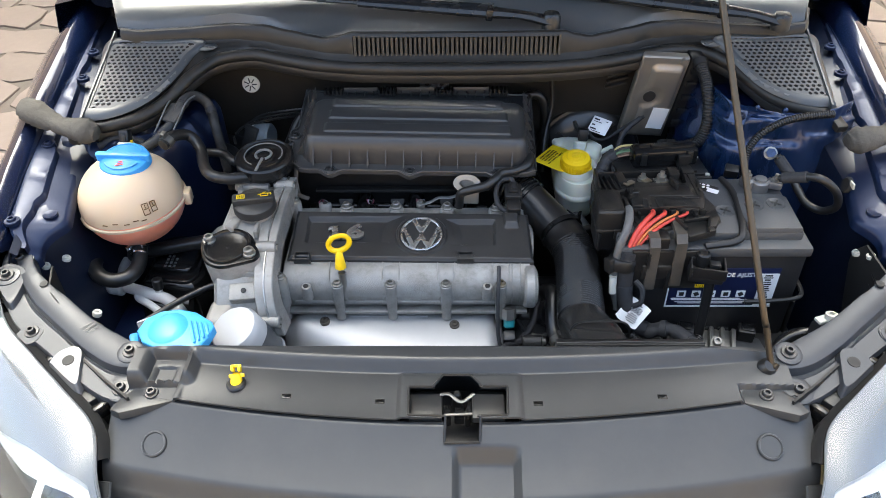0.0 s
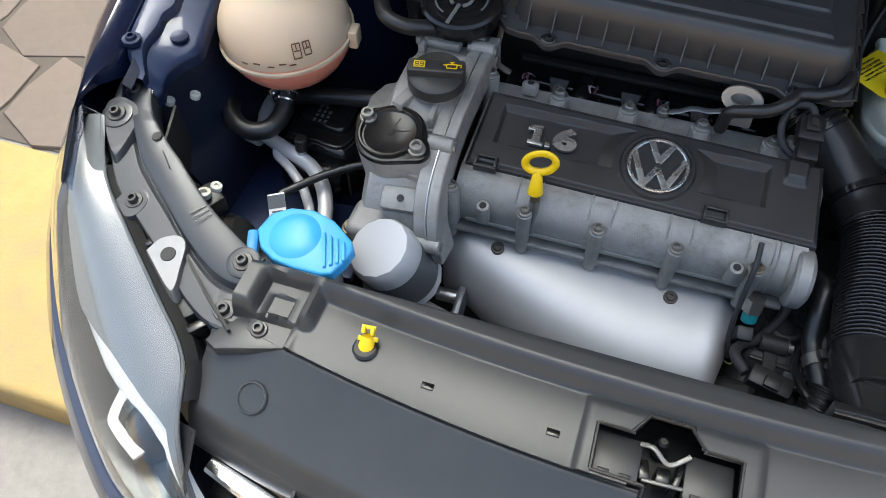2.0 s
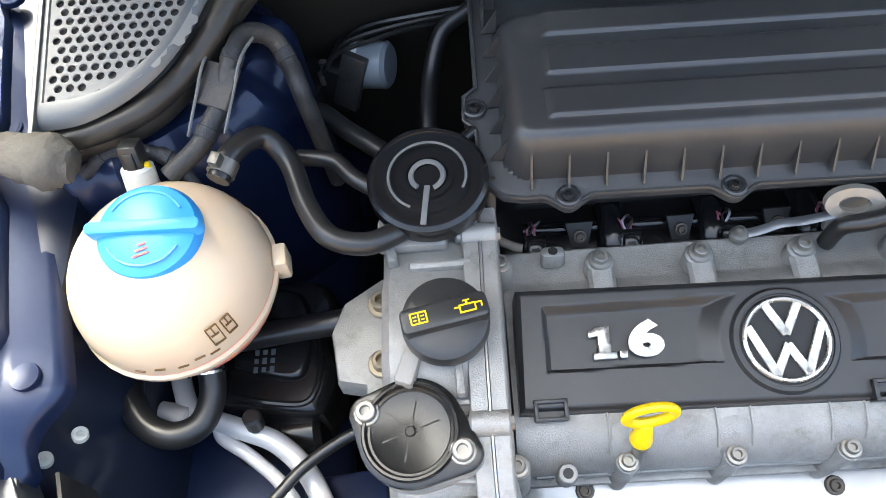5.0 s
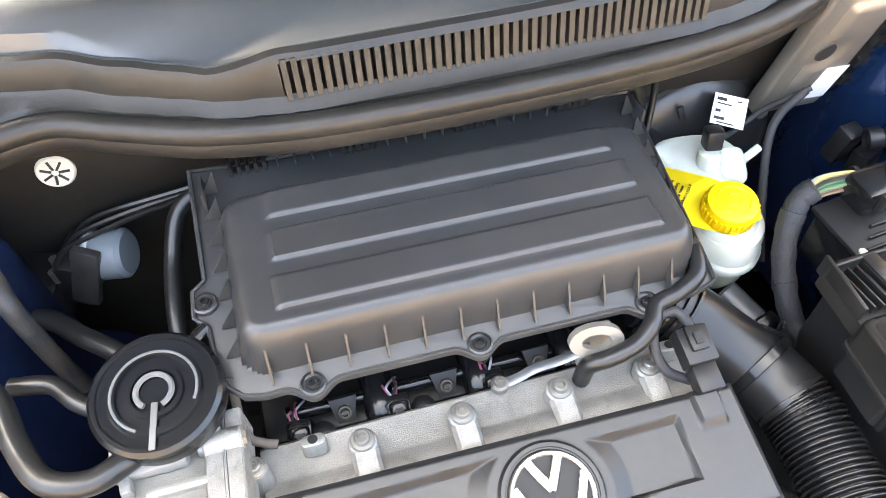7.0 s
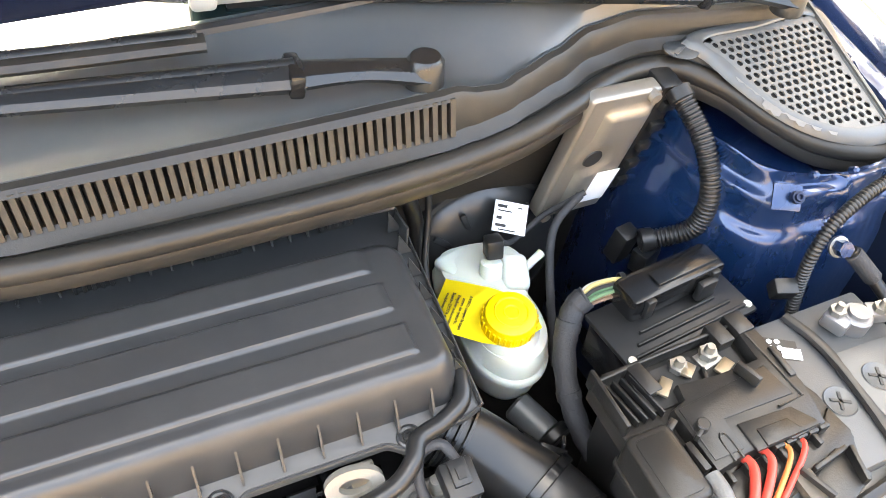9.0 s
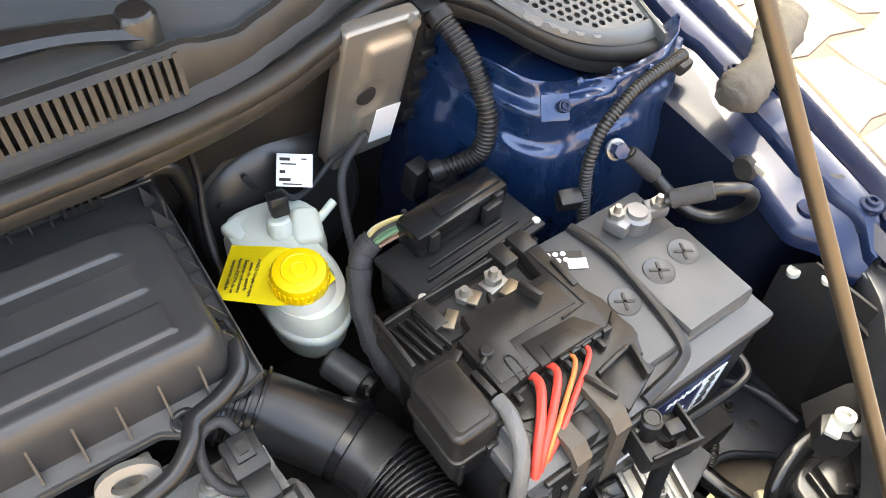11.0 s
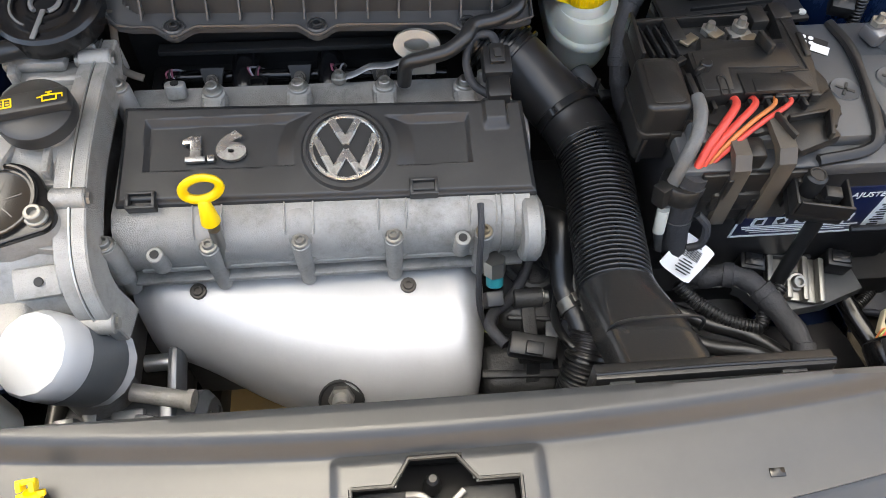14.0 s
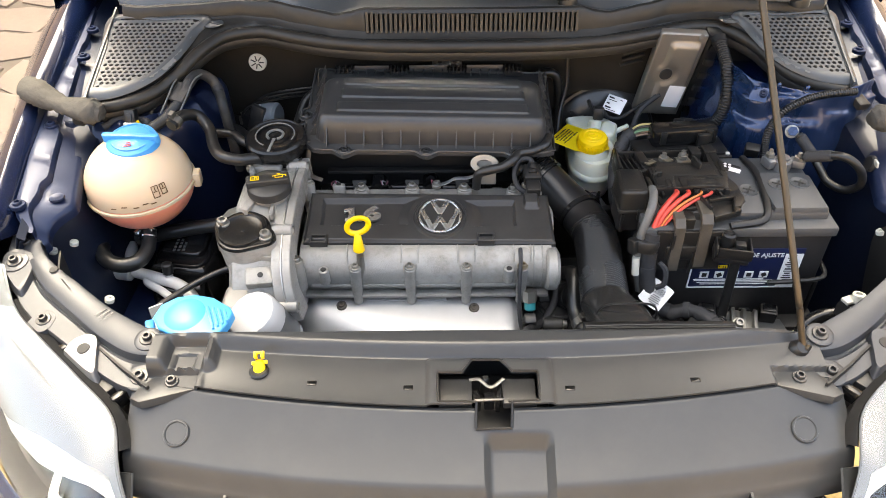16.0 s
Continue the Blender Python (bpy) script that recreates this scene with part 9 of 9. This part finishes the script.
for k in range(14):
    a = 2.4 * k
    o = Vector((0.001 * (k % 3), math.cos(a), math.sin(a))) * (0.0080 * math.sqrt((k + 1) / 14))
    part("coloured_wire", tube([Vector((0.260, 1.182, 0.830)) + o * 0.8, Vector((0.272, 1.183, 0.838)) + o * 1.15, Vector((0.290, 1.179, 0.844)) + o * 1.1, Vector((0.306, 1.174, 0.845)) + o * 0.9], 0.0019, 6, 4), WM[k % 8], lm)
part("cable_tie", lathe([(0.0125, -0.002), (0.0138, -0.002), (0.0138, 0.002), (0.0125, 0.002)], along((0.299, 1.176, 0.843), (1, -0.3, 0.1)), 16), M_BLACK, lm)

res = thing("brake_fluid_reservoir", (0.21, 1.23, 0.72), "translucent white brake fluid reservoir with a yellow cap", "brake reservoir")
outl = [(0.172, 1.300), (0.184, 1.326), (0.228, 1.326), (0.256, 1.314), (0.268, 1.290), (0.262, 1.262), (0.250, 1.246), (0.251, 1.216), (0.244, 1.185), (0.222, 1.166), (0.194, 1.168), (0.174, 1.196), (0.172, 1.240)]
ctr = Vector((sum(p[0] for p in outl) / 13, sum(p[1] for p in outl) / 13))
rows = []
for k, z in ((0.62, 0.690), (0.80, 0.702), (0.88, 0.716), (0.92, 0.746), (0.99, 0.749), (1.0, 0.751), (1.0, 0.756), (0.985, 0.758), (0.955, 0.760), (0.935, 0.776), (0.90, 0.783), (0.80, 0.786), (0.0, 0.788)):
    sm = spline([(*p, 0) for p in outl + outl[:1]], 4)[:-1]
    rows.append([(ctr.x + (p.x - ctr.x) * k, ctr.y + (p.y - ctr.y) * k, z + 0.05 * (p.y - ctr.y) * (1 if z > 0.745 else 0.3)) for p in sm])
bm = sheet(rows, 0.0, closed=True)
part("tank_body", bm, M_RES, res)
part("filler_hump", lathe([(0.030, -0.02), (0.029, 0.008), (0.024, 0.014), (0, 0.014)], Matrix.Translation((0.208, 1.208, 0.782)), 28), M_RES, res)
part("rear_hump", box((0.244, 1.268, 0.786), (0.030, 0.044, 0.020), (4, 0, -20), 0.009, 4), M_RES, res)
part("left_hump", box((0.196, 1.302, 0.783), (0.038, 0.032, 0.014), (2, 0, 14), 0.006, 4), M_RES, res)
part("sensor_neck", cyl((0.219, 1.270, 0.780), (0.222, 1.278, 0.803), 0.0125, 0.0112, 20, bev=0.002), M_RES, res)
part("sensor_plug", box((0.228, 1.288, 0.811), (0.018, 0.018, 0.022), (-14, 0, -10), 0.003), M_BLACK, res)
part("nozzle", cyl((0.258, 1.272, 0.782), (0.282, 1.280, 0.790), 0.0045, seg=10), M_RES, res)
YM = along((0.206, 1.208, 0.792), (-0.04, -0.12, 1))
ycap_ = part("cap", lathe([(0, 0.0235), (0.018, 0.0235), (0.0235, 0.0215), (0.0255, 0.017), (0.0262, 0.004), (0, 0.004)], YM, 36), M_YELLOW, res, "yellow screw cap with fluted rim")
for k in range(30):
    a = 2 * math.pi * k / 30
    part("flute", join(B(), box((0.0258 * math.cos(a), 0.0258 * math.sin(a), 0.0105), (0.0020, 0.0028, 0.0125), (0, 0, math.degrees(a)), 0.0008), YM), M_YELLOW, ycap_)
part("cap_ring", lathe([(0.0145, 0.0236), (0.0155, 0.0246), (0.0165, 0.0236)], YM, 30), M_YELLOW, ycap_)
part("cap_ring", lathe([(0.006, 0.0236), (0.007, 0.0246), (0.008, 0.0236)], YM, 24), M_YELLOW, ycap_)
tagp = [Vector(p) for p in ((0.173, 1.278, 0.796), (0.135, 1.237, 0.788), (0.176, 1.198, 0.791), (0.200, 1.180, 0.796), (0.232, 1.190, 0.798), (0.234, 1.225, 0.798), (0.208, 1.252, 0.797))]
bm = B()
f = bm.faces.new([bm.verts.new(p) for p in tagp])
bmesh.ops.solidify(bm, geom=[f], thickness=0.0012)
ytag = part("tag", bm, M_YTAG, res, "yellow printed warning tag")
ux, uy = (tagp[0] - tagp[1]).normalized(), (tagp[2] - tagp[1]).normalized()
nz = ux.cross(-uy).normalized() if ux.cross(-uy).z > 0 else -ux.cross(-uy).normalized()
TXT = Matrix((-ux, uy, nz)).transposed().to_4x4()
for k, line in enumerate(("AVISO: Limpie la tapa", "antes de quitarla.", "Emplear solamente", "liquido DOT4 de un", "recipiente sellado")):
    p = tagp[1] + ux * 0.025 + uy * (0.0305 - 0.0056 * k) + nz * 0.0013
    part("tag_line", writing(line, 0.0044, Matrix.Translation(p) @ TXT, 0.0003), M_INK, ytag)
part("cylinder_stub", cyl((0.205, 1.17, 0.712), (0.222, 1.13, 0.705), 0.016, seg=18, bev=0.003), M_GREYP, res, "grey master cylinder end")
part("cylinder_end", cyl((0.222, 1.130, 0.712), (0.226, 1.118, 0.710), 0.017, seg=18, bev=0.002), M_BLACK, res)
M_BOOST = mat("satin_black_booster", (0.022, 0.022, 0.022), 0.32, spec=0.7, grain=30, var=0.2, dirt=0.2, dirt_color=(0.06, 0.055, 0.045))
boost = thing("brake_booster", (0.225, 1.37, 0.64), "large round black brake booster", "brake booster")
KM = along((0.250, 1.344, 0.730), (0, -1, 0.12))
part("shell", lathe([(0, 0.014), (0.05, 0.014), (0.076, 0.010), (0.088, 0.003), (0.093, 0.0), (0.095, -0.003), (0.100, -0.004), (0.102, -0.008), (0.102, -0.03), (0, -0.03)], KM, 56), M_BOOST, boost)
for a in (58, 82, 112, 138):
    p = KM @ Vector((0.070 * math.cos(radians(a)), 0.070 * math.sin(radians(a)), 0.0115))
    part("dimple", box(p, (0.007, 0.004, 0.030), (0, 90 - a, 0), 0.0018), M_BOOST, boost)
hose_thing("vacuum_pipe", [(0.115, 1.325, 0.862), (0.135, 1.330, 0.870), (0.152, 1.332, 0.862), (0.160, 1.330, 0.835), (0.162, 1.325, 0.80), (0.160, 1.31, 0.76)], 0.0085, M_RUBBER, "bent black vacuum pipe beside the filter box", "pipe")
hose_thing("bowden_cable", [(0.17, 1.335, 0.90), (0.172, 1.325, 0.85), (0.160, 1.30, 0.80), (0.155, 1.26, 0.75)], 0.0036, M_BLACK, "thin black cable beside the booster", "cable")
dt = thing("fluid_tag", (0.276, 1.34, 0.76), "white paper tag with small print behind the reservoir", "tag")
ux = Vector((0.032, -0.0175, -0.0045)).normalized()
uy = Vector((0.020, 0.0265, 0.0165))
uy = (uy - ux * uy.dot(ux)).normalized()
DM = Matrix.Translation((0.262, 1.318, 0.812)) @ Matrix((ux, uy, ux.cross(uy))).transposed().to_4x4()
part("tag_sheet", join(B(), box((0, 0, 0), (0.035, 0.034, 0.001), bev=0.0003), DM), M_WHITE, dt)
bm = B()
for y, w, x in ((0.0110, 0.0100, -0.0095), (0.0060, 0.0150, -0.0060), (0.0115, 0.0050, 0.0090), (-0.0020, 0.0055, -0.0115), (-0.0100, 0.0110, -0.0090), (-0.0145, 0.0180, -0.0020)):
    box((x, y, 0.0008), (w, 0.0030 if x < -0.008 else 0.0012, 0.0004), bm=bm)
part("print", join(B(), bm, DM), M_INK, dt)
hose_thing("sensor_lead", [(0.234, 1.296, 0.818), (0.250, 1.300, 0.796), (0.275, 1.312, 0.788), (0.300, 1.315, 0.805), (0.318, 1.305, 0.826), (0.335, 1.300, 0.84)], 0.0032, M_TAPE, "thin black lead from the reservoir sensor", "cable")
hose_thing("sensor_lead", [(0.330, 1.300, 0.838), (0.305, 1.295, 0.815), (0.292, 1.280, 0.79), (0.280, 1.24, 0.74), (0.27, 1.20, 0.70)], 0.0045, M_TAPE, "black lead hanging behind the reservoir", "cable")

ecu = thing("engine_computer", (0.345, 1.33, 0.78), "grey-brown aluminium engine computer standing against the firewall", "control unit")
u = (Vector((0.400, 1.312, 0.950)) - Vector((0.316, 1.306, 0.958))).normalized()
vv = (Vector((0.316, 1.306, 0.958)) - Vector((0.297, 1.335, 0.788))).normalized()
nn = u.cross(vv).normalized()
vv = nn.cross(u)
UM = Matrix.Translation((0.350, 1.320, 0.870)) @ Matrix((u, vv, nn)).transposed().to_4x4()
part("case", join(B(), box((0, 0, -0.004), (0.084, 0.172, 0.020), bev=0.005, seg=3), UM), M_ECU, ecu)
rows = []
for i in range(22):
    x = -0.040 + 0.080 * i / 21
    row = []
    for j in range(40):
        y = -0.084 + 0.168 * j / 39
        h = 0.007 * smooth01((x + 0.022) / 0.008) * smooth01((0.036 - x) / 0.005) * smooth01((0.072 - y) / 0.010) * smooth01((y + 0.080) / 0.006)
        d = math.hypot(x + 0.010, y - 0.006)
        h = h * (1 - smooth01((0.022 - d) / 0.006)) + 0.003 * smooth01((0.022 - d) / 0.006)
        row.append(UM @ Vector((x, y, 0.0062 + h)))
    rows.append(row)
part("pressed_lid", sheet(rows, 0.0), M_ECU, ecu)
part("lid_hole", join(B(), lathe([(0, 0.0104), (0.0105, 0.0104), (0.0115, 0.009)], Matrix.Translation((-0.010, 0.006, 0)), 24), UM), M_DARK, ecu)
part("label_sheet", join(B(), box((0.017, -0.038, 0.0140), (0.030, 0.046, 0.0008), (0, 0, -3)), UM), M_WHITE, ecu, "white blank label")
for x, y in ((-0.034, -0.080), (0.030, 0.080)):
    part("case_lug", join(B(), cyl((x, y, -0.01), (x, y, 0.012), 0.006, seg=12), UM), M_ECU, ecu)
ck = thing("computer_bracket", (0.42, 1.33, 0.78), "black plastic connector rail beside the engine computer", "connector")
bm = join(B(), box((0.056, 0.01, -0.010), (0.026, 0.150, 0.030), bev=0.003), UM)
for k in range(5):
    join(bm, box((0.058, -0.05 + 0.028 * k, 0.006), (0.018, 0.012, 0.010), bev=0.002), UM)
part("rail", bm, M_BLACK, ck)
bm = B()
for k in range(7):
    join(bm, box((-0.062, 0.0 + 0.012 * k, -0.030), (0.04, 0.004, 0.008), (0, 0, 20), 0.001), UM)
part("vent_slats", bm, M_DARK, ck)
bcond = hose_thing("corrugated_conduit", [(0.415, 1.300, 0.945), (0.421, 1.268, 0.925), (0.422, 1.250, 0.912), (0.424, 1.232, 0.887), (0.422, 1.222, 0.862), (0.414, 1.222, 0.834), (0.389, 1.234, 0.818), (0.373, 1.240, 0.814)], 0.0086, M_RUBBER, "thick black corrugated conduit behind the battery", "conduit", ridges=46, depth=0.0018, n=8)
for p, d in (((0.376, 1.239, 0.8146), (-1, 0.3, -0.2)), ((0.4155, 1.297, 0.943), (-0.1, 0.9, 0.5))):
    part("end_collar", lathe([(0.0100, -0.007), (0.0122, -0.006), (0.0122, 0.006), (0.0100, 0.007)], along(p, d), 18), M_BLACK, bcond, "smooth black end collar")
wcond = hose_thing("corrugated_conduit", [(0.590, 1.150, 0.925), (0.560, 1.146, 0.925), (0.530, 1.143, 0.922), (0.505, 1.139, 0.915), (0.476, 1.133, 0.898), (0.461, 1.126, 0.871), (0.462, 1.122, 0.835), (0.464, 1.116, 0.80)], 0.0050, M_RUBBER, "thin black corrugated conduit on the blue wing", "conduit", ridges=60, depth=0.0013, n=8)
part("anchor", box((0.443, 1.124, 0.837), (0.022, 0.016, 0.018), (20, 0, -20), 0.002), M_BLACK, wcond)
bk = thing("wing_bracket", (0.45, 1.22, 0.80), "dark bracket and connectors behind the relay box", "bracket")
part("plug", box((0.368, 1.262, 0.790), (0.022, 0.02, 0.045), (10, 0, 10), 0.003), M_BLACK, bk)
part("plug", box((0.395, 1.25, 0.77), (0.03, 0.02, 0.03), (0, 0, 20), 0.003), M_BLACK, bk)

# ---- driveway paving ----
K_ = 1.55
P0 = [(-0.155, -0.06), (-0.06, -0.115), (0.05, -0.085), (0.155, -0.11), (0.17, -0.02), (0.155, 0.07), (0.05, 0.105), (-0.05, 0.075), (-0.145, 0.10), (-0.16, 0.01)]
paver_meshes = []
for k in range(5):
    rg = random.Random(k)
    poly = [(x * 0.975 * K_ + rg.uniform(-0.008, 0.008), y * 0.975 * K_ + rg.uniform(-0.008, 0.008)) for x, y in P0]
    bm = prism(poly, -0.02, 0.0, bev=0.006)
    me = bpy.data.meshes.new("paver")
    bm.to_mesh(me)
    bm.free()
    me.polygons.foreach_set("use_smooth", [True] * len(me.polygons))
    me.set_sharp_from_angle(angle=radians(40))
    me.materials.append(M_PAVE)
    paver_meshes.append(me)
rg = random.Random(9)
for s in (-1, 1):
    for iy in range(18):
        for ix in range(6):
            x = s * (0.95 + 0.325 * K_ * ix + 0.16 * K_ * (iy % 2))
            y = 1.54 + 0.195 * K_ * iy
            if abs(x) > 3.4:
                continue
            ob = new("paver", paver_meshes[rg.randrange(5)])
            ob.location = (x, y, rg.uniform(-0.002, 0.003))
            ob.rotation_euler = (rg.uniform(-0.006, 0.006), rg.uniform(-0.006, 0.006), math.pi * rg.randrange(2) + rg.uniform(-0.02, 0.02))
            ob.parent = pavement
            ob.matrix_parent_inverse = WORLD_OF[pavement].inverted()

# ---- open bonnet above the bay ----
bonnet = thing("bonnet", (0, 1.42, 1.02), "open dark blue bonnet held up by its prop rod", "bonnet")
BV = Vector((0, -0.477, 0.879))
rows = []
for i in range(25):
    x = -0.66 + 1.32 * i / 24
    rows.append([Vector((x * (1 - 0.10 * k * k), 1.425, 1.03)) + BV * (0.96 * k * (1 - 0.10 * (x / 0.66) ** 2 * k)) + Vector((0, 0.05 * math.sin(math.pi * k) - 0.03 * (x / 0.66) ** 2, 0.02)) for k in [j / 14 for j in range(15)]])
part("skin", sheet(rows, 0.003), M_NAVY, bonnet)
for x0 in (-0.45, 0.0, 0.45):
    part("inner_rib", tube([Vector((x0, 1.40, 1.06)) + BV * (0.85 * k) + Vector((0, 0.05 * math.sin(math.pi * k), 0)) for k in (0.05, 0.35, 0.65, 0.95)], 0.03, 8, 5, sx=1.4, sy=0.5), M_NAVY, bonnet)

# plain cabin that closes the car behind the windscreen
rows = []
for y, w, zr in ((1.50, 0.80, 1.06), (1.75, 0.815, 1.20), (2.05, 0.82, 1.35), (2.30, 0.825, 1.445), (2.75, 0.825, 1.48), (3.20, 0.82, 1.45), (3.60, 0.80, 1.36), (3.86, 0.77, 1.02), (3.93, 0.75, 0.62), (3.90, 0.72, 0.32)):
    zs = min(0.98, zr - 0.02)
    rows.append([(-w * 0.97, y, 0.24), (-w, y, 0.55), (-w, y, zs * 0.86), (-w * 0.97, y, zs), (-w * 0.80, y, max(zs + 0.004, zr - 0.05)), (-w * 0.62, y, zr - 0.006 if y > 2.2 else max(zs + 0.006, zr - 0.16)), (0, y, zr if y > 2.2 else max(zs + 0.008, zr - 0.16)),
                 (w * 0.62, y, zr - 0.006 if y > 2.2 else max(zs + 0.006, zr - 0.16)), (w * 0.80, y, max(zs + 0.004, zr - 0.05)), (w * 0.97, y, zs), (w, y, zs * 0.86), (w, y, 0.55), (w * 0.97, y, 0.24)])
part("body_shell", sheet(rows, 0.0), M_NAVY, car, "dark blue car body")
